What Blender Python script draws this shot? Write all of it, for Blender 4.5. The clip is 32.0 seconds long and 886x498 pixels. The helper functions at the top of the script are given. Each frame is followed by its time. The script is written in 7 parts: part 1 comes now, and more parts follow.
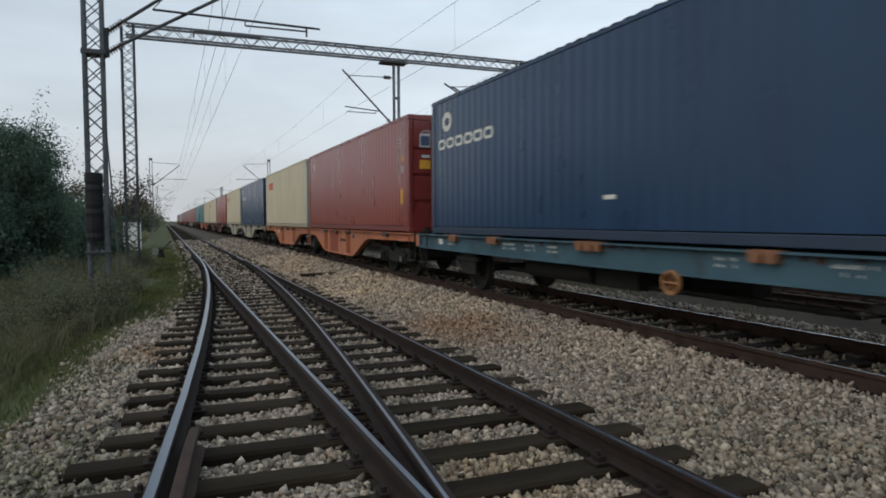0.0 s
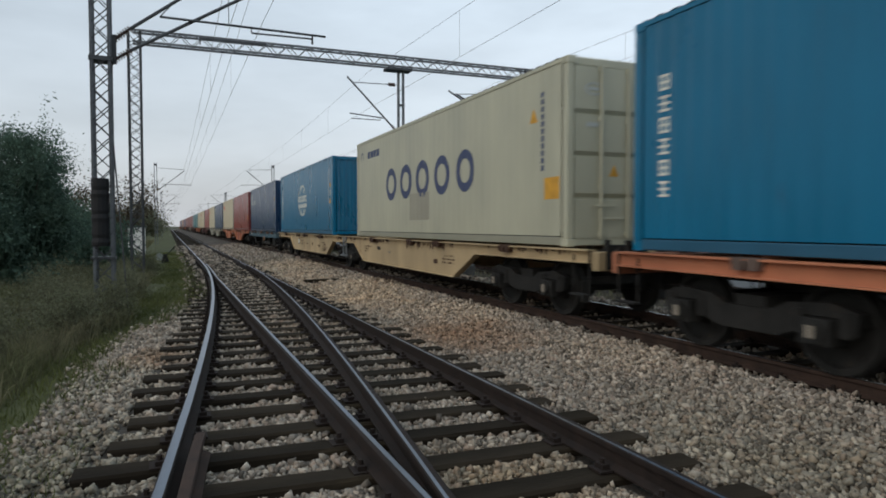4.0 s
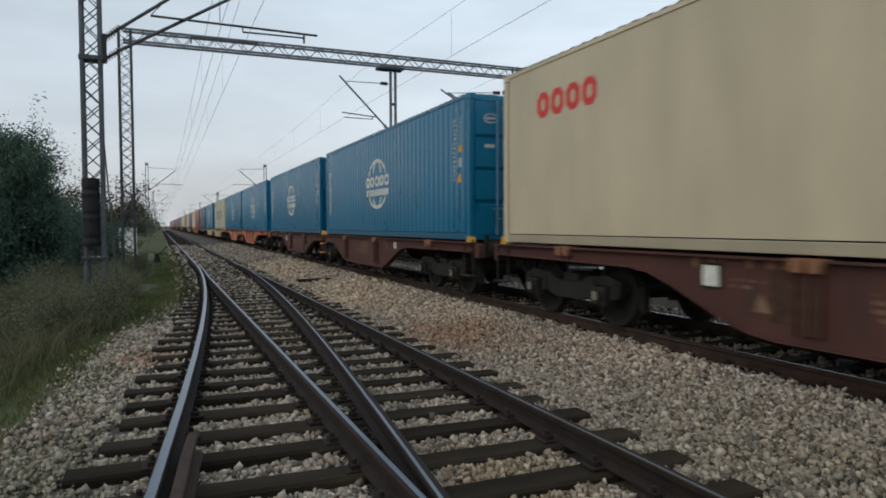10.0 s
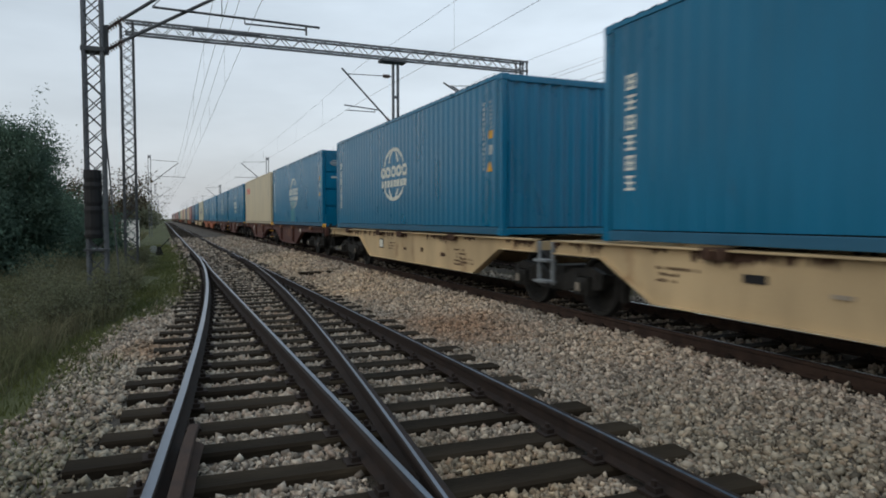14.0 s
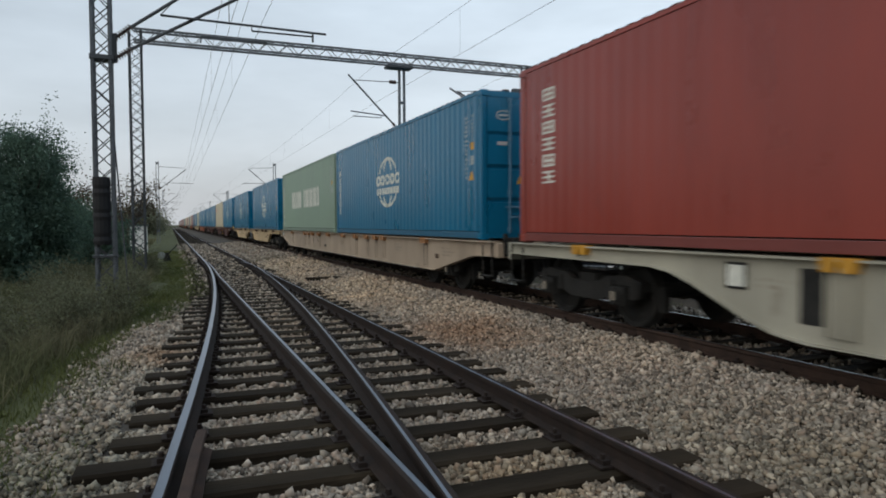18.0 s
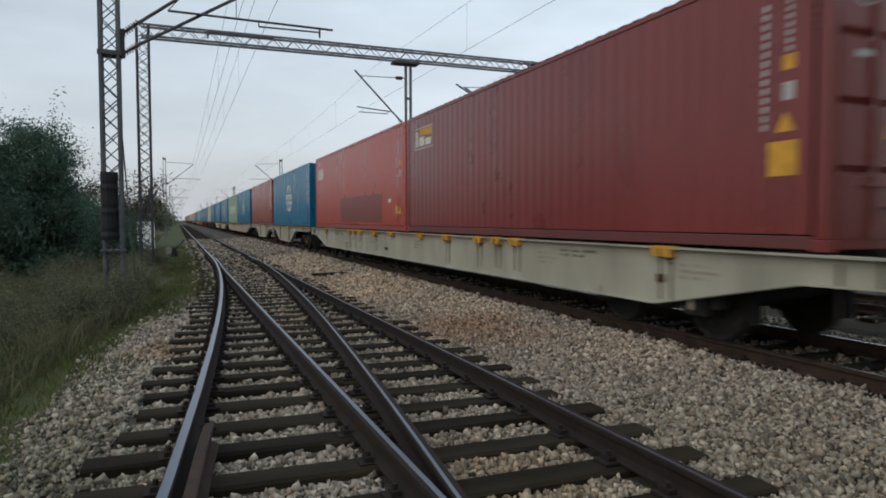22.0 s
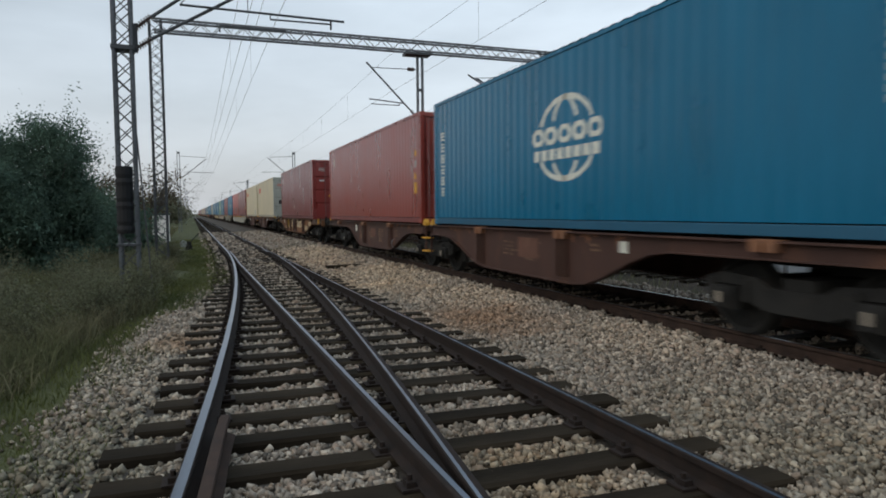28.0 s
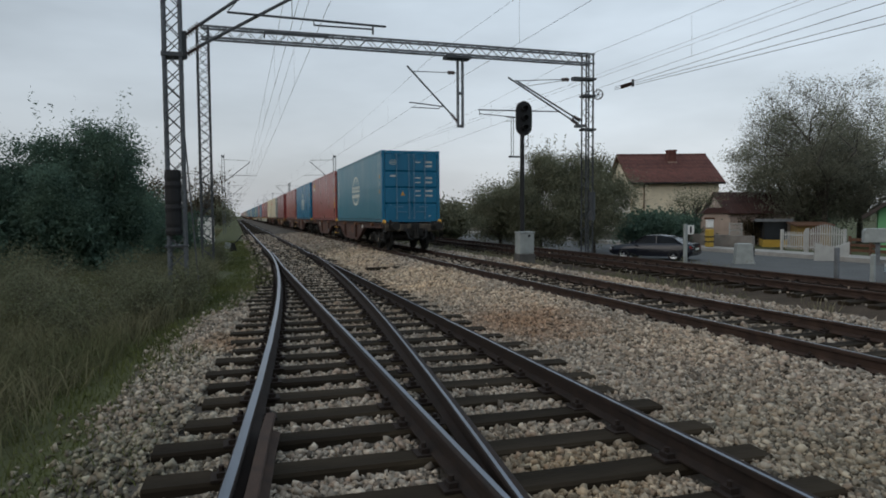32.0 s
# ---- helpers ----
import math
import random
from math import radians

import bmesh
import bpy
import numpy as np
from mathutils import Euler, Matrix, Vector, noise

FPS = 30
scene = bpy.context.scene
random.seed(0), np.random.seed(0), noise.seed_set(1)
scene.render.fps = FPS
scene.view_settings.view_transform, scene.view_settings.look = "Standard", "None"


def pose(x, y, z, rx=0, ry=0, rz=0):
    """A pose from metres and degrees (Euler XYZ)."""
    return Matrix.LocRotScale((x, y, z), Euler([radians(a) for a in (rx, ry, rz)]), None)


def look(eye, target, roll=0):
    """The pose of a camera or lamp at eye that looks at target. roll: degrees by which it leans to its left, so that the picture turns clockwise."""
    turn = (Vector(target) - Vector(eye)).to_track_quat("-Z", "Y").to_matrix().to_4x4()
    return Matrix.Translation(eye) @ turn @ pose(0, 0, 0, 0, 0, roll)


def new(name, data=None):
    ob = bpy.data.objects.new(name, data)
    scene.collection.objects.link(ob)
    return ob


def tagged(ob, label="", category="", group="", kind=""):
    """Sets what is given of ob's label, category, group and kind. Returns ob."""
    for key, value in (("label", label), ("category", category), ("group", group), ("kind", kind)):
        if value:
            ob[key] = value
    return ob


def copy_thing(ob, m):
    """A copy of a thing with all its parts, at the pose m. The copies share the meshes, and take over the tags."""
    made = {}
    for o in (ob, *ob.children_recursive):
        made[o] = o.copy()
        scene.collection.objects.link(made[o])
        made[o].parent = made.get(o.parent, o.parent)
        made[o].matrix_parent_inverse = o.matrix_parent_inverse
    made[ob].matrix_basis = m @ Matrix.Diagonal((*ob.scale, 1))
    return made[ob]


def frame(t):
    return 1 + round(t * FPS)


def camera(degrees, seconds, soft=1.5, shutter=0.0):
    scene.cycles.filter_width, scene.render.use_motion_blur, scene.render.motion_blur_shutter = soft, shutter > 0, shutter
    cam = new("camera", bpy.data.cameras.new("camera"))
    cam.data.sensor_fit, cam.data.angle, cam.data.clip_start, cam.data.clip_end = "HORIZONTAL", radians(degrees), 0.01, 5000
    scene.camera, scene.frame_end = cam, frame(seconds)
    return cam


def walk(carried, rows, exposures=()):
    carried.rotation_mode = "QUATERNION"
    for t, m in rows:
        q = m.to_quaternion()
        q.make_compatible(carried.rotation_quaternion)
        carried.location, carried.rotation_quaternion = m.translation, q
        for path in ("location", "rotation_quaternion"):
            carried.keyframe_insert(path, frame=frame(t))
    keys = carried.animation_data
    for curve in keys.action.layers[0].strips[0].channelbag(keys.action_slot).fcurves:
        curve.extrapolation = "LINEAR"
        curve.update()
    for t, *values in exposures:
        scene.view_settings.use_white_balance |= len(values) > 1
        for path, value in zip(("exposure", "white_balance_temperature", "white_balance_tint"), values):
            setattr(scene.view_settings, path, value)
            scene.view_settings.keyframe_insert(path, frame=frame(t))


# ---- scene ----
cam = camera(67.44, 32.0, soft=1.8, shutter=0.35)


def eye(x, y, z, yaw, pitch, roll):
    """Camera pose: yaw to the right of the line, pitch up, roll anticlockwise."""
    return pose(x, y, z, 90 + pitch, 0, -yaw) @ pose(0, 0, 0, 0, 0, roll)


walk(cam, [
    (0, eye(0.019, 0.023, 1.465, 22.753, -2.549, -0.335)),
    (0.5, eye(0.029, 0.029, 1.474, 23.125, -2.619, -0.394)),
    (1, eye(0.021, 0.027, 1.466, 23.055, -2.583, -0.355)),
    (1.5, eye(0.018, 0.026, 1.470, 23.038, -2.513, -0.538)),
    (2, eye(0.010, 0.019, 1.468, 22.666, -2.231, -0.599)),
    (2.5, eye(0.008, 0.010, 1.467, 22.569, -1.995, -0.246)),
    (3, eye(-0.004, 0.010, 1.468, 22.727, -2.076, 0.029)),
    (3.5, eye(-0.010, 0.000, 1.474, 22.590, -2.029, -0.026)),
    (5.5, eye(0.006, 0.008, 1.469, 22.406, -1.950, -0.054)),
    (6, eye(-0.003, 0.001, 1.468, 22.703, -1.923, 0.098)),
    (6.5, eye(-0.002, 0.000, 1.472, 22.550, -1.854, -0.100)),
    (7, eye(0.005, -0.002, 1.474, 22.683, -1.760, -0.040)),
    (7.5, eye(-0.013, -0.001, 1.467, 22.845, -1.651, 0.244)),
    (8, eye(-0.015, -0.006, 1.468, 23.024, -1.541, 0.240)),
    (8.5, eye(-0.016, -0.004, 1.470, 23.059, -1.676, 0.369)),
    (9, eye(-0.017, -0.008, 1.470, 23.220, -1.737, 0.187)),
    (9.5, eye(-0.004, -0.000, 1.466, 22.983, -1.800, -0.119)),
    (10, eye(-0.006, -0.008, 1.473, 23.093, -2.085, -0.249)),
    (10.5, eye(0.001, -0.002, 1.468, 22.924, -2.264, -0.274)),
    (11, eye(-0.004, -0.000, 1.468, 22.853, -2.244, -0.342)),
    (11.5, eye(0.004, 0.003, 1.467, 22.845, -2.377, -0.214)),
    (12, eye(0.009, 0.011, 1.464, 22.849, -2.444, -0.454)),
    (12.5, eye(0.007, 0.002, 1.467, 22.816, -2.359, -0.477)),
    (13, eye(0.007, 0.008, 1.465, 22.890, -2.320, -0.313)),
    (13.5, eye(0.007, 0.005, 1.464, 23.060, -2.591, -0.098)),
    (14, eye(0.008, 0.004, 1.465, 22.897, -2.632, -0.029)),
    (14.5, eye(0.003, 0.003, 1.464, 22.971, -2.540, 0.031)),
    (16.5, eye(-0.001, 0.001, 1.465, 22.651, -2.362, -0.218)),
    (17, eye(-0.006, -0.005, 1.469, 22.589, -2.257, -0.089)),
    (17.5, eye(0.000, -0.002, 1.468, 22.434, -2.205, -0.168)),
    (18, eye(0.004, -0.007, 1.467, 22.323, -2.192, -0.267)),
    (18.5, eye(-0.015, -0.016, 1.467, 22.530, -2.062, -0.133)),
    (19, eye(-0.012, -0.014, 1.465, 22.453, -2.013, -0.101)),
    (19.5, eye(-0.008, -0.007, 1.462, 22.409, -1.942, -0.106)),
    (20, eye(-0.007, -0.011, 1.469, 22.113, -2.119, -0.240)),
    (20.5, eye(-0.016, -0.007, 1.461, 22.025, -2.285, -0.305)),
    (21, eye(-0.013, -0.012, 1.469, 21.947, -2.442, -0.338)),
    (21.5, eye(-0.002, -0.008, 1.465, 21.879, -2.516, -0.314)),
    (22, eye(-0.001, -0.008, 1.464, 21.817, -2.513, -0.082)),
    (22.5, eye(-0.006, -0.008, 1.463, 21.837, -2.657, -0.016)),
    (23, eye(0.000, -0.002, 1.458, 21.598, -2.609, -0.176)),
    (23.5, eye(0.003, -0.008, 1.467, 21.490, -2.649, -0.290)),
    (24, eye(0.007, -0.003, 1.465, 21.423, -2.789, -0.346)),
    (24.5, eye(0.000, -0.004, 1.466, 21.343, -2.722, -0.380)),
    (25, eye(0.003, -0.007, 1.465, 21.265, -2.918, -0.312)),
    (25.5, eye(-0.009, -0.010, 1.459, 21.267, -2.916, -0.275)),
    (27.5, eye(0.001, -0.003, 1.467, 20.673, -3.122, -0.437)),
    (28, eye(0.002, 0.001, 1.461, 20.696, -3.231, -0.529)),
    (28.5, eye(0.004, -0.005, 1.467, 20.908, -3.093, -0.459)),
    (29, eye(0.001, -0.005, 1.465, 20.707, -3.149, -0.659)),
    (29.5, eye(0.006, -0.006, 1.465, 20.481, -3.080, -0.750)),
    (30, eye(0.021, 0.004, 1.460, 20.507, -3.273, -0.602)),
    (30.5, eye(0.007, 0.005, 1.461, 19.894, -3.291, -0.556)),
    (31, eye(0.006, 0.008, 1.462, 19.197, -3.149, -0.467)),
    (31.5, eye(-0.009, 0.003, 1.462, 18.419, -3.160, -0.558)),
    (32, eye(-0.033, -0.022, 1.463, 17.366, -2.966, -0.405)),
], exposures=[(0, 0.07), (23, 0.06), (24.6, -0.04), (25.5, 0.02), (28, 0.09), (30.4, 0.09), (31, -0.10), (32, -0.14)])

# how far the train has gone along the line, by time
RUN = [(0, -6.65), (1, 2.50), (2, 11.50), (3, 20.67), (3.5, 25.30), (5.5, 43.74), (6, 48.40), (7, 57.95), (8, 67.54), (9, 77.26), (10, 86.99), (11, 96.75), (12, 106.68), (13, 116.81), (14, 127.03), (14.5, 132.15), (16.5, 153.18), (17, 158.67), (18, 169.77), (19, 180.92), (20, 192.19), (21, 203.64), (22, 215.25), (23, 226.97), (24.5, 244.87), (25.5, 257.08), (27.5, 281.42), (28, 287.57), (29, 299.99), (30.5, 318.49), (31, 324.68), (32, 337.26)]
# front ends of the containers along the train, third to last
FRONT = [47.19, 34.42, 20.67, 6.56, -9.06, -22.81, -35.84, -49.65, -62.92, -76.53, -89.71, -104.22, -119.39, -133.38, -145.87, -159.60, -172.63, -186.32, -198.64, -212.30, -225.59, -242.35, -258.88, -272.11, -285.82, -298.78]

TRACK_X = 6.851          # centre of the train's track
FLOOR = 1.150            # container floor above the rails
CL, CW, CH = 12.192, 2.438, 2.925
UP = (0, 0, 1)

# ---- daylight: a dull evening sky, with a weak wide sun behind the clouds ----
world = bpy.data.worlds.new("sky")
scene.world = world
world.use_nodes = True
wn, wl = world.node_tree.nodes, world.node_tree.links
wn.clear()
sky = wn.new("ShaderNodeTexSky")
sky.sky_type, sky.sun_disc = "NISHITA", False
sky.sun_elevation, sky.sun_rotation = radians(37), radians(248)
sky.air_density, sky.dust_density, sky.ozone_density = 1.2, 2.0, 1.0
tc = wn.new("ShaderNodeTexCoord")
sep = wn.new("ShaderNodeSeparateXYZ")
wl.new(tc.outputs["Generated"], sep.inputs[0])
ramp = wn.new("ShaderNodeValToRGB")
ramp.color_ramp.elements[0].position, ramp.color_ramp.elements[0].color = 0.0, (0.588, 0.613, 0.65, 1)
ramp.color_ramp.elements[1].position, ramp.color_ramp.elements[1].color = 0.6, (0.58, 0.715, 0.84, 1)
mid = ramp.color_ramp.elements.new(0.16)
mid.color = (0.60, 0.665, 0.725, 1)
wl.new(sep.outputs["Z"], ramp.inputs[0])
stretch = wn.new("ShaderNodeMapping")
stretch.inputs["Scale"].default_value = (1.0, 1.0, 3.5)
wl.new(tc.outputs["Generated"], stretch.inputs[0])
cloud = wn.new("ShaderNodeTexNoise")
cloud.inputs["Scale"].default_value, cloud.inputs["Detail"].default_value, cloud.inputs["Roughness"].default_value = 1.9, 5.0, 0.55
wl.new(stretch.outputs[0], cloud.inputs[0])
cr = wn.new("ShaderNodeMapRange")
cr.inputs["From Min"].default_value, cr.inputs["From Max"].default_value = 0.3, 0.7
cr.inputs["To Min"].default_value, cr.inputs["To Max"].default_value = 0.80, 1.13
wl.new(cloud.outputs[0], cr.inputs[0])
grey = wn.new("ShaderNodeMix")
grey.data_type, grey.blend_type = "RGBA", "MULTIPLY"
grey.inputs[0].default_value = 1.0
wl.new(ramp.outputs[0], grey.inputs[6])
wl.new(cr.outputs[0], grey.inputs[7])
glow = wn.new("ShaderNodeVectorMath")                # brighter towards the west, where the sun has gone down behind cloud
glow.operation = "DOT_PRODUCT"
glow.inputs[1].default_value = (0.83, 0.25, 0.5)
wl.new(tc.outputs["Generated"], glow.inputs[0])
gr = wn.new("ShaderNodeMapRange")
gr.inputs["From Min"].default_value, gr.inputs["From Max"].default_value = -0.3, 0.9
gr.inputs["To Min"].default_value, gr.inputs["To Max"].default_value = 0.75, 1.40
wl.new(glow.outputs["Value"], gr.inputs[0])
lit = wn.new("ShaderNodeMix")
lit.data_type, lit.blend_type = "RGBA", "MULTIPLY"
lit.inputs[0].default_value = 1.0
wl.new(grey.outputs[2], lit.inputs[6])
wl.new(gr.outputs[0], lit.inputs[7])
thin = wn.new("ShaderNodeVectorMath")
thin.operation = "SCALE"
thin.inputs["Scale"].default_value = 0.10
wl.new(sky.outputs[0], thin.inputs[0])
both = wn.new("ShaderNodeMix")
both.data_type = "RGBA"
both.inputs[0].default_value = 0.85
wl.new(thin.outputs[0], both.inputs[6])
wl.new(lit.outputs[2], both.inputs[7])
bg = wn.new("ShaderNodeBackground")
bg.inputs["Strength"].default_value = 1.0
wl.new(both.outputs[2], bg.inputs[0])
wo = wn.new("ShaderNodeOutputWorld")
wl.new(bg.outputs[0], wo.inputs[0])

sun = new("sun", bpy.data.lights.new("sun", "SUN"))
sun.data.energy, sun.data.angle, sun.data.color = 0.98, radians(60), (1.0, 0.93, 0.85)
sun.matrix_basis = look((-22, -9, 18), (0, 0, 0))
scene.view_settings.exposure = 0.0


# ---- materials ----
def mat(name, color, rough=0.7, metal=0.0, vary=0.25, scale=6.0, bump=0.0, bump_scale=60.0, second=None,
        island=0.0, rand=0.0, dirt=None, dirt_at=0.6, dirt_scale=2.0, stretch=(1, 1, 1), spec=0.3, palette=None, thin=0.0):
    """Painted or natural surface: base colour, broad stains, fine grain and relief; island and rand vary piece by piece."""
    m = bpy.data.materials.new(name)
    m.use_nodes = True
    n, l = m.node_tree.nodes, m.node_tree.links
    b = n["Principled BSDF"]
    b.inputs["Metallic"].default_value = metal
    b.inputs["Specular IOR Level"].default_value = spec
    co = n.new("ShaderNodeTexCoord")
    mp = n.new("ShaderNodeMapping")
    mp.inputs["Scale"].default_value = stretch
    l.new(co.outputs["Object"], mp.inputs[0])
    big = n.new("ShaderNodeTexNoise")
    big.inputs["Scale"].default_value, big.inputs["Detail"].default_value = scale, 5.0
    l.new(mp.outputs[0], big.inputs[0])
    fine = n.new("ShaderNodeTexNoise")
    fine.inputs["Scale"].default_value, fine.inputs["Detail"].default_value = bump_scale, 3.0
    l.new(mp.outputs[0], fine.inputs[0])
    mixc = n.new("ShaderNodeMix")
    mixc.data_type = "RGBA"
    dark = second or [c * (1 - vary) for c in color]
    light = color if second else [min(1, c * (1 + vary * 0.6)) for c in color]
    mixc.inputs[6].default_value, mixc.inputs[7].default_value = (*dark, 1), (*light, 1)
    step = n.new("ShaderNodeMapRange")
    step.inputs["From Min"].default_value, step.inputs["From Max"].default_value = 0.32, 0.68
    l.new(big.outputs[0], step.inputs[0])
    l.new(step.outputs[0], mixc.inputs[0])
    out = mixc.outputs[2]
    grain = n.new("ShaderNodeMapRange")
    grain.inputs["To Min"].default_value, grain.inputs["To Max"].default_value = 1 - vary * 0.5, 1 + vary * 0.5
    l.new(fine.outputs[0], grain.inputs[0])
    mul = n.new("ShaderNodeMix")
    mul.data_type, mul.blend_type = "RGBA", "MULTIPLY"
    mul.inputs[0].default_value = 1.0
    l.new(out, mul.inputs[6])
    l.new(grain.outputs[0], mul.inputs[7])
    out = mul.outputs[2]
    if palette:                                          # each loose piece takes one of several colours
        g = n.new("ShaderNodeNewGeometry")
        pr = n.new("ShaderNodeValToRGB")
        pr.color_ramp.interpolation = "CONSTANT"
        for k, c in enumerate(palette):
            e = pr.color_ramp.elements[k] if k < 2 else pr.color_ramp.elements.new(k / len(palette))
            e.position, e.color = k / len(palette), (*c, 1)
        l.new(g.outputs["Random Per Island"], pr.inputs[0])
        pm = n.new("ShaderNodeMix")
        pm.data_type, pm.blend_type = "RGBA", "MULTIPLY"
        pm.inputs[0].default_value = 1.0
        l.new(out, pm.inputs[6])
        l.new(pr.outputs[0], pm.inputs[7])
        out = pm.outputs[2]
    for amount, source in ((island, "ShaderNodeNewGeometry"), (rand, "ShaderNodeObjectInfo")):
        if amount:
            g = n.new(source)
            v = n.new("ShaderNodeMapRange")
            v.inputs["To Min"].default_value, v.inputs["To Max"].default_value = 1 - amount, 1 + amount * 0.7
            l.new(g.outputs["Random Per Island" if source.endswith("Geometry") else "Random"], v.inputs[0])
            mm = n.new("ShaderNodeMix")
            mm.data_type, mm.blend_type = "RGBA", "MULTIPLY"
            mm.inputs[0].default_value = 1.0
            l.new(out, mm.inputs[6])
            l.new(v.outputs[0], mm.inputs[7])
            out = mm.outputs[2]
    if dirt:
        dn = n.new("ShaderNodeTexNoise")
        dn.inputs["Scale"].default_value, dn.inputs["Detail"].default_value, dn.inputs["Roughness"].default_value = dirt_scale, 6.0, 0.65
        l.new(mp.outputs[0], dn.inputs[0])
        dm = n.new("ShaderNodeMapRange")
        dm.inputs["From Min"].default_value, dm.inputs["From Max"].default_value = dirt_at, dirt_at + 0.14
        l.new(dn.outputs[0], dm.inputs[0])
        dx = n.new("ShaderNodeMix")
        dx.data_type = "RGBA"
        dx.inputs[7].default_value = (*dirt, 1)
        l.new(out, dx.inputs[6])
        l.new(dm.outputs[0], dx.inputs[0])
        out = dx.outputs[2]
    l.new(out, b.inputs["Base Color"])
    rr = n.new("ShaderNodeMapRange")
    rr.inputs["To Min"].default_value, rr.inputs["To Max"].default_value = max(0.05, rough - 0.12), min(1, rough + 0.12)
    l.new(big.outputs[0], rr.inputs[0])
    l.new(rr.outputs[0], b.inputs["Roughness"])
    if bump:
        bp = n.new("ShaderNodeBump")
        bp.inputs["Strength"].default_value, bp.inputs["Distance"].default_value = 1.0, bump
        l.new(fine.outputs[0], bp.inputs["Height"])
        l.new(bp.outputs[0], b.inputs["Normal"])
    if thin:                                             # leaves and blades let some light through
        tr, ms = n.new("ShaderNodeBsdfTranslucent"), n.new("ShaderNodeMixShader")
        l.new(out, tr.inputs[0])
        ms.inputs[0].default_value = thin
        l.new(b.outputs[0], ms.inputs[1])
        l.new(tr.outputs[0], ms.inputs[2])
        l.new(ms.outputs[0], n["Material Output"].inputs[0])
    return m


def paint(name, color, rough=0.30, dirt=None, at=0.66, spec=0.75):
    """Weathered container or wagon paint with streaks that run down."""
    return mat(name, color, rough, 0, 0.13 if rough < 0.55 else 0.24, 1.1, 0.0006, 90, rand=0.08, dirt=dirt or [c * 0.55 + 0.02 for c in color],
               dirt_at=at, dirt_scale=1.6, stretch=(1, 1, 0.45), spec=spec if rough < 0.55 else 0.35)


BLUE = paint("blue_paint", (0.0005, 0.131, 0.247), spec=0.45)
FADEDBLUE = paint("faded_teal_blue_paint", (0.008, 0.150, 0.215), 0.34, spec=0.8)
NAVY = paint("navy_paint", (0.016, 0.043, 0.097), spec=0.5)
RED = paint("red_paint", (0.265, 0.043, 0.028), spec=0.6)
BRICK = paint("brick_red_paint", (0.265, 0.050, 0.038), spec=0.6)
ORANGERED = paint("orange_red_paint", (0.41, 0.050, 0.032), spec=0.5)
MAROON = paint("maroon_paint", (0.195, 0.033, 0.029), spec=0.6)
CREAM = paint("cream_paint", (0.56, 0.48, 0.32), 0.5, (0.36, 0.30, 0.19), 0.7)
BEIGE = paint("grey_beige_paint", (0.44, 0.425, 0.31), 0.5, (0.30, 0.29, 0.24), 0.7)
GREEN = paint("sage_green_paint", (0.22, 0.31, 0.225), 0.5, (0.16, 0.13, 0.08), 0.72)
PATCHTEAL = paint("bright_teal_paint", (0.025, 0.21, 0.26))
PATCHBEIGE = paint("dull_beige_paint", (0.34, 0.315, 0.235), 0.5)
TEAL = paint("teal_paint", (0.03, 0.16, 0.17))
GREY = paint("grey_paint", (0.33, 0.35, 0.31))
ORANGE = paint("orange_wagon_paint", (0.44, 0.165, 0.085), 0.6, (0.20, 0.07, 0.035), 0.66)
BROWN = paint("brown_wagon_paint", (0.082, 0.032, 0.024), 0.65, (0.05, 0.026, 0.02), 0.6)
DARKBROWN = paint("dark_brown_wagon_paint", (0.070, 0.034, 0.025), 0.65, (0.115, 0.052, 0.03), 0.56)
REDPANEL = paint("red_orange_panel_paint", (0.27, 0.065, 0.035), 0.6)
WORNPANEL = paint("worn_data_panel_paint", (0.13, 0.062, 0.042), 0.75, (0.20, 0.12, 0.075), 0.52)
STREAK = mat("rust_streak", (0.06, 0.032, 0.02), 0.9, 0, 0.4, 9)
STENCIL = mat("dark_stencil_paint", (0.10, 0.095, 0.08), 0.8, vary=0.3, scale=8)
DRIP = mat("dirty_water_stain", (0.075, 0.057, 0.042), 0.9, 0, 0.4, 7)
TAN = paint("tan_bracket_paint", (0.34, 0.165, 0.07), 0.7, (0.14, 0.07, 0.035), 0.6)
OCHREPAINT = paint("ochre_bracket_paint", (0.50, 0.25, 0.03), 0.6, (0.25, 0.10, 0.03), 0.62)
WCREAM = paint("cream_wagon_paint", (0.45, 0.335, 0.19), 0.6, (0.26, 0.16, 0.08), 0.60)
WBEIGE = paint("beige_wagon_paint", (0.38, 0.30, 0.22), 0.6, (0.12, 0.075, 0.05), 0.64)
WGREY = paint("grey_wagon_paint", (0.35, 0.33, 0.262), 0.6, (0.16, 0.13, 0.09), 0.66)
WBLUE = paint("blue_wagon_paint", (0.052, 0.105, 0.135), 0.6, (0.03, 0.03, 0.03), 0.6)
WRUST = paint("rusty_wagon_paint", (0.13, 0.058, 0.024), 0.7, (0.085, 0.04, 0.022), 0.54)
BRACKET = paint("brown_bracket_paint", (0.23, 0.105, 0.055), 0.7, (0.09, 0.05, 0.03), 0.55)
WORANGE = paint("worn_orange_wagon_paint", (0.20, 0.083, 0.028), 0.7, (0.095, 0.042, 0.02), 0.54)
WHEELOCHRE = paint("dull_ochre_paint", (0.27, 0.165, 0.035), 0.7, (0.12, 0.07, 0.02), 0.55)
WHITE = mat("white_marking", (0.66, 0.66, 0.58), 0.6, vary=0.15, scale=8)
FADED = mat("faded_white_marking", (0.42, 0.44, 0.42), 0.6, vary=0.2, scale=8)
INK = mat("blue_marking", (0.058, 0.075, 0.145), 0.6, vary=0.15, scale=8)
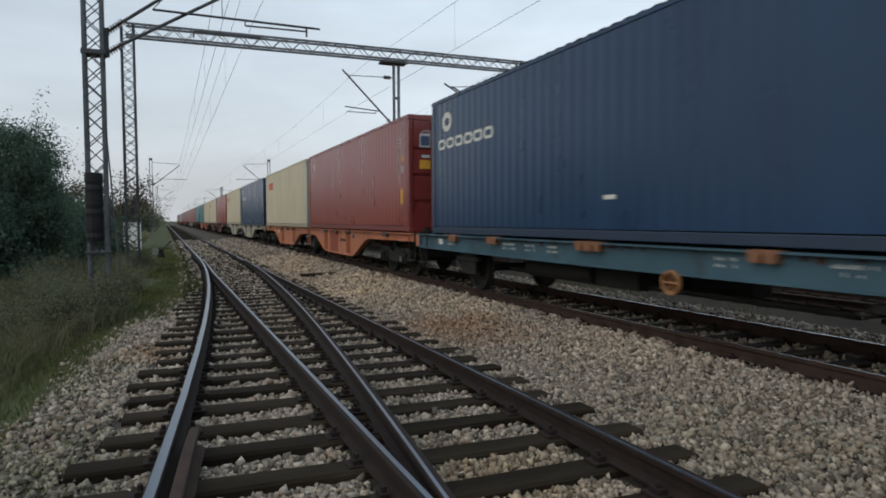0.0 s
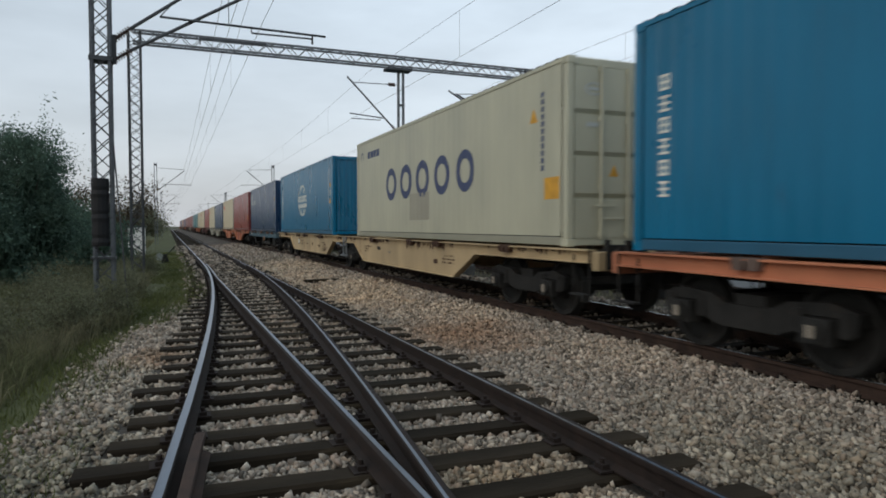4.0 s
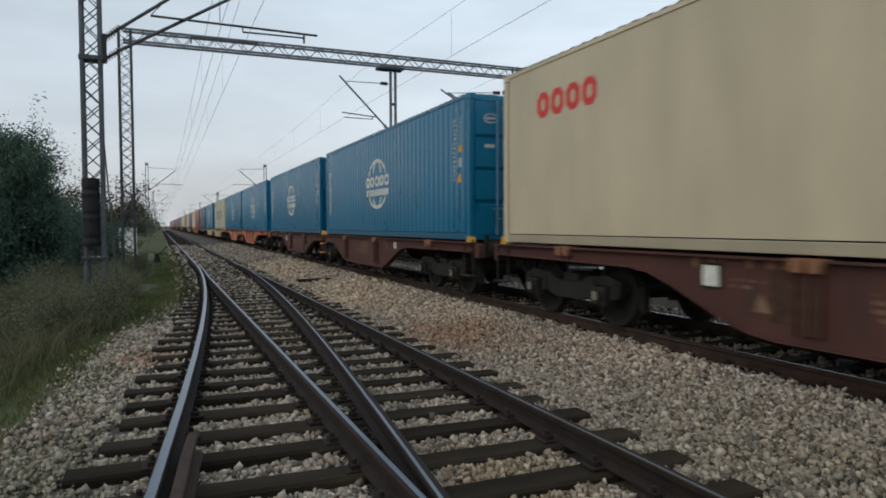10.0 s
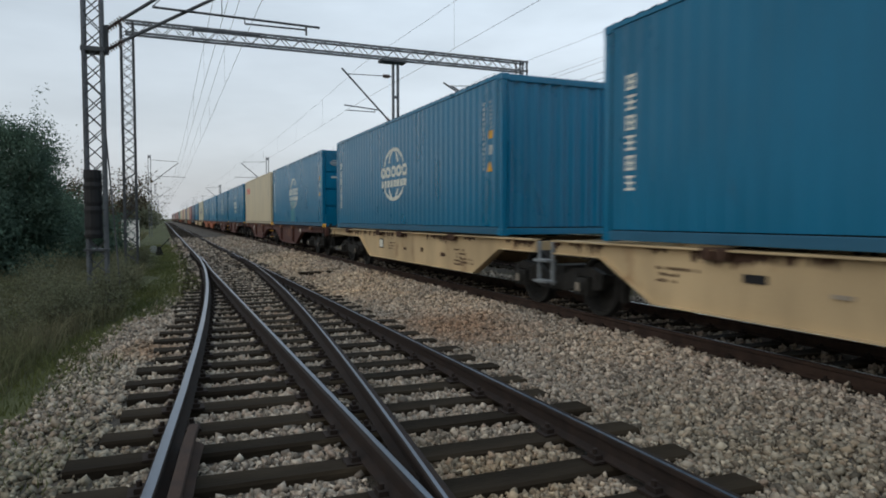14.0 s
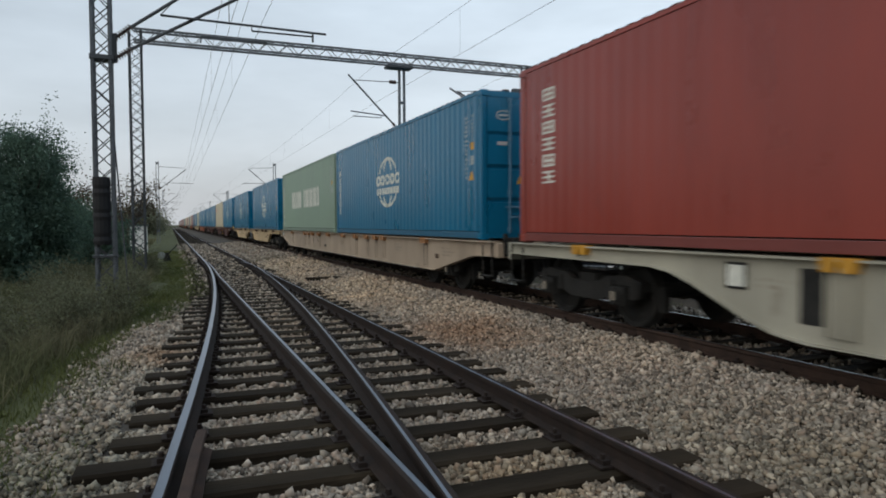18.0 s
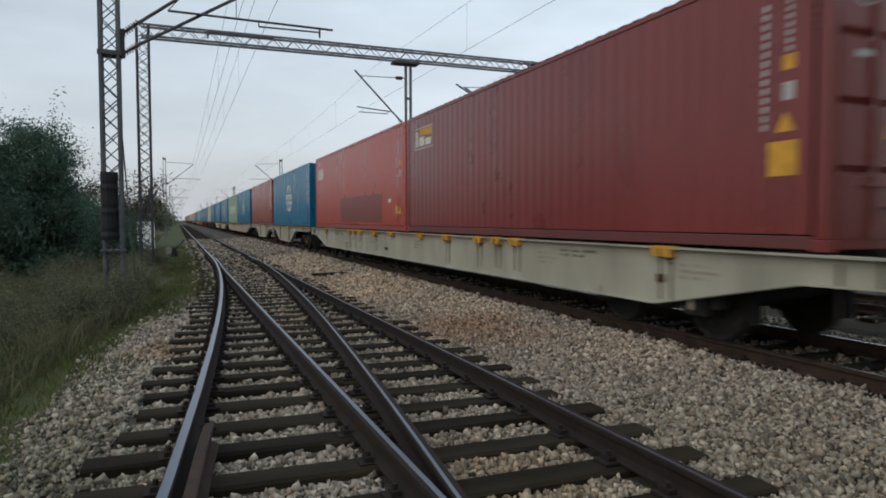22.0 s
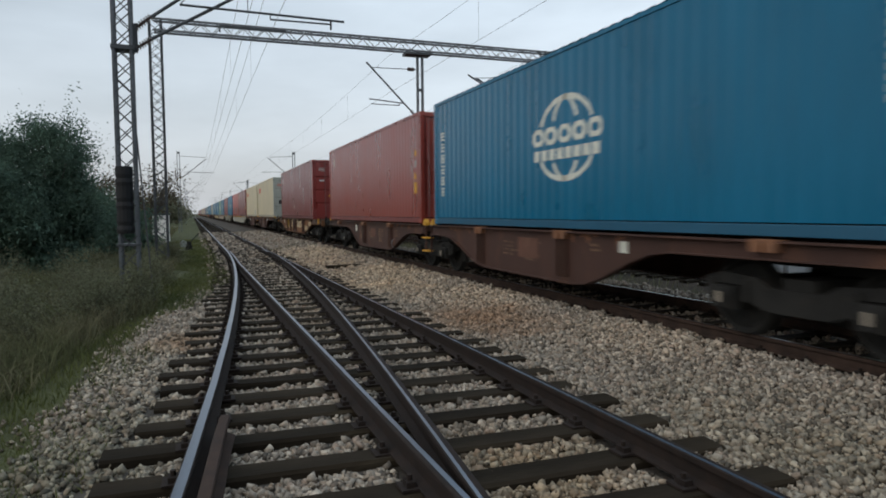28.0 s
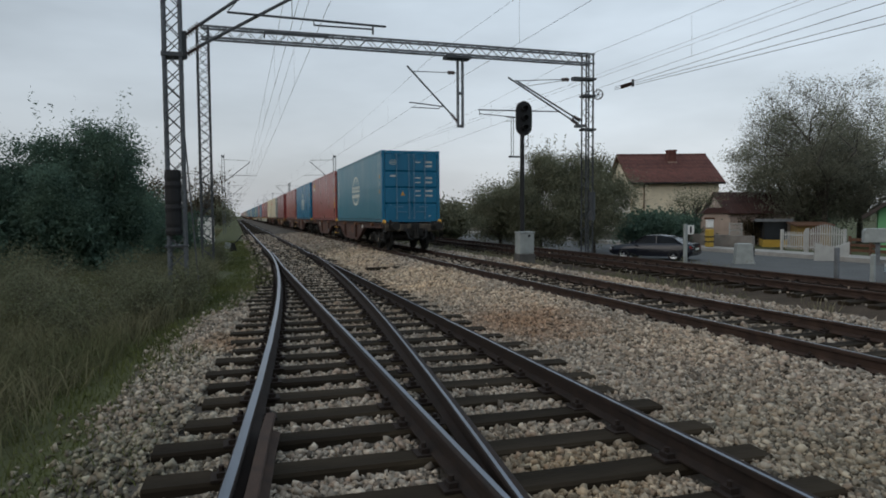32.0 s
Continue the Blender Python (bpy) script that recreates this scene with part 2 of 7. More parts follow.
SIGNRED = mat("red_marking", (0.62, 0.06, 0.05), 0.6, vary=0.15, scale=8)
YELLOW = mat("yellow_marking", (0.62, 0.32, 0.04), 0.6, vary=0.2, scale=8)
PALE = mat("pale_patch", (0.24, 0.27, 0.27), 0.6, vary=0.15, scale=6)
STEEL = mat("galvanised_steel", (0.26, 0.28, 0.29), 0.5, 0.35, 0.2, 5)
RAILTOP = mat("worn_rail_head", (0.17, 0.19, 0.225), 0.32, 0.9, 0.25, 3, stretch=(1, 0.2, 1))
RAILBRIGHT = mat("polished_rail_head", (0.55, 0.57, 0.6), 0.25, 0.9, 0.15, 3, stretch=(1, 0.2, 1))
RAILSIDE = mat("rusty_rail", (0.019, 0.012, 0.009), 0.9, 0.0, 0.4, 9, 0.0015, 120)
RUSTRAIL = mat("brown_rusty_rail", (0.042, 0.025, 0.018), 0.9, 0.0, 0.4, 6, 0.0015, 120)
BLACK = mat("black_grimy_steel", (0.021, 0.020, 0.018), 0.75, 0.1, 0.4, 5, 0.001, 60, dirt=(0.055, 0.042, 0.031), dirt_at=0.60)
RUBBER = mat("black_rubber", (0.012, 0.012, 0.013), 0.7, vary=0.2)
TIMBER = mat("tarred_timber", (0.026, 0.020, 0.0135), 0.95, 0, 0.45, 3, 0.004, 45, rand=0.3, stretch=(0.25, 1, 1), dirt=(0.066, 0.052, 0.034), dirt_at=0.58, spec=0.08)
PRINT = mat("faded_marking", (0.27, 0.23, 0.18), 0.7, vary=0.2, scale=8)


# ---- mesh building ----
class Geo:
    """Collects vertices and faces of one mesh."""

    def __init__(self):
        self.v, self.f = [], []

    def add(self, verts, faces):
        k = len(self.v)
        self.v += [tuple(p) for p in verts]
        self.f += [tuple(i + k for i in q) for q in faces]
        return self

    def box(self, x0, x1, y0, y1, z0, z1):
        return self.add([(x, y, z) for z in (z0, z1) for y in (y0, y1) for x in (x0, x1)],
                        [(0, 2, 3, 1), (4, 5, 7, 6), (0, 1, 5, 4), (2, 6, 7, 3), (0, 4, 6, 2), (1, 3, 7, 5)])

    def prism(self, pts, lo, hi, axis="x"):
        """Extrudes an outline (anticlockwise) along an axis; outline in the other two axes, in order."""
        def at(a, b, c):
            return {"x": (c, a, b), "y": (a, c, b), "z": (a, b, c)}[axis]
        n = len(pts)
        self.add([at(a, b, lo) for a, b in pts] + [at(a, b, hi) for a, b in pts],
                 [tuple(range(n))[::-1], tuple(range(n, 2 * n))] + [(i, (i + 1) % n, n + (i + 1) % n, n + i) for i in range(n)])
        return self

    def tube(self, a, b, r, n=8, r2=None):
        a, b = Vector(a), Vector(b)
        d = (b - a).normalized()
        s = d.orthogonal().normalized()
        t = d.cross(s)
        ring = [(math.cos(2 * math.pi * i / n), math.sin(2 * math.pi * i / n)) for i in range(n)]
        q = r if r2 is None else r2
        self.add([a + (s * c + t * e) * r for c, e in ring] + [b + (s * c + t * e) * q for c, e in ring],
                 [(i, (i + 1) % n, n + (i + 1) % n, n + i) for i in range(n)] + [tuple(range(n))[::-1], tuple(range(n, 2 * n))])
        return self

    def bar(self, a, b, w, h):
        """A flat or square bar between two points."""
        a, b = Vector(a), Vector(b)
        d = (b - a).normalized()
        s = d.cross(Vector(UP))
        s = s.normalized() if s.length > 1e-4 else Vector((1, 0, 0))
        t = s.cross(d)
        c = [s * (i * w / 2) + t * (j * h / 2) for i, j in ((-1, -1), (1, -1), (1, 1), (-1, 1))]
        return self.add([a + k for k in c] + [b + k for k in c],
                        [(3, 2, 1, 0), (4, 5, 6, 7), (0, 1, 5, 4), (1, 2, 6, 5), (2, 3, 7, 6), (3, 0, 4, 7)])

    def mesh(self, name, material, smooth=False, bevel=0.0):
        me = bpy.data.meshes.new(name)
        me.from_pydata(self.v, [], self.f)
        bm = bmesh.new()
        bm.from_mesh(me)
        bmesh.ops.recalc_face_normals(bm, faces=bm.faces)
        if bevel:
            bmesh.ops.bevel(bm, geom=list(bm.edges), offset=bevel, segments=1, affect="EDGES", clamp_overlap=True)
        bm.to_mesh(me)
        bm.free()
        for m in (material if isinstance(material, (list, tuple)) else [material]):
            me.materials.append(m)
        if smooth:
            me.shade_smooth()
        return me


def part(name, geo, material, parent, label="", at=None, smooth=False, bevel=0.0):
    """Links a Geo, or a ready mesh, as one mesh object under a thing or a part."""
    me = geo if isinstance(geo, bpy.types.Mesh) else geo.mesh(name, material, smooth, bevel)
    ob = new(name, me)
    ob.parent = parent
    if at is not None:
        ob.matrix_basis = at
    return tagged(ob, label)


def thing(name, label, category, group="", kind="", at=None):
    ob = tagged(new(name), label, category, group, kind)
    if at is not None:
        ob.matrix_basis = at
    return ob

# ---- ground ----
def ground_z(x, y):
    """Height of the ground: ballast beds under the tracks, grass verge falling away to the side."""
    def ramp_(a, b, v):
        return min(1.0, max(0.0, (v - a) / (b - a)))
    z = -0.228
    z += 0.125 * ramp_(3.7, 5.3, x) - 0.11 * ramp_(5.75, 6.0, x)      # stone heaped against the main track
    z += 0.11 * ramp_(7.75, 7.95, x) - 0.10 * ramp_(8.5, 9.0, x)
    z -= 0.30 * ramp_(-0.55, -2.2, x) if x < -0.55 else 0            # verge
    z -= 0.14 * ramp_(8.6, 9.3, x) - 0.12 * ramp_(10.0, 10.6, x) if x > 8.3 else 0
    z -= 0.30 * ramp_(13.3, 14.0, x) + 0.52 * ramp_(14.3, 15.8, x)
    if x < -2.2:
        z += 0.10 * noise.noise((x * 0.35, y * 0.35, 3.0)) + 0.02 * (-2.2 - x) * ramp_(-2.2, -14, x)
    return z + 0.018 * noise.noise((x * 1.3, y * 1.3, 0.0))


SOIL = mat("grassy_soil", (0.085, 0.092, 0.045), 0.95, 0, 0.45, 0.7, 0.02, 25, second=(0.052, 0.055, 0.028), spec=0.1)
BED = mat("fine_ballast", (0.115, 0.100, 0.084), 0.95, 0, 0.6, 1.0, 0.03, 26, second=(0.050, 0.044, 0.037), spec=0.15)


EARTH = mat("dark_brown_earth", (0.072, 0.054, 0.040), 0.95, 0, 0.5, 1.2, 0.02, 25, second=(0.035, 0.028, 0.020), spec=0.1)


def stone_edge(y):
    """Where the stone gives way to grass on the verge side."""
    return float(np.interp(y, [2, 4.5, 7.1, 8.7, 10.4, 11.8, 12.6, 17.4, 28, 60, 130], [-1.2, -1.1, -1.15, -0.9, -0.7, -0.34, 0.1, 0.85, 1.0, 1.0, 0.9]))


def cuts(lo, hi, fine_lo, fine_hi, step):
    a = list(np.arange(fine_lo, fine_hi, step))
    d, v, w = step, fine_hi, []
    while v < hi:
        w.append(v)
        d *= 1.35
        v += d
    d, v, q = step, fine_lo, []
    while v > lo:
        d *= 1.35
        v -= d
        q.append(v)
    return [lo] + sorted(q[:-1]) + a + w + [hi]


xs, ys = cuts(-2500, 2500, -3.0, 15.0, 0.3), cuts(-300, 4000, -2, 40, 0.8)
g = Geo()
g.v = [(x, y, ground_z(x, y)) for y in ys for x in xs]
nx = len(xs)
g.f = [(j * nx + i, j * nx + i + 1, (j + 1) * nx + i + 1, (j + 1) * nx + i) for j in range(len(ys) - 1) for i in range(nx - 1)]
me = bpy.data.meshes.new("ground")
me.from_pydata(g.v, [], g.f)
me.materials.append(SOIL)
me.materials.append(BED)
me.materials.append(EARTH)
me.polygons.foreach_set("material_index", [(2 if xs[k % (nx - 1)] > 8.95 else 1) if stone_edge(ys[k // (nx - 1)]) < (xs[k % (nx - 1)] + xs[k % (nx - 1) + 1]) / 2 < 13.4 and -20 < ys[k // (nx - 1)] < 330 else 0 for k in range(len(g.f))])
me.shade_smooth()
tagged(new("ground", me), "grassy ground with a bed of pale crushed stone under the tracks", "ground", kind="structure")


# ---- rails and sleepers ----
RAIL_OUT = [(-0.068, -0.16), (0.068, -0.16), (0.068, -0.148), (0.012, -0.125), (0.010, -0.048), (0.036, -0.036), (0.036, -0.006), (0.028, 0.0), (-0.006, 0.001),
            (-0.028, 0.0), (-0.036, -0.006), (-0.036, -0.036), (-0.010, -0.048), (-0.012, -0.125), (-0.068, -0.148)]


def rail_mesh(line, shiny=(7, 8), head=RAILTOP, side=RAILSIDE):
    """Sweeps the rail section along points (x, y); the running top is bare metal."""
    g, n, top = Geo(), len(RAIL_OUT), []
    for i, (x, y) in enumerate(line):
        a, b = Vector(line[max(0, i - 1)]), Vector(line[min(len(line) - 1, i + 1)])
        d = (b - a).normalized()
        g.v += [(x + d.y * o, y - d.x * o, z) for o, z in RAIL_OUT]
    for i in range(len(line) - 1):
        for k in range(n):
            q = (k + 1) % n
            g.f.append((i * n + k, i * n + q, (i + 1) * n + q, (i + 1) * n + k))
            top.append(1 if k in shiny else 0)
    g.f += [tuple(range(n))[::-1], tuple(range(len(g.v) - n, len(g.v)))]
    me = bpy.data.meshes.new("rail")
    me.from_pydata(g.v, [], g.f)
    me.materials.append(side)
    me.materials.append(head)
    me.polygons.foreach_set("material_index", top + [0, 0])
    return me


def turn(y):
    """Sideways offset of the diverging route towards the camera."""
    return -((28.2 - y) ** 2) / 438 if y < 28.2 else 0.0


def sleeper_mesh(length, seed):
    r = random.Random(seed)
    w, h, n = 0.125, 0.15, 5
    g = Geo()
    for i in range(n + 1):
        x = -length / 2 + length * i / n
        j = [r.uniform(-0.008, 0.008) for _ in range(6)]
        g.v += [(x + j[4], -w + j[0], -h), (x + j[4], w + j[1], -h), (x + j[5], w + j[1] - 0.004, -0.02), (x + j[5], w - 0.02 + j[2], 0 + j[3] * 0.5),
                (x + j[5], -w + 0.02 + j[2], 0 - j[3] * 0.5), (x + j[5], -w + j[0] + 0.004, -0.02)]
    for i in range(n):
        for k in range(6):
            g.f.append((i * 6 + k, i * 6 + (k + 1) % 6, i * 6 + 6 + (k + 1) % 6, i * 6 + 6 + k))
    g.f += [(0, 1, 2, 3, 4, 5), tuple(range(n * 6, n * 6 + 6))]
    return g.mesh("sleeper", TIMBER)


PLATE = Geo().box(-0.17, 0.17, -0.075, 0.075, -0.165, -0.150)
for sx in (-1, 1):
    PLATE.box(sx * 0.105 - 0.028, sx * 0.105 + 0.028, -0.045, 0.045, -0.15, -0.118)
    PLATE.tube((sx * 0.105, 0, -0.118), (sx * 0.105, 0, -0.085), 0.018, 6)
PLATE = PLATE.mesh("baseplate", RAILSIDE)
STD = [sleeper_mesh(2.6, k) for k in range(4)]


def track(name, label, centre, y0, y1, near0, near1, step=0.6, z=0.0, rails=True):
    """A straight track. Sleepers between near0 and near1 are single pieces with baseplates."""
    t = thing(name, label, "railway track", kind="structure", at=pose(centre, 0, z))
    if rails:
        for sx in (-1, 1):
            part("rail", rail_mesh([(sx * 0.7525, y) for y in (y0, 0, 20, 60, 150, y1)], ((7,) if sx < 0 else (8,)) if centre < 10 else (), RAILTOP if sx < 0 else RAILBRIGHT, RUSTRAIL), None, t)
    k, y, far = 0, y0 + 0.3, Geo()
    while y < min(y1, 260):
        r = random.Random(int(y * 10) + 7)
        if near0 <= y <= near1:
            s = part("sleeper", STD[k % 4], None, t, at=pose(r.uniform(-0.03, 0.03), y, -0.165 + r.uniform(-0.012, 0.006), 0, 0, r.uniform(-1, 1)))
            for sx in (-1, 1):
                part("baseplate", PLATE, None, t, at=pose(sx * 0.7525, y, 0))
        elif y > -8:
            far.box(-1.3, 1.3, y - 0.125, y + 0.125, -0.31, -0.165)
        y += step
        k += 1
    tagged(part("sleepers", far, TIMBER, t), kind="stuff")
    return t


main = track("railway_track", "main railway track with rusty rails on dark timber sleepers", TRACK_X, -60, 900, -1, 60)
third = track("railway_track", "side railway track with rusty rails on timber sleepers beside the road", 11.85, -60, 900, 4, 50)

turnout = thing("railway_turnout", "railway turnout with worn shiny rails on long dark timber sleepers", "railway turnout", kind="structure")
BX = 1.265
line = [y for y in range(-6, 34, 2)]
part("stock_rail", rail_mesh([(BX + 1.505, -12)] + [(BX + 1.505, y) for y in (0, 10, 30, 60, 150, 900)], (8,)), None, turnout)
part("stock_rail", rail_mesh([(BX + turn(y), y) for y in line] + [(BX, 60), (BX, 150), (BX, 900)]), None, turnout)
part("closure_rail", rail_mesh([(BX, -12), (BX, 0)] + [(BX + 0.0, y) for y in range(2, 22, 2)] + [(BX + 0.06, 24), (BX + 0.075, 27.5)], (7,)), None, turnout)
part("closure_rail", rail_mesh([(BX + 1.54 + turn(y) - (0.10 if y > 25.5 else 0), y) for y in range(-6, 29)], (8,)), None, turnout)
part("check_rail", rail_mesh([(BX + turn(y) + 0.14 + 0.03 * max(0, abs(y - 2.6) - 2.0), y) for y in np.arange(-1.0, 5.3, 0.3)], (), side=RUSTRAIL), None, turnout)
y, k = -3.0, 0
while y < 60:
    r = random.Random(k + 100)
    lo = min(BX, BX + turn(y)) - 0.55
    hi = BX + 1.505 + 0.62
    if y > 30:
        lo, hi = BX - 0.55, BX + 2.06
    ln = round((hi - lo) * 4) / 4
    part("sleeper", sleeper_mesh(ln, 40 + k), None, turnout, at=pose((lo + hi) / 2 + r.uniform(-0.05, 0.05), y, -0.165 + r.uniform(-0.01, 0.006), 0, 0, r.uniform(-1.2, 1.2) - (2 if y < 20 else 0)))
    if y < 45:
        for x in {BX, BX + 1.505, BX + turn(y), BX + 1.505 + turn(y)}:
            part("baseplate", PLATE, None, turnout, at=pose(x, y, 0))
    y += 0.6 + r.uniform(-0.03, 0.03)
    k += 1
far = Geo()
while y < 260:
    far.box(BX - 0.55, BX + 2.06, y - 0.125, y + 0.125, -0.31, -0.165)
    y += 0.6
tagged(part("sleepers", far, TIMBER, turnout), kind="stuff")

# ---- containers ----
PERIOD, DEEP, END_DEEP = 0.278, 0.0045, 0.036
DEEPER = {"blue_paint": 0.0085, "sage_green_paint": 0.006, "teal_paint": 0.008}      # how far the walls of each make are pressed in
BREAKS = [0.0, 0.072, 0.140, 0.210]      # outer flat, slope, inner flat, slope


def wave(a, deep=DEEP):
    """Depth of the corrugated wall at a metres along it."""
    p = (a % PERIOD)
    if p < 0.072:
        return 0.0
    if p < 0.140:
        return deep * (p - 0.072) / 0.068
    if p < 0.210:
        return deep
    return deep * (1 - (p - 0.210) / 0.068)


def stations(length):
    out, k = [], 0
    while True:
        for b in BREAKS:
            a = k * PERIOD + b
            if a >= length:
                return out + [length]
            out.append(a)
        k += 1


def corrugated(length, z0, z1, side, deep):
    """A corrugated sheet along y from 0 back to -length, in the plane x = 0, waves going inwards (towards side)."""
    g, st = Geo(), stations(length)
    for a in st:
        g.v += [(side * wave(a, deep), -a, z0), (side * wave(a, deep), -a, z1)]
    g.f = [(2 * i, 2 * i + 1, 2 * i + 3, 2 * i + 2) for i in range(len(st) - 1)]
    return g


def clip_band(poly, lo, hi):
    for sign, lim in ((1, lo), (-1, -hi)):
        out = []
        for i in range(len(poly)):
            p, q = poly[i], poly[(i + 1) % len(poly)]
            a, b = sign * p[0] - lim, sign * q[0] - lim
            if a >= 0:
                out.append(p)
            if a * b < 0:
                k = a / (a - b)
                out.append((p[0] + (q[0] - p[0]) * k, p[1] + (q[1] - p[1]) * k))
        poly = out
        if len(poly) < 3:
            return []
    return poly


def decal(polys, deep, lift=0.003):
    """Paint on the wall: convex outlines (a, z), a metres behind the front end, laid into the waves."""
    g = Geo()
    for poly in polys:
        lo, hi = min(p[0] for p in poly), max(p[0] for p in poly)
        st = [s for s in stations(CL) if lo < s < hi]
        st = [lo] + st + [hi]
        for s0, s1 in zip(st, st[1:]):
            c = clip_band(poly, s0, s1)
            if c:
                g.add([(-lift + wave(max(0, p[0] - 0.19), deep), CL / 2 - p[0], p[1]) for p in c], [tuple(range(len(c)))])
    return g


def rect(a0, a1, z0, z1):
    return [(a0, z0), (a1, z0), (a1, z1), (a0, z1)]


def ring_blocks(a0, a1, z0, z1, n, gap, stroke):
    """A row of hollow rounded blocks that stand for large lettering, one list of outlines each."""
    out, w = [], (a1 - a0 - gap * (n - 1)) / n
    for i in range(n):
        p, q = a0 + i * (w + gap), a0 + i * (w + gap) + w
        c = min(w, z1 - z0) * 0.28
        outer = [(p + c, z0), (q - c, z0), (q, z0 + c), (q, z1 - c), (q - c, z1), (p + c, z1), (p, z1 - c), (p, z0 + c)]
        k = c * 0.5
        a, b, e, f = p + stroke, q - stroke, z0 + stroke * 0.8, z1 - stroke * 0.8
        inner = [(a + k, e), (b - k, e), (b, e + k), (b, f - k), (b - k, f), (a + k, f), (a, f - k), (a, e + k)]
        out.append([[outer[j], outer[(j + 1) % 8], inner[(j + 1) % 8], inner[j]] for j in range(8)])
    return out


def bars(a0, a1, z0, z1, n, gap):
    w = (a1 - a0 - gap * (n - 1)) / n
    return [[rect(a0 + i * (w + gap), a0 + i * (w + gap) + w, z0, z1)] for i in range(n)]


def column(a, w, z0, z1, n, gap):
    h = (z1 - z0 - gap * (n - 1)) / n
    return [rect(a - w / 2, a + w / 2, z0 + i * (h + gap), z0 + i * (h + gap) + h) for i in range(n)]


def glyphs(a, w, z0, z1, n):
    """A column of block signs, each of a few strokes."""
    out, h = [], (z1 - z0) / n
    for i in range(n):
        b = z0 + i * h
        e = h * 0.74
        one = [rect(a - w / 2, a + w / 2, b, b + e * 0.16), rect(a - w / 2, a + w / 2, b + e * 0.42, b + e * 0.58), rect(a - w / 2, a + w / 2, b + e * 0.84, b + e),
                rect(a - w * 0.09, a + w * 0.09, b + e * 0.16, b + e * 0.84)]
        if i % 2:
            one += [rect(a - w / 2, a - w * 0.34, b + e * 0.16, b + e * 0.84), rect(a + w * 0.34, a + w / 2, b + e * 0.16, b + e * 0.84)]
        out.append(one)
    return out


def arc(ca, cz, ra, rz, t0, t1, wide, n=12):
    out = []
    for i in range(n):
        u, v = radians(t0 + (t1 - t0) * i / n), radians(t0 + (t1 - t0) * (i + 1) / n)
        out.append([(ca + (ra - wide) * math.cos(u), cz + (rz - wide) * math.sin(u)), (ca + ra * math.cos(u), cz + rz * math.sin(u)),
                    (ca + ra * math.cos(v), cz + rz * math.sin(v)), (ca + (ra - wide) * math.cos(v), cz + (rz - wide) * math.sin(v))])
    return out


def tri(a, z, w, h):
    return [[(a - w / 2, z - h / 2), (a + w / 2, z - h / 2), (a, z + h / 2)]]


POST = Geo().box(-0.06, 0.06, -0.07, 0.07, 0.118, CH - 0.118)
CAST = Geo().box(-0.081, 0.081, -0.089, 0.089, 0, 0.118)
LOCKBAR = Geo().tube((0, 0, 0.12), (0, 0, CH - 0.14), 0.024, 8)
for z in (0.16, 0.9, 1.95, CH - 0.2):
    LOCKBAR.box(-0.035, 0.035, -0.022, 0.03, z, z + 0.07)
HANDLE = Geo().box(-0.02, 0.36, -0.03, -0.012, 0.0, 0.035)
shared = {}
# door gear is galvanised under thin paint that has worn pale
WORN = {"navy_paint": mat("worn_grey_door_bars", (0.30, 0.32, 0.34), 0.45, 0.2, 0.2, 4), "blue_paint": mat("worn_blue_door_gear", (0.10, 0.21, 0.30), 0.45, 0.2, 0.25, 4), "maroon_paint": mat("worn_maroon_door_gear", (0.20, 0.085, 0.08), 0.45, 0.2, 0.25, 4),
        "grey_paint": mat("worn_grey_door_gear", (0.43, 0.44, 0.40), 0.45, 0.2, 0.2, 4), "brick_red_paint": mat("worn_red_door_gear", (0.27, 0.10, 0.085), 0.45, 0.2, 0.25, 4)}
# the lower side rails take a darker version of each paint
RAIL_PAINT = {}


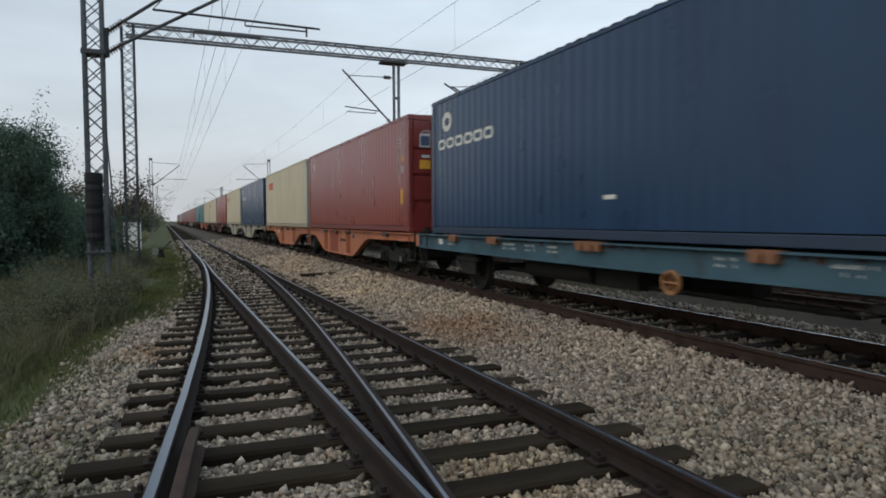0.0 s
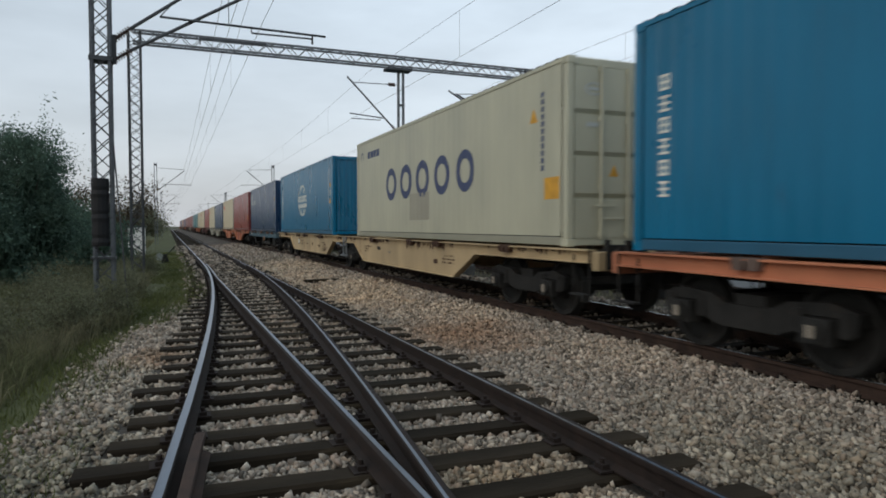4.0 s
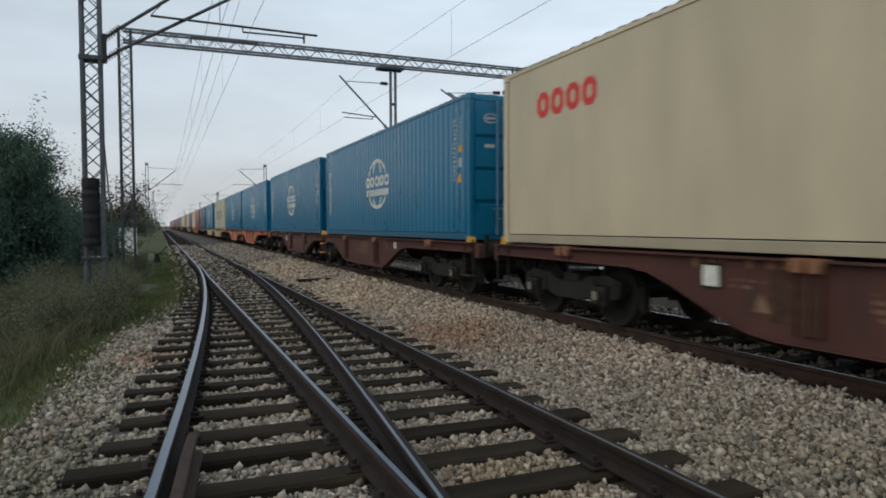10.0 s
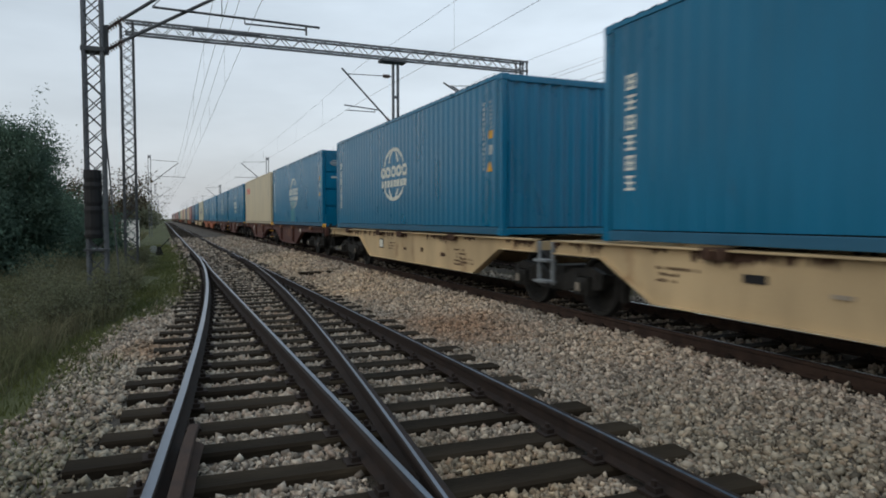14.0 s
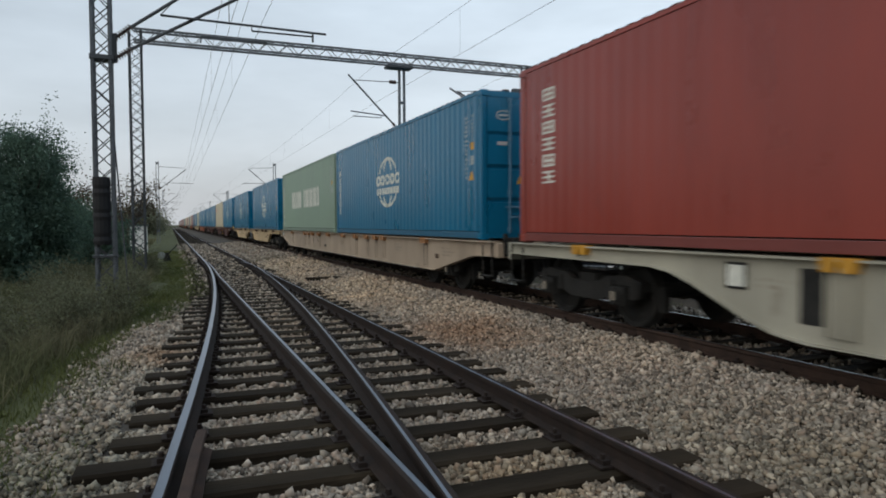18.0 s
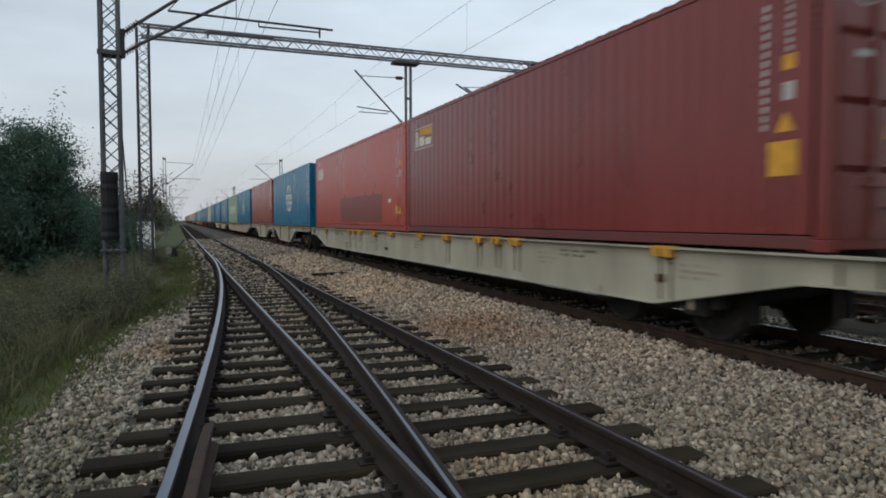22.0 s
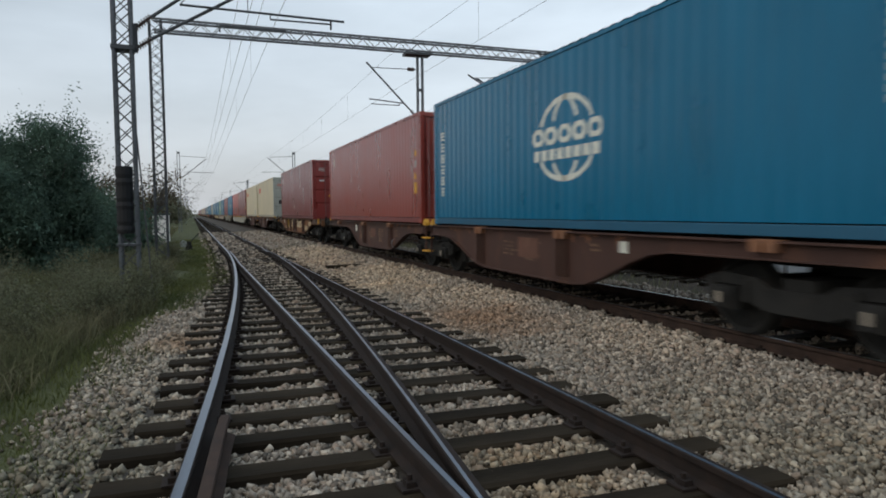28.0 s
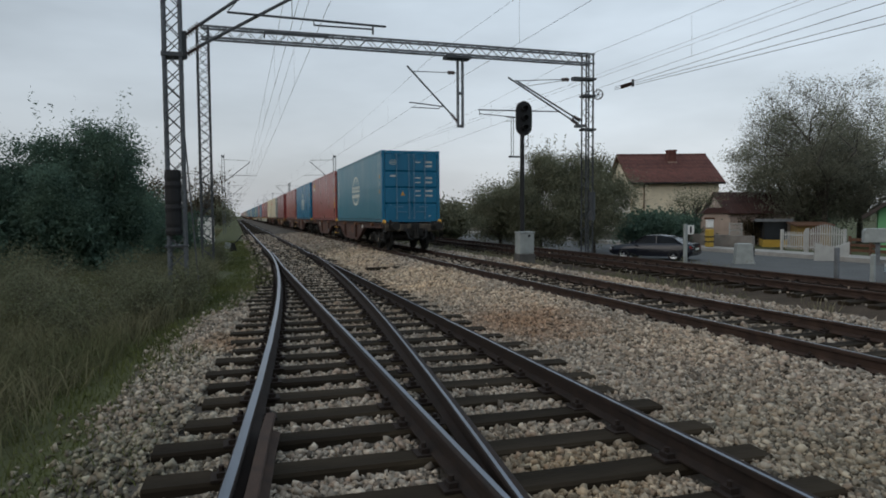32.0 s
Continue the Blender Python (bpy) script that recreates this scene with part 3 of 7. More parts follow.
def body_meshes(m):
    """The wall, roof, door and frame meshes in one paint, made once."""
    if m.name in shared:
        return shared[m.name]
    s = {}
    inner = CL - 0.38
    s["near"] = corrugated(inner, 0.165, CH - 0.07, 1, DEEPER.get(m.name, DEEP)).mesh("side_wall", m)
    s["far"] = corrugated(inner, 0.165, CH - 0.07, -1, DEEPER.get(m.name, DEEP)).mesh("side_wall", m)
    e = Geo()
    st = stations(CW - 0.3)
    for a in st:
        e.v += [(-CW / 2 + 0.15 + a, wave(a, END_DEEP), 0.16), (-CW / 2 + 0.15 + a, wave(a, END_DEEP), CH - 0.1)]
    e.f = [(2 * i, 2 * i + 1, 2 * i + 3, 2 * i + 2) for i in range(len(st) - 1)]
    s["end"] = e.mesh("front_wall", m)
    r = Geo()
    st = stations(CL - 0.3)
    for a in st:
        r.v += [(-CW / 2 + 0.004, CL / 2 - 0.15 - a, CH + 0.010 - wave(a, 0.016)), (CW / 2 - 0.004, CL / 2 - 0.15 - a, CH + 0.010 - wave(a, 0.016))]
    r.f = [(2 * i, 2 * i + 2, 2 * i + 3, 2 * i + 1) for i in range(len(st) - 1)]
    s["roof"] = r.mesh("roof", m)
    rib = 0.03 if m is GREY else 0.04
    w, hts, face = 1.08, [0.13, 0.80, 1.45, 2.10, CH - 0.14], []
    for k in range(4):
        a, b = hts[k], hts[k + 1]
        face += [(-0.045, a + (0.0 if k == 0 else 0.03)), (-0.045, b - 0.075), (-0.045 + rib, b - 0.07), (-0.045 + rib, b - 0.035)] if k < 3 else [(-0.045, a + 0.03), (-0.045, b)]
    d = Geo().prism([(0.03, hts[-1]), (0.03, hts[0])] + face, -w / 2, w / 2)
    s["door"] = d.mesh("door", m)
    worn = WORN.get(m.name, m)
    s["bar"], s["handle"] = LOCKBAR.mesh("locking_bar", worn), HANDLE.mesh("handle", worn, bevel=0.005)
    s["post"] = POST.mesh("corner_post", m, bevel=0.01)
    s["cast"] = CAST.mesh("corner_casting", m, bevel=0.008)
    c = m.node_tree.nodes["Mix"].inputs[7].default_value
    low = RAIL_PAINT[m.name] = paint("darker_" + m.name, [c[k] / 1.08 * 0.60 + 0.004 for k in range(3)], 0.5)
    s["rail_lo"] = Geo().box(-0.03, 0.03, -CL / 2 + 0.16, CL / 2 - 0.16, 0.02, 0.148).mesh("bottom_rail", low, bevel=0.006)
    s["rail_hi"] = Geo().box(-0.03, 0.03, -CL / 2 + 0.16, CL / 2 - 0.16, CH - 0.075, CH - 0.01).mesh("top_rail", m, bevel=0.006)
    s["sill"] = Geo().box(-CW / 2 + 0.15, CW / 2 - 0.15, -0.03, 0.05, 0.02, 0.135).mesh("end_sill", m, bevel=0.006)
    s["head"] = Geo().box(-CW / 2 + 0.15, CW / 2 - 0.15, -0.03, 0.05, CH - 0.13, CH - 0.01).mesh("end_header", m, bevel=0.006)
    # raised behind the gap over the bottom rail; its black edge paints the shadow line
    s["floor"] = Geo().box(-CW / 2 + 0.07, CW / 2 - 0.07, -CL / 2 + 0.1, CL / 2 - 0.1, 0.12, 0.22).mesh("floor", BLACK)
    shared[m.name] = s
    return s


def door_marks(d, left, ink):
    """Stickers and lines of small print on a door, as bars."""
    g, y = Geo(), Geo()
    if left:
        g.box(-0.33, -0.10, -0.052, -0.05, 1.86, 1.93).box(-0.30, -0.08, -0.052, -0.05, 2.425, 2.465)
        for q in arc(-0.19, 2.445, 0.17, 0.10, 0, 360, 0.025, 16):
            g.prism(q, -0.052, -0.05, "y")
        y.add([(0.10, -0.052, 1.10), (0.28, -0.052, 1.10), (0.19, -0.052, 1.28)], [(0, 1, 2)])
        part("warning_sticker", y, YELLOW, d)
    else:
        for z, n in ((2.42, 1), (2.26, 0), (1.78, 1), (1.60, 1), (1.25, 1), (1.06, 1)):
            g.box(0.06, 0.36, -0.052, -0.05, z, z + 0.08)
            if n:
                g.box(-0.36, -0.14, -0.052, -0.05, z + 0.01, z + 0.06)
        g.box(0.2, 0.28, -0.052, -0.05, 0.24, 0.29)
    tagged(part("marking", g, ink, d), kind="stuff")


def container(label, m, marks=(), doors_back=True, door_paint=None, plain_doors=False):
    """A forty-foot high container, base centre at its origin, front towards +y; the wall at -x carries the marks."""
    s = body_meshes(m)
    c = thing("shipping_container", label, "shipping container", "containers on the train")
    near = part("side_wall", s["near"], m, c, at=pose(-CW / 2 + 0.012, CL / 2 - 0.19, 0))
    part("side_wall", s["far"], m, c, at=pose(CW / 2 - 0.012, CL / 2 - 0.19, 0))
    part("roof", s["roof"], m, c)
    part("floor", s["floor"], m, c)
    flip = 1 if doors_back else -1
    part("front_wall", s["end"], m, c, at=pose(0, flip * (CL / 2 - 0.05), 0, 0, 0, 180 if doors_back else 0))
    sd = body_meshes(door_paint) if door_paint else s
    for k in (-1, 1):
        d = part("door", sd["door"], m, c, at=pose(k * 0.542 * flip, -flip * (CL / 2 - 0.06), 0, 0, 0, 0 if doors_back else 180))
        for q in (-0.06, 0.45) if k < 0 else (-0.42, 0.04):
            part("locking_bar", sd["bar"], m, d, at=pose(q, -0.075, 0))
        part("handle", sd["handle"], m, d, at=pose(-0.16 if k < 0 else -0.34, -0.07, 0.62 if k < 0 else 0.42))
        part("handle", sd["handle"], m, d, at=pose(-0.02 if k < 0 else -0.2, -0.07, 0.42 if k < 0 else 0.62))
        if doors_back and plain_doors:
            if k < 0:
                red = Geo()
                for a in (-0.30, -0.12, 0.06, 0.23):
                    for q in arc(a, 2.36, 0.085, 0.075, 0, 360, 0.035, 12):
                        red.prism(q, -0.052, -0.05, "y")
                tagged(part("marking", red, SIGNRED, d), kind="stuff")
                part("patch", Geo().box(-0.30, -0.04, -0.052, -0.05, 0.98, 1.26), RUBBER, d, "dark square patch")
                part("sticker", Geo().box(0.08, 0.33, -0.052, -0.05, 1.56, 1.84), YELLOW, d)
            else:
                for x, z, w_, h_ in ((-0.30, 2.34, 0.2, 0.05), (0.08, 2.30, 0.28, 0.1), (-0.30, 1.62, 0.16, 0.16), (0.1, 1.62, 0.2, 0.18), (-0.32, 1.02, 0.2, 0.14), (0.1, 1.02, 0.2, 0.16)):
                    tagged(part("marking", Geo().box(x, x + w_, -0.052, -0.05, z, z + h_), PALE, d), kind="stuff")
        elif doors_back:
            door_marks(d, k < 0, FADED)
            if k < 0 and door_paint is MAROON:
                placard = part("placard", Geo().box(-0.38, -0.09, -0.056, -0.05, 2.12, 2.44), FADED, d)
                part("placard_field", Geo().box(-0.35, -0.12, -0.06, -0.0565, 2.16, 2.40), INK, placard)
                part("sticker", Geo().box(-0.38, -0.09, -0.056, -0.05, 1.58, 1.80), YELLOW, d)
    for sx in (-1, 1):
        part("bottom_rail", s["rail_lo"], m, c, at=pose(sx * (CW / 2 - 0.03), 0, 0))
        part("top_rail", s["rail_hi"], m, c, at=pose(sx * (CW / 2 - 0.03), 0, 0))
        for sy in (-1, 1):
            e = sd if sy == -flip else s
            part("corner_post", e["post"], m, c, at=pose(sx * (CW / 2 - 0.062), sy * (CL / 2 - 0.075), 0))
            for z in (0, CH - 0.118):
                part("corner_casting", e["cast"], m, c, at=pose(sx * (CW / 2 - 0.081), sy * (CL / 2 - 0.089), z))
    for sy in (-1, 1):
        e = sd if sy == -flip else s
        part("end_sill", e["sill"], m, c, at=pose(0, sy * (CL / 2 - 0.055), 0))
        part("end_header", e["head"], m, c, at=pose(0, sy * (CL / 2 - 0.055), 0))
    for name, polys, ink in marks:
        at = pose(0, -CL / 2 + 0.19, 0)
        if name == "lettering":                     # one part for each letter-like block
            for piece in polys:
                part(name, decal(piece, DEEPER.get(m.name, DEEP)), ink, near, at=at)
        else:
            tagged(part(name, decal(polys, DEEPER.get(m.name, DEEP)), ink, near, at=at), kind="stuff" if name == "marking" else "")
    return c




def small_print(ink=FADED, triangle=True):
    """The rows of small print by the rear end of the side wall."""
    out = [("marking", column(11.44, 0.05, 1.22, 2.5, 14, 0.03), ink), ("marking", column(11.73, 0.045, 1.98, 2.5, 7, 0.03), ink),
           ("marking", [rect(11.67, 11.79, 1.5, 1.68)], ink), ("warning_sticker", [rect(11.66, 11.80, 1.8, 1.95)], YELLOW)]
    if triangle:
        out.append(("warning_sticker", tri(11.70, 1.29, 0.22, 0.2), YELLOW))
    return out


LOGO = [arc(6.1, 1.56, 0.86, 0.62, 18, 162, 0.085, 14), arc(6.1, 1.56, 0.42, 0.61, 24, 156, 0.08, 10),
        arc(6.1, 1.30, 0.86, 0.52, 200, 340, 0.085, 14), arc(6.1, 1.30, 0.42, 0.51, 206, 334, 0.08, 10)]
GLOBE = [*[("logo", q, WHITE) for q in LOGO], ("lettering", ring_blocks(5.03, 7.15, 1.41, 1.70, 5, 0.05, 0.10), WHITE),
         ("lettering", bars(5.08, 7.08, 1.15, 1.33, 8, 0.06), WHITE), ("lettering", glyphs(0.56, 0.18, 0.68, 2.25, 6), WHITE)]
PLATE_LOGO = [("logo", [rect(0.6, 1.86, 2.06, 2.095), rect(0.6, 1.86, 2.565, 2.60), rect(0.6, 0.635, 2.095, 2.565), rect(1.825, 1.86, 2.095, 2.565)], FADED),
              ("logo", [[(1.0, 2.42), (1.8, 2.36), (1.8, 2.55), (0.95, 2.55)]], YELLOW), ("logo", [rect(0.68, 0.84, 2.13, 2.52)], WHITE), ("logo", [rect(0.92, 1.28, 2.14, 2.36)], WHITE), ("logo", [rect(1.36, 1.74, 2.14, 2.30)], WHITE)]

KINDS = {
    "blue": lambda: container("blue corrugated shipping container with a white globe logo", BLUE, GLOBE + small_print()),
    "blue_wall": lambda: container("blue corrugated shipping container, plain front wall facing back", BLUE, GLOBE + small_print(), doors_back=False),
    "faded": lambda: container("faded teal-blue shipping container with a white globe logo", FADEDBLUE, GLOBE + small_print(), door_paint=BLUE),
    "patched": lambda: container("blue shipping container with pale repair patches under its globe logo", BLUE,
                                 GLOBE + small_print() + [("patch", [rect(5.4, 6.35, 0.2, 1.12)], PATCHTEAL), ("patch", [rect(5.5, 5.8, 0.72, 0.98)], PALE), ("patch", [rect(11.78, 11.98, 1.5, 2.0)], PATCHTEAL)]),
    "navy": lambda: container("dark navy shipping container with a small white emblem", NAVY,
                              [("logo", arc(0.84, 2.4, 0.26, 0.21, 0, 360, 0.12, 10), WHITE), ("lettering", ring_blocks(0.36, 3.0, 1.83, 2.05, 6, 0.06, 0.07), WHITE),
                               ("marking", [rect(6.35, 6.62, 0.58, 0.64)], WHITE)] + small_print()),
    "letters": lambda: container("grey-beige shipping container with large dark blue lettering", BEIGE,
                                 [("lettering", [arc(a + 0.4, 1.46, 0.45, 0.44, 0, 360, 0.19, 24) for a in (3.1, 4.3, 5.5, 6.72, 7.98)], INK),
                                  ("patch", [rect(5.0, 6.36, 0.47, 1.13)], PATCHBEIGE), ("logo", arc(0.6, 2.36, 0.16, 0.24, 0, 180, 0.05, 8), INK), ("lettering", bars(1.2, 2.4, 2.36, 2.56, 4, 0.05), INK),
                                  ("warning_sticker", tri(11.15, 2.15, 0.26, 0.24), YELLOW), ("warning_sticker", [rect(11.5, 11.95, 0.75, 1.1)], YELLOW), ("marking", column(11.44, 0.08, 1.22, 2.5, 11, 0.03), INK)]),
    "cream": lambda: container("cream shipping container with small red lettering", CREAM,
                               [("lettering", ring_blocks(1.13, 2.72, 2.02, 2.42, 4, 0.06, 0.12), SIGNRED)], doors_back=True, door_paint=GREY, plain_doors=True),
    "cream_wall": lambda: container("cream shipping container with red lettering, grey front wall facing back", CREAM,
                                    [("lettering", ring_blocks(1.13, 2.72, 2.02, 2.42, 4, 0.06, 0.12), SIGNRED), ("marking", column(11.3, 0.08, 1.5, 2.4, 6, 0.05), PALE)], doors_back=False),
    "cream_patch": lambda: container("cream shipping container with a pale square patch", CREAM,
                                     [("lettering", ring_blocks(1.13, 2.72, 2.02, 2.42, 4, 0.06, 0.12), SIGNRED), ("patch", [rect(9.95, 10.62, 0.2, 0.6)], FADED)], doors_back=False),
    "green": lambda: container("sage green shipping container with large white lettering", GREEN,
                               [("lettering", ring_blocks(2.95, 5.35, 1.07, 1.87, 5, 0.08, 0.17), WHITE), ("lettering", ring_blocks(6.0, 9.3, 1.06, 1.87, 8, 0.08, 0.14), WHITE),
                                ("lettering", glyphs(0.5, 0.2, 0.3, 2.3, 7), WHITE)] + small_print(triangle=False), doors_back=False),
    "vertical": lambda: container("brick red shipping container with white vertical lettering", RED,
                                  [("lettering", glyphs(0.92, 0.36, 0.96, 2.55, 6), WHITE), ("warning_sticker", [rect(11.6, 11.84, 0.48, 0.7)], YELLOW)] + small_print(), doors_back=False),
    "orange_red": lambda: container("faded orange-red shipping container with a darker repainted panel", ORANGERED,
                                    [("lettering", ring_blocks(0.5, 1.5, 1.98, 2.45, 3, 0.06, 0.13), WHITE), ("patch", [rect(4.64, 10.0, 0.24, 1.1)], MAROON),
                                     ("warning_sticker", [rect(11.25, 11.5, 0.48, 0.7)], YELLOW), ("warning_sticker", tri(11.7, 0.58, 0.24, 0.2), YELLOW), ("marking", [rect(10.6, 10.85, 0.82, 0.92)], WHITE)]
                                    + small_print(triangle=False)),
    "plate": lambda: container("maroon shipping container with a framed white and yellow logo plate", MAROON,
                               PLATE_LOGO + [("warning_sticker", [rect(11.5, 11.85, 0.75, 1.1)], YELLOW)] + small_print()),
    "brick_plate": lambda: container("brick red shipping container with a framed white and yellow logo plate", BRICK,
                                     PLATE_LOGO + [("warning_sticker", [rect(11.5, 11.85, 0.75, 1.1)], YELLOW)] + small_print()),
    "plain_red": lambda: container("red shipping container with a yellow sticker", RED, [("warning_sticker", [rect(11.6, 11.84, 0.8, 1.1)], YELLOW), ("marking", [rect(0.9, 1.1, 2.2, 2.5)], WHITE)] + small_print(), doors_back=False),
    "red_doors": lambda: container("orange-red shipping container with dark maroon doors", RED, [("warning_sticker", [rect(11.52, 11.72, 0.72, 1.1)], YELLOW), ("marking", [rect(0.9, 1.1, 2.3, 2.55)], WHITE)] + small_print(triangle=False), door_paint=MAROON),
    "plain_maroon": lambda: container("maroon shipping container with two pale scuffs", MAROON, [("patch", [rect(0.72, 0.92, 2.2, 2.46)], WHITE), ("patch", [rect(5.7, 5.95, 0.58, 0.72)], WHITE)]),
    "teal": lambda: container("plain teal corrugated shipping container", TEAL, small_print()),
}
# third to last container of the visible train
ORDER = ["cream", "red_doors", "navy", "blue_wall", "letters", "blue", "blue", "blue_wall", "blue", "cream_wall", "patched", "blue_wall", "blue", "green", "blue",
         "vertical", "blue", "orange_red", "plate", "cream_patch", "cream", "plain_maroon", "plain_red", "blue", "brick_plate", "faded"]
AHEAD = ["navy", "cream", "plain_red", "cream", "cream_wall", "teal", "teal", "plain_maroon", "plain_red", "plain_maroon", "plain_red", "plate", "plain_maroon", "blue", "plain_red", "plain_maroon",
         "cream", "plain_red", "blue", "navy", "plain_maroon", "plain_red"]
first, TRAIN = {}, []                      # TRAIN: thing, place along the train, height
for kind, u in list(zip(ORDER, FRONT)) + [(k, FRONT[0] + 13.42 * (i + 1)) for i, k in enumerate(AHEAD)]:
    if kind not in first:
        first[kind] = ob = KINDS[kind]()
    else:
        ob = copy_thing(first[kind], pose(0, 0, 0))
    ob.matrix_basis = pose(TRACK_X, u - CL / 2, FLOOR)
    TRAIN.append((ob, u - CL / 2, FLOOR))

# ---- wagons ----
def lathe(profile, n=28):
    """Turns an outline (x, radius) round the x axis."""
    g = Geo()
    for i in range(n):
        c, s = math.cos(2 * math.pi * i / n), math.sin(2 * math.pi * i / n)
        g.v += [(x, r * c, r * s) for x, r in profile]
    k = len(profile)
    g.f = [(i * k + j, i * k + j + 1, ((i + 1) % n) * k + j + 1, ((i + 1) % n) * k + j) for i in range(n) for j in range(k - 1)]
    return g


def wheelset_mesh():
    g = Geo().tube((-1.06, 0, 0), (1.06, 0, 0), 0.08, 12)
    for s in (-1, 1):
        p = [(-0.068, 0.10), (-0.068, 0.16), (-0.025, 0.19), (-0.012, 0.36), (-0.068, 0.39), (-0.068, 0.455), (0.03, 0.462), (0.036, 0.488), (0.066, 0.482), (0.068, 0.40), (0.02, 0.36),
             (0.015, 0.19), (0.06, 0.16), (0.06, 0.10)]
        w = lathe([(s * (0.76 - x), r) for x, r in p])
        g.add(w.v, w.f)
        for q in range(4):                                   # balance holes' raised rims
            c, e = math.cos(q * math.pi / 2), math.sin(q * math.pi / 2)
            g.tube((s * 0.775, 0.28 * c, 0.28 * e), (s * 0.79, 0.28 * c, 0.28 * e), 0.035, 8)
    return g.mesh("wheelset", [BLACK])


def bogie_mesh():
    g = Geo()
    out = [(-1.28, 0.66), (-1.24, 0.44), (-1.12, 0.44), (-1.10, 0.60), (-0.70, 0.60), (-0.68, 0.44), (-0.56, 0.40), (-0.38, 0.34), (0.38, 0.34), (0.56, 0.40), (0.68, 0.44), (0.70, 0.60), (1.10, 0.60),
           (1.12, 0.44), (1.24, 0.44), (1.28, 0.66), (1.0, 0.74), (0.5, 0.70), (0.3, 0.60), (-0.3, 0.60), (-0.5, 0.70), (-1.0, 0.74)]
    for s in (-1, 1):
        g.prism(out, s * 1.0 - 0.05, s * 1.0 + 0.05)
        for y in (-0.9, 0.9):
            g.box(s * 1.03 - 0.13, s * 1.03 + 0.13, y - 0.16, y + 0.16, 0.33, 0.585)
            g.tube((s * 1.05, y, 0.46), (s * 1.21, y, 0.46), 0.115, 12)
            for q in (-0.24, 0.24):
                g.tube((s * 1.04, y + q, 0.42), (s * 1.04, y + q, 0.66), 0.062, 10)
    g.box(-1.0, 1.0, -0.2, 0.2, 0.52, 0.72).box(-0.2, 0.2, -0.22, 0.22, 0.72, 0.90)
    for y in (-1.2, 1.2):
        g.box(-1.0, 1.0, y - 0.05, y + 0.05, 0.52, 0.64)
    for s in (-0.75, 0.75):
        for y in (-1.42, -0.38, 0.38, 1.42):
            g.box(s - 0.06, s + 0.06, y - 0.04, y + 0.04, 0.26, 0.60)
    return g.mesh("bogie", BLACK)


GRIMYBEAM = paint("grimy_beige_paint", (0.14, 0.115, 0.085), 0.7, (0.04, 0.032, 0.025), 0.5)
CAB_GREY = paint("grey_box_paint", (0.20, 0.19, 0.17), 0.6)
FAINT = mat("worn_marking", (0.20, 0.125, 0.075), 0.7, vary=0.3, scale=8)
DULLSTEEL = paint("dull_brown_bracket_paint", (0.11, 0.075, 0.06), 0.7)
WHEELS, BOGIE = wheelset_mesh(), bogie_mesh()
AXLE_MARK = Geo().box(-1.222, -1.2105, -0.035, 0.035, 0.40, 0.52).mesh("axle_mark", PRINT)
BUFFER = lathe([(0.0, 0.0), (0.0, 0.15), (-0.03, 0.16), (-0.05, 0.10), (-0.06, 0.07), (-0.34, 0.07), (-0.34, 0.12), (-0.62, 0.13), (-0.62, 0.0)], 20)
BUFFER.v = [(y, x, z) for x, y, z in BUFFER.v]                   # turned to face +y
BUFFER = BUFFER.mesh("buffer", BLACK)
HOOK = Geo().box(-0.04, 0.04, -0.3, 0.12, -0.05, 0.05).box(-0.34, 0.34, -0.14, -0.06, -0.34, -0.06).box(-0.16, 0.16, -0.32, 0.02, -0.16, 0.16).mesh("draw_hook", BLACK)
LINKS = Geo().tube((-0.05, 0.08, -0.03), (-0.05, 0.17, -0.42), 0.022, 8).tube((0.05, 0.08, -0.03), (0.05, 0.17, -0.42), 0.022, 8).tube((-0.10, 0.17, -0.42), (0.10, 0.17, -0.42), 0.035, 8).mesh("screw_coupling", BLACK)
HOSE = {q: Geo().tube((q, -0.06, -0.05), (q, 0.16, -0.16), 0.028, 8).tube((q, 0.15, -0.15), (q * 0.8, 0.26, -0.42), 0.028, 8).tube((q * 0.81, 0.26, -0.41), (q * 0.45, 0.24, -0.50), 0.028, 8).mesh("air_hose", RUBBER) for q in (-0.42, 0.42)}
SPINNING = []                                                    # wheelset, its place in its bogie


def sill_mesh(under, top, ribs, m):
    """A side girder in the plane x = 0, seen from -x: web, flanges along its edges, stiffeners. under runs from -y to +y."""
    g = Geo()
    y0, y1 = under[0][0], under[-1][0]
    n = len(under)
    g.v = [(x, y, z) for x in (-0.012, 0.012) for y, z in under] + [(x, y, top) for x in (-0.012, 0.012) for y, z in under]
    for i in range(n - 1):
        g.f += [(i, i + 1, 2 * n + i + 1, 2 * n + i), (n + i, 3 * n + i, 3 * n + i + 1, n + i + 1), (i, n + i, n + i + 1, i + 1)]
    g.f += [(0, 2 * n, 3 * n, n), (n - 1, 2 * n - 1, 4 * n - 1, 3 * n - 1)]
    g.box(-0.10, 0.10, y0, y1, top, top + 0.022)
    for (a, b), (c, d) in zip(under, under[1:]):
        g.bar((0, a, b - 0.009), (0, c, d - 0.009), 0.15, 0.018)
    for y in ribs:
        z = np.interp(y, [p[0] for p in under], [p[1] for p in under])
        g.box(-0.09, -0.012, y - 0.03, y + 0.03, z, top).box(-0.10, -0.085, y - 0.09, y + 0.09, z + 0.02, top - 0.02)
    return g.mesh("side_girder", m)


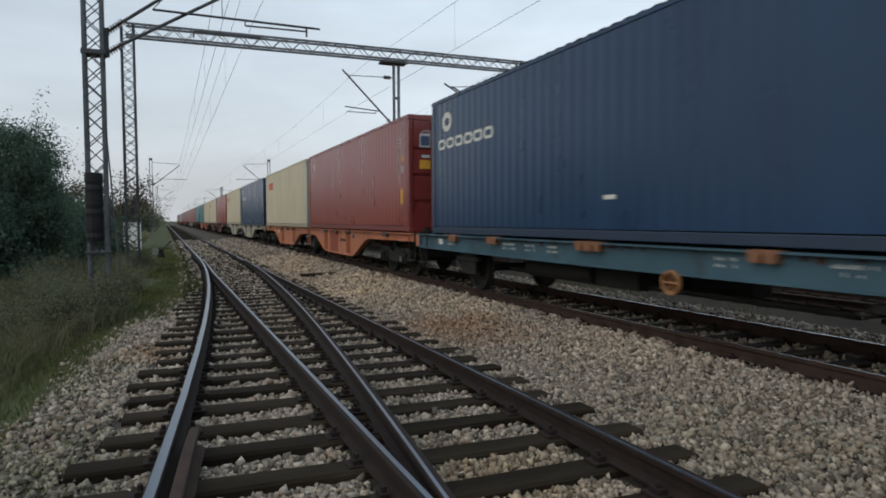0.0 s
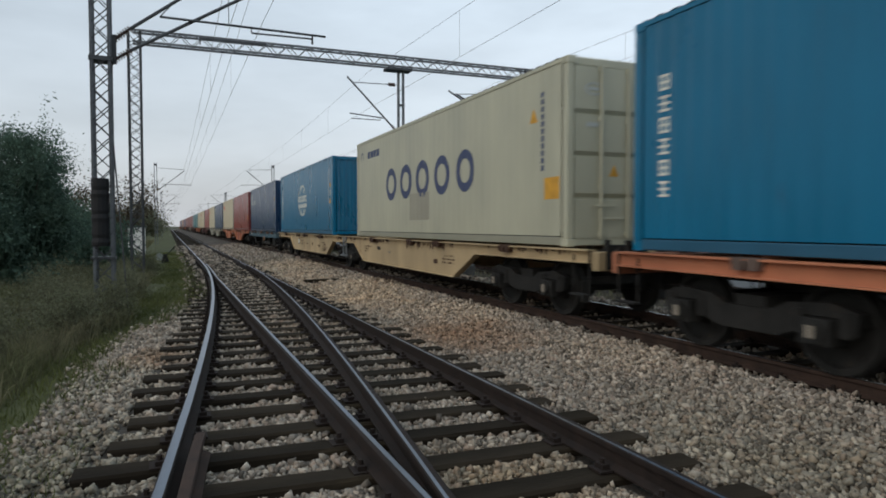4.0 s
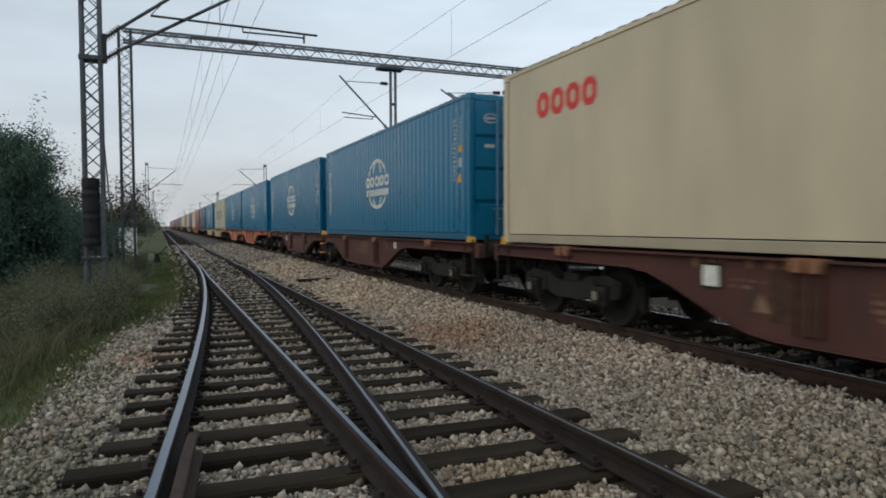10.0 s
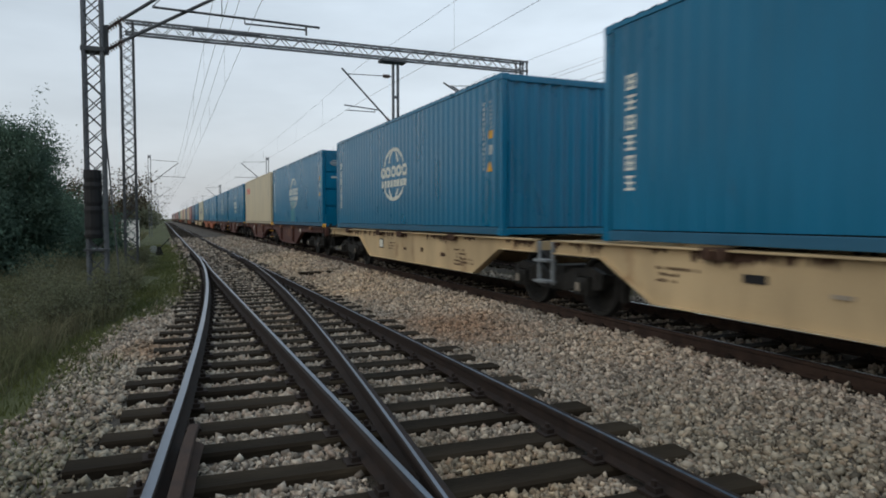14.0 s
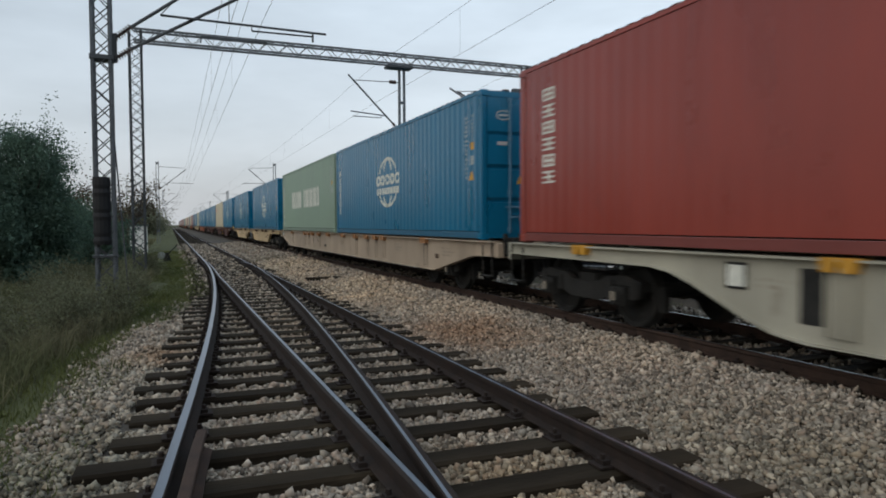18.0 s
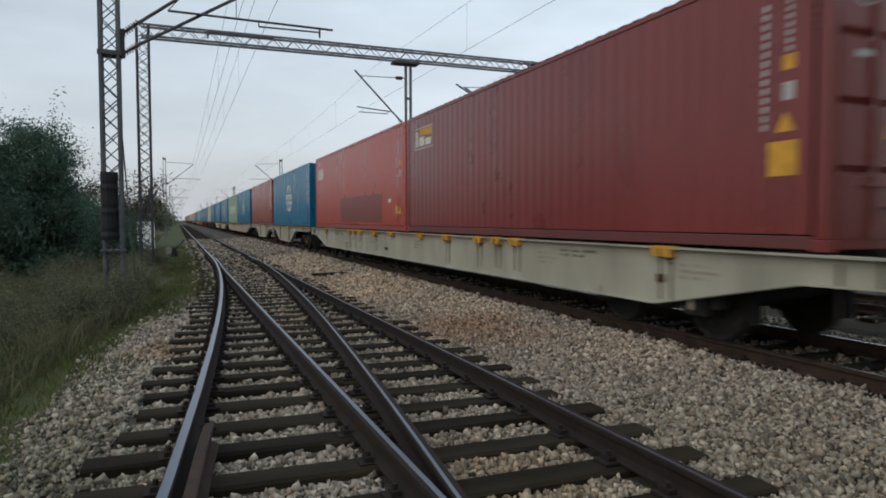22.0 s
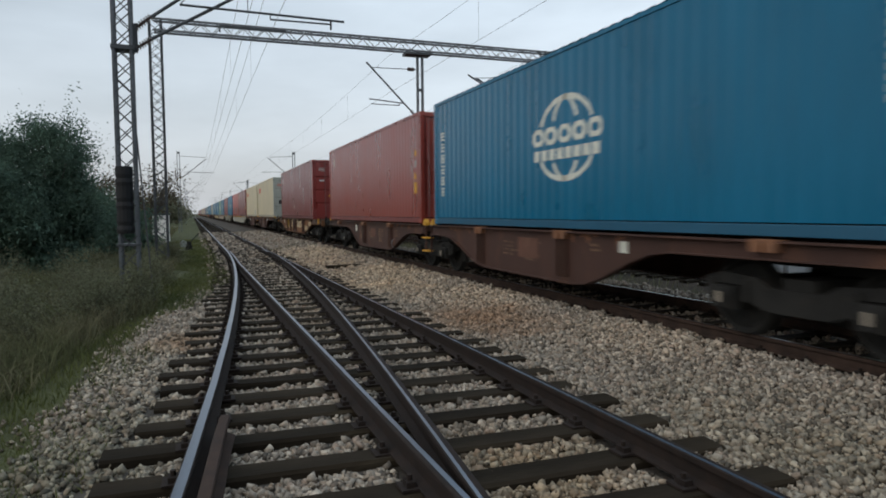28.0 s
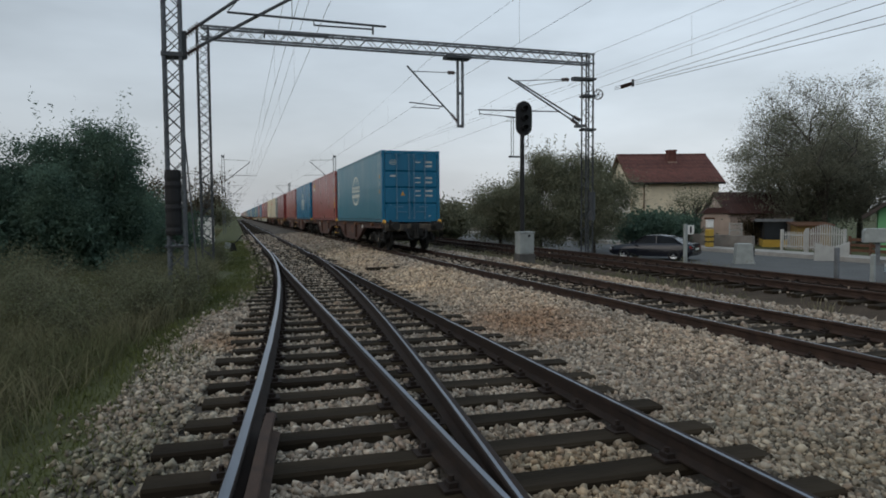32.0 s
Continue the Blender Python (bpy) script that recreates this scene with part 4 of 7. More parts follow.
def spigot_mesh(m):
    g = Geo()
    for q in (-0.1, 0.1):
        g.prism([(q - 0.085, 0.0), (q - 0.06, -0.10), (q + 0.06, -0.10), (q + 0.085, 0.0), (q + 0.085, 0.025), (q - 0.085, 0.025)], -0.11, 0.04)
    g.box(-0.10, 0.04, -0.19, 0.19, 0.022, 0.034)
    return g.mesh("spigot_bracket", m)


SPIGOT = {}


def curve_under(pts, n=6):
    """Smooths an outline by interpolating with eased steps between its marked points."""
    out = []
    for (a, b), (c, d) in zip(pts, pts[1:]):
        k = n if abs(d - b) > 0.2 else 1
        for i in range(k):
            t = i / k
            e = t * t * (3 - 2 * t) if k > 1 else t
            out.append((a + (c - a) * t, b + (d - b) * e))
    return out + [pts[-1]]


def add_bogie(w, y, spin):
    b = part("bogie", BOGIE, BLACK, w, at=pose(0, y, 0))
    for q in (-0.9, 0.9):
        ws = part("wheelset", WHEELS, BLACK, b, at=pose(0, q, 0.46))
        part("axle_mark", AXLE_MARK, PRINT, b, at=pose(0, q, 0))
        if spin:
            SPINNING.append((ws, q))


def steps(w, y, m, tread):
    """A hanging pair of footsteps on the near and the far side."""
    for s in (-1, 1):
        for q in (-0.2, 0.2):
            f = part("step_bar", Geo().box(s * 1.2 - 0.02, s * 1.2 + 0.02, y + q - 0.025, y + q + 0.025, 0.42, 1.1), m, w)
        for z in (0.45, 0.78):
            part("tread", Geo().box(s * 1.2 - 0.12, s * 1.2 + 0.06, y - 0.2, y + 0.2, z, z + 0.035), tread, f)


def wagon(label, m, half, under, ribs, spigots, bogies, spigot_paint=BLACK, tread=STEEL, top=1.105, joint=True, guides=None, spin=True, plates=(), axles=()):
    """A container wagon, origin at its middle on the rails. under: girder underside from the middle outwards (y, z); mirrored for the other half."""
    w = thing("container_wagon", label, "railway wagon", "wagons of the train")
    full = [(-y, z) for y, z in reversed(under)]
    full = full + (under if under[0][0] > 0.01 else under[1:])
    if joint:
        halves = [[(-y, z) for y, z in reversed(under)], under]
    else:
        halves = [full]
    for h in halves:
        lo, hi = h[0][0], h[-1][0]
        near = sill_mesh(h, top, [y for y in [*ribs, *[-r for r in ribs]] if lo < y < hi], m)
        part("side_girder", near, m, w, at=pose(-1.2, 0, 0))
        part("side_girder", near, m, w, at=pose(1.2, 0, 0, 0, 0, 180) if not joint else pose(1.2, 0, 0) @ Matrix.Diagonal((-1, 1, 1, 1)))
        part("centre_beam", Geo().box(-0.22, 0.22, lo, hi, 0.78, 1.05), BLACK, w)
        k = max(3, int((hi - lo) / 2.2))
        for i in range(k + 1):
            y = lo + 0.1 + (hi - lo - 0.2) * i / k
            part("crossbeam", Geo().box(-1.19, 1.19, y - 0.07, y + 0.07, 0.94, 1.09), m, w)
    key = spigot_paint.name
    if key not in SPIGOT:
        SPIGOT[key] = spigot_mesh(spigot_paint)
    for y in spigots:
        for v in (y, -y):
            part("spigot_bracket", SPIGOT[key], spigot_paint, w, at=pose(-1.2, v, top + 0.0))
            part("spigot_bracket", SPIGOT[key], spigot_paint, w, at=pose(1.2, v, top, 0, 0, 180))
    if guides:
        for y in guides:
            for s in (-1, 1):
                g = Geo().prism([(-0.09, 0), (0.09, 0), (0.09, 0.06), (-0.03 if y < 0 else 0.03, 0.17), (-0.09, 0.06)], -0.06, 0.06)
                part("corner_guide", g, YELLOW, w, at=pose(s * 1.16, y, top + 0.0))
    for y in bogies:
        add_bogie(w, y, spin)
    for y in axles:
        a = part("axle_guard", Geo().box(-1.08, -1.02, y - 0.35, y + 0.35, 0.35, 0.95).box(1.02, 1.08, y - 0.35, y + 0.35, 0.35, 0.95).box(-1.12, -1.0, y - 0.5, y + 0.5, 0.62, 0.70).box(1.0, 1.12, y - 0.5, y + 0.5, 0.62, 0.70), BLACK, w)
        ws = part("wheelset", WHEELS, BLACK, a, at=pose(0, y, 0.46))
        if spin:
            SPINNING.append((ws, y))
    if joint:
        steps(w, 0, STEEL if m is WCREAM else m, tread)
    for s in (-1, 1):
        beam = part("end_beam", Geo().box(-1.2, 1.2, s * half - 0.08, s * half + 0.08, 0.82, 1.10), GRIMYBEAM if m is DARKBROWN else m, w, bevel=0.01)
        for x in (-0.875, 0.875):
            part("buffer_plate", Geo().box(x - 0.2, x + 0.2, min(s * (half + 0.082), s * (half + 0.11)), max(s * (half + 0.082), s * (half + 0.11)), 0.84, 1.20), BLACK, beam, bevel=0.008)
        part("lamp_bracket", Geo().box(-1.02, -0.94, s * half - 0.03, s * half + 0.03, 1.12, 1.27), BLACK, beam)
        for x in (-0.875, 0.875):
            part("buffer", BUFFER, BLACK, w, at=pose(x, s * (half + 0.62), 1.02, 0, 0, 0 if s > 0 else 180))
        here = pose(0, s * (half + 0.2), 0.98, 0, 0, 0 if s > 0 else 180)
        part("draw_hook", HOOK, BLACK, w, at=here)
        part("screw_coupling", LINKS, BLACK, w, at=here)
        for q in (-0.42, 0.42):
            part("air_hose", HOSE[q], RUBBER, w, at=here)
        for x in (-1.22, 1.22):
            part("handrail", Geo().tube((x, s * (half - 0.1), 0.45), (x, s * (half - 0.1), 1.2), 0.016, 6).tube((x, s * (half - 0.5), 0.45), (x, s * (half - 0.5), 1.05), 0.016, 6).box(x - 0.09, x + 0.05, min(s * (half - 0.5), s * (half - 0.1)), max(s * (half - 0.5), s * (half - 0.1)), 0.45, 0.475), BLACK, w)
    for name, y0, y1, z0, z1, ink in plates:
        tagged(part(name, Geo().box({"marking": -1.218, "plate_frame": -1.222}.get(name, -1.228), -1.205, y0, y1, z0, z1), ink, w), kind="stuff" if name == "lettering" else "")
    return w


def streaks(w, y0, y1, n, top=1.095, deep=0.2, ink=None):
    """Rust that has run down the near girder from its top edge."""
    g, r = Geo(), random.Random(int(y0 * 37) + n)
    for i in range(n):
        y, k, h = r.uniform(min(y0, y1), max(y0, y1)), r.uniform(0.015, 0.06), deep * r.uniform(0.25, 1.0)
        g.add([(-1.2145, y - k, top), (-1.2145, y + k, top), (-1.2145, y + k * r.uniform(0.5, 0.9), top - h * 0.6), (-1.2145, y + r.uniform(-0.3, 0.3) * k, top - h), (-1.2145, y - k * r.uniform(0.5, 0.9), top - h * 0.55)], [(0, 1, 2, 3, 4)])
    tagged(part("rust_streak", g, ink or STREAK, w), kind="stuff")


def drip(w, y, z1, z0, wide):
    """A long dark run of dirty water below a bracket, ragged at its sides and thinning to its foot."""
    g, r, n = Geo(), random.Random(int(y * 91)), 7
    a = [(y - wide / 2 * (1 - 0.35 * k / n) + r.uniform(-0.008, 0.008), z1 + (z0 - z1) * k / n) for k in range(n + 1)]
    b = [(y + wide / 2 * (1 - 0.35 * k / n) + r.uniform(-0.008, 0.008), z1 + (z0 - z1) * k / n) for k in range(n + 1)]
    for k in range(n):
        g.add([(-1.2147, *a[k]), (-1.2147, *b[k]), (-1.2147, *b[k + 1]), (-1.2147, *a[k + 1])], [(0, 1, 2, 3)])
    tagged(part("rust_streak", g, DRIP, w), kind="stuff")


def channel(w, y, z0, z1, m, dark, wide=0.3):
    """An open stiffener below a bracket: two flanges, the recess shade between them put into the web's colour."""
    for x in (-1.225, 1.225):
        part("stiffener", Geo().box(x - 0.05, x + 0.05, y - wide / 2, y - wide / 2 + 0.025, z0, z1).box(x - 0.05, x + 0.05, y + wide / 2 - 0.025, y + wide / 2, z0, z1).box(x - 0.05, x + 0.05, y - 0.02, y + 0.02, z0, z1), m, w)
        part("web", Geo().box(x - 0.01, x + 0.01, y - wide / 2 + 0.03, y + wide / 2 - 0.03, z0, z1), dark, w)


def print_rows(w, y, z, wide, n, ink=PRINT, proud=0.0):
    """Lines of small lettering on the near girder, as bars."""
    g = Geo()
    r = random.Random(int(y * 10) + n)
    for i in range(n):
        k, end = y, y - wide * r.uniform(0.55, 1.15)
        while k > end:
            if r.random() < 0.18:
                k -= r.uniform(0.05, 0.12)
            d = r.uniform(0.018, 0.042)
            h = 0.040 if r.random() < 0.8 else 0.026
            g.box(-1.2155 + proud, -1.213 + proud, k - d, k, z - 0.075 * i, z - 0.075 * i + h)
            k -= d + 0.014
    tagged(part("lettering", g, ink, w), kind="stuff")


FISH = curve_under([(0.35, 0.90), (1.3, 0.90), (3.6, 0.33), (6.95, 0.31), (9.2, 0.93), (12.9, 0.95)])
TRAP = curve_under([(0.3, 0.93), (1.5, 0.93), (2.6, 0.41), (9.6, 0.40), (10.7, 0.93), (14.5, 0.95)], 1)
LONG = curve_under([(0.0, 0.42), (9.9, 0.42), (12.0, 0.84), (12.9, 0.86)], 1)
FLAT = curve_under([(0.0, 0.80), (6.6, 0.82), (6.9, 0.86)], 1)
BELLY = curve_under([(0.0, 0.37), (3.35, 0.37), (5.5, 0.80), (5.9, 0.90), (8.2, 0.92)], 1)


def pair(colour, m, spig, tread, guides, spin=True, ink=PRINT):
    w = wagon(f"{colour} articulated container wagon with fish-bellied girders", m, 13.0, FISH, (), (3.35, 4.98, 6.6, 10.7) if m is ORANGE else (3.35, 6.6, 10.7), (0.0, 10.9, -10.9), spig, tread, spin=spin,
              guides=(0.28, -0.28, 12.68, -12.68) if guides else None,
              plates=[("plate", 7.72, 7.95, 0.78, 1.01, WHITE), ("plate_frame", 7.69, 7.98, 0.75, 1.04, BLACK), ("plate", -8.3, -8.12, 0.86, 1.02, m if m is ORANGE else WHITE)])
    # darker web colour stands for shade inside the stiffeners; grey wagons go without
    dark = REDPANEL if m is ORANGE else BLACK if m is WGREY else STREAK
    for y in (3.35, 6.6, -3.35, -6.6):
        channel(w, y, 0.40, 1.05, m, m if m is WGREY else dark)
    if m is ORANGE:
        part("panel", Geo().box(-1.216, -1.2125, -5.1, -3.95, 0.36, 1.098), REDPANEL, w, "darker red-orange repainted panel")
        part("data_plate", Geo().box(-1.22, -1.2125, -6.36, -5.45, 0.75, 0.83), STREAK, w, "long dark data plate")
        part("box", Geo().box(-1.28, -1.21, -7.26, -7.08, 0.88, 1.0), CAB_GREY, w, "small grey metal box", bevel=0.01)
    else:
        part("panel", Geo().box(-1.217, -1.2125, 6.8, 7.05, 0.48, 1.02), BLACK if m is WGREY else STREAK, w)
    rows_ = () if m is ORANGE else ((6.0, 0.84, 0.55, 4), (4.85, 0.90, 0.55, 6), (2.95, 0.88, 0.35, 3), (7.55, 0.86, 0.3, 2), (-4.4, 0.86, 0.5, 4), (-5.3, 0.88, 0.5, 5), (-7.4, 0.92, 0.25, 2))
    for y, z, wide, n in rows_:
        print_rows(w, y, z, wide, n, FAINT if m in (DARKBROWN, BROWN) else ink)
    if m in (DARKBROWN, BROWN):
        part("data_panel", Geo().box(-1.2165, -1.213, -5.75, -5.0, 0.62, 0.98), WORNPANEL, w, "faded rusty data panel")
        part("data_panel", Geo().box(-1.2165, -1.213, 5.2, 5.75, 0.66, 0.92), WORNPANEL, w, "faded rusty data panel")
        tagged(part("warning_sticker", Geo().add([(-1.2165, 7.05, 0.56), (-1.2165, 7.27, 0.56), (-1.2165, 7.16, 0.76)], [(0, 1, 2)]), FAINT, w), "faded triangular sign")
        for y in (7.4, 2.5, -2.4, -7.2):
            streaks(w, y - 1.0, y + 1.0, 12, deep=0.16, ink=BRACKET)
        for x in (-1.0, 1.0):
            part("coupler_block", Geo().box(-0.45 + x * 0.3, 0.45 + x * 0.3, -0.3, 0.3, 0.55, 0.98), BLACK, w, bevel=0.03)
    part("hand_grip", Geo().tube((-1.24, 3.0, 0.40), (-1.30, 3.0, 0.44), 0.014, 6).tube((-1.30, 3.0, 0.44), (-1.30, 3.0, 0.62), 0.014, 6).tube((-1.30, 3.0, 0.62), (-1.24, 3.0, 0.66), 0.014, 6), STEEL, w)
    return w


def cream_wagon():
    w = wagon("cream articulated container wagon with rust-stained girders", WCREAM, 14.6, TRAP, (), (3.6, 6.9, 8.7, 12.0), (0.0, 12.3, -12.3), STREAK, STEEL,
              plates=[("plate", 8.46, 8.74, 0.68, 0.88, WHITE), ("plate_frame", 8.43, 8.77, 0.65, 0.91, BLACK), ("slot", -4.23, -3.94, 0.79, 0.88, RUBBER), ("slot", 4.1, 4.32, 0.64, 0.72, STREAK), ("slot", 6.58, 6.72, 0.68, 0.74, STREAK), ("slot", 5.42, 5.54, 0.68, 0.78, STREAK),
                      ("slot", -5.15, -4.95, 0.73, 0.77, PRINT), ("slot", -8.6, -8.4, 0.62, 0.72, STREAK)])
    for a, b, n, deep in ((8.4, 7.6, 14, 0.2), (7.4, 6.7, 12, 0.16), (5.2, 3.8, 26, 0.2), (3.1, 2.6, 8, 0.12), (1.4, 0.3, 22, 0.16), (-0.3, -1.5, 22, 0.16), (-2.4, -2.8, 6, 0.1), (-3.4, -3.9, 10, 0.2), (-3.95, -5.0, 22, 0.13), (-6.5, -9.5, 36, 0.22), (9.0, 12.0, 36, 0.18), (-11.0, -14.0, 30, 0.1), (8.95, 8.35, 26, 0.16), (7.3, 6.5, 30, 0.15), (-3.2, -4.2, 26, 0.17), (-6.5, -7.4, 30, 0.16)):
        streaks(w, a, b, n, deep=deep)
    for y, z, n in ((8.0, 0.80, 3), (3.6, 0.80, 5), (3.3, 0.62, 2), (-2.6, 0.84, 3), (-8.9, 0.8, 3)):
        print_rows(w, y, z, 0.6, n, STREAK)
    return w


def long_wagon(colour, m):
    br = OCHREPAINT if m is WGREY else TAN
    places = (1.2, 2.9, 4.6, 5.42, 6.17, 10.06) if m is WGREY else (1.2, 2.9, 4.23, 5.14, 5.94, 9.25)
    w = wagon(f"long {colour} container wagon with deep straight side girders", m, 12.9, LONG, (), places, (9.6, -9.6), br, STEEL, joint=False,
              plates=[("plate", 12.0, 12.25, 0.90, 1.06, WHITE), ("plate_frame", 11.97, 12.28, 0.88, 1.08, BLACK), ("slot", 1.7, 1.95, 0.60, 0.67, RUBBER), ("slot", -10.05, -9.9, 0.68, 0.78, STREAK)])
    for y in places[1:]:
        for v in (y, -y):
            for q in (-0.1, 0.1):
                drip(w, v + q, 1.09, 0.50 + 0.05 * math.sin(9 * v + q), 0.055)
            streaks(w, v - 0.2, v + 0.2, 5, deep=0.25)
    for y in (10.8, 7.4, 3.6, -0.6, -6.9, -10.3):
        print_rows(w, y, 0.90, 0.55, 3, PRINT)
    if m is WGREY:
        for y, z, wide, n in ((8.6, 0.98, 0.9, 2), (7.7, 0.97, 0.7, 2), (5.0, 0.84, 0.3, 2), (5.9, 0.80, 0.4, 1), (6.9, 0.62, 0.4, 3), (-7.6, 0.97, 0.9, 2)):
            print_rows(w, y, z, wide, n, STENCIL)
    return w


def flat_wagon():
    w = wagon("dark blue two-axle flat wagon under a container", WBLUE, 6.95, FLAT, (), (0.12, 3.0, 4.8), (), BRACKET, STEEL, joint=False, axles=(4.5, -4.5),
              plates=[("plate", 5.5, 5.7, 0.92, 1.04, WHITE)])
    for y in (5.2, 2.7, 1.9, 1.2, -2.3, -3.7, -4.6, -5.4):
        print_rows(w, y, 1.0, 0.45, 2, FADED)
    streaks(w, -6.5, 6.5, 40, deep=0.1)
    r = arc(0, 0, 0.15, 0.15, 0, 360, 0.03, 18)
    g = Geo()
    for q in r:
        g.prism(q, -0.02, 0.02)
    g.bar((0, -0.13, 0), (0, 0.13, 0), 0.02, 0.02).bar((0, 0, -0.13), (0, 0, 0.13), 0.02, 0.02)
    part("brake_wheel", g, TAN, w, at=pose(-1.3, -1.7, 0.70))
    part("brake_gear", Geo().tube((-0.6, -3.5, 0.5), (-0.6, 3.5, 0.5), 0.04, 8).box(-0.8, 0.8, -0.5, 0.5, 0.45, 0.75).tube((0.3, -1.6, 0.6), (0.3, 0.3, 0.6), 0.2, 14), BLACK, w)
    part("air_tank", Geo().tube((-0.75, 0.5, 0.62), (-0.75, 2.4, 0.62), 0.17, 14), BLACK, w, smooth=False)
    return w


def rusty_wagon():
    w = wagon("rust-streaked orange-brown and cream container wagon", WRUST, 8.2, BELLY, (), (1.8, 3.3, 5.6, 7.4), (6.2, -6.2), STREAK, STEEL, joint=False,
              plates=[("plate", 4.68, 4.88, 0.84, 1.0, WHITE), ("patch", 3.25, 3.34, 0.6, 0.74, WHITE), ("patch", 1.97, 2.22, 0.60, 1.0, STREAK), ("patch", 1.12, 1.56, 0.62, 1.04, WCREAM), ("patch", 1.12, 1.56, 0.46, 0.617, WORANGE),
                      ("patch", 2.25, 2.56, 0.56, 0.74, WCREAM), ("patch", 2.0, 2.9, 0.40, 0.555, WORANGE), ("panel", 0.62, 1.04, 0.80, 1.0, DULLSTEEL), ("panel", 0.62, 1.04, 0.56, 0.77, DULLSTEEL), ("patch", -2.5, -0.62, 0.66, 1.03, WCREAM),
                      ("patch", -1.6, -1.0, 0.70, 1.0, FADED), ("patch", -2.5, -0.9, 0.40, 0.655, WORANGE), ("patch", 3.6, 4.6, 0.66, 1.05, WORANGE), ("patch", -4.6, -3.5, 0.80, 1.05, WORANGE), ("patch", -4.3, -3.45, 0.52, 0.79, WCREAM), ("patch", -5.4, -4.7, 0.78, 1.02, WCREAM), ("patch", 5.0, 5.4, 0.86, 1.05, WORANGE), ("grime", 5.5, 8.15, 0.94, 1.098, DULLSTEEL), ("grime", -8.15, -5.5, 0.94, 1.098, DULLSTEEL)])
    part("band", Geo().prism([(3.5, 0.42), (4.25, 0.57), (4.25, 0.64), (3.5, 0.58)], -1.217, -1.2125), WCREAM, w, "faded cream band")
    # brown webs here carry the shade between the flanges in their colour
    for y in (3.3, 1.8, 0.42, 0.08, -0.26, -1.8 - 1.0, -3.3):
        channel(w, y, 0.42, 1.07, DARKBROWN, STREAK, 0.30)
    part("spigot_bracket", spigot_mesh(DULLSTEEL), DULLSTEEL, w, at=pose(-1.2, 0.08, 1.14))
    streaks(w, -7.5, 7.5, 90, deep=0.42)
    streaks(w, -5.5, 5.5, 40, deep=0.6, ink=BROWN)
    g = Geo()
    for q in arc(0, 0, 0.24, 0.24, 0, 360, 0.055, 18):
        g.prism(q, -0.02, 0.02)
    g.bar((0, -0.22, 0), (0, 0.22, 0), 0.03, 0.04).bar((0, 0, -0.22), (0, 0, 0.22), 0.03, 0.04).tube((-0.03, 0, 0), (0.07, 0, 0), 0.06, 12)
    part("brake_wheel", g, WHEELOCHRE, w, at=pose(-1.27, 2.62, 0.84))
    for y in (7.69, -7.69):
        part("stake_bracket", Geo().prism([(y - 0.1, 0.93), (y + 0.1, 0.93), (y + 0.08, 1.16), (y - 0.08, 1.16)], -1.29, -1.21), OCHREPAINT, w, "ochre stake bracket", bevel=0.01)
    part("deck", Geo().box(-1.1, 1.1, 6.3, 8.1, 1.095, 1.125), DULLSTEEL, w, "dark rusty end deck")
    part("deck", Geo().box(-1.1, 1.1, -8.1, -6.3, 1.095, 1.125), DULLSTEEL, w, "dark rusty end deck")
    part("data_plate", Geo().box(-1.232, -1.229, 2.33, 2.45, 0.61, 0.68), BLACK, w)
    for y, z, wide, n in ((1.5, 0.97, 0.3, 5), (-0.8, 0.95, 0.6, 3), (-1.8, 0.9, 0.5, 3), (-4.0, 0.85, 0.8, 3)):
        print_rows(w, y, z, wide, n, STREAK, -0.014)
    return w


def put_wagon(ob, u):
    ob.matrix_basis = pose(TRACK_X, u, 0)
    TRAIN.append((ob, u, 0.0))


def between(i):
    """Middle of the gap behind the i-th container."""
    return (FRONT[i] - CL + FRONT[i + 1]) / 2


# containers 0..25 of FRONT; each wagon stands under one or two of them
for i, args in ((0, ("orange", ORANGE, DULLSTEEL, STEEL, False)), (5, ("orange", ORANGE, DULLSTEEL, ORANGE, False)), (7, ("reddish brown", BROWN, BRACKET, YELLOW, True)), (9, ("reddish brown", BROWN, BRACKET, YELLOW, True)),
                (15, ("pale grey", WGREY, OCHREPAINT, WHITE, False)), (19, ("dark brown", DARKBROWN, BRACKET, YELLOW, True)), (22, ("dark brown", DARKBROWN, BRACKET, YELLOW, True)), (24, ("dark brown", DARKBROWN, BRACKET, YELLOW, True))):
    put_wagon(pair(*args), between(i))
for i in (3, 11):
    put_wagon(cream_wagon(), between(i))
put_wagon(long_wagon("beige", WBEIGE), between(13))
put_wagon(long_wagon("pale grey", WGREY), between(17))
put_wagon(flat_wagon(), FRONT[2] - CL / 2)
put_wagon(rusty_wagon(), FRONT[21] - CL / 2)
shade = [("grey", WGREY), ("brown", BROWN), ("orange", ORANGE), ("brown", BROWN)]
for k in range(0, len(AHEAD) - 1, 2):
    c, m = shade[(k // 2) % 4]
    put_wagon(pair(c, m, BLACK, STEEL, False, spin=False), FRONT[0] + 13.42 * (k + 1) + 0.615)

# ---- overhead line ----
GALV = mat("weathered_zinc", (0.15, 0.158, 0.168), 0.55, 0.4, 0.3, 3, 0.0008, 60)
DARKZINC = mat("dull_dark_steel", (0.075, 0.08, 0.085), 0.6, 0.3, 0.3, 3)
BROWNCLAY = mat("brown_insulator_glaze", (0.05, 0.028, 0.022), 0.3, 0, 0.2, 4)
CONC = mat("rough_concrete", (0.30, 0.29, 0.27), 0.9, 0, 0.25, 2, 0.003, 40, dirt=(0.13, 0.12, 0.10), dirt_at=0.6)


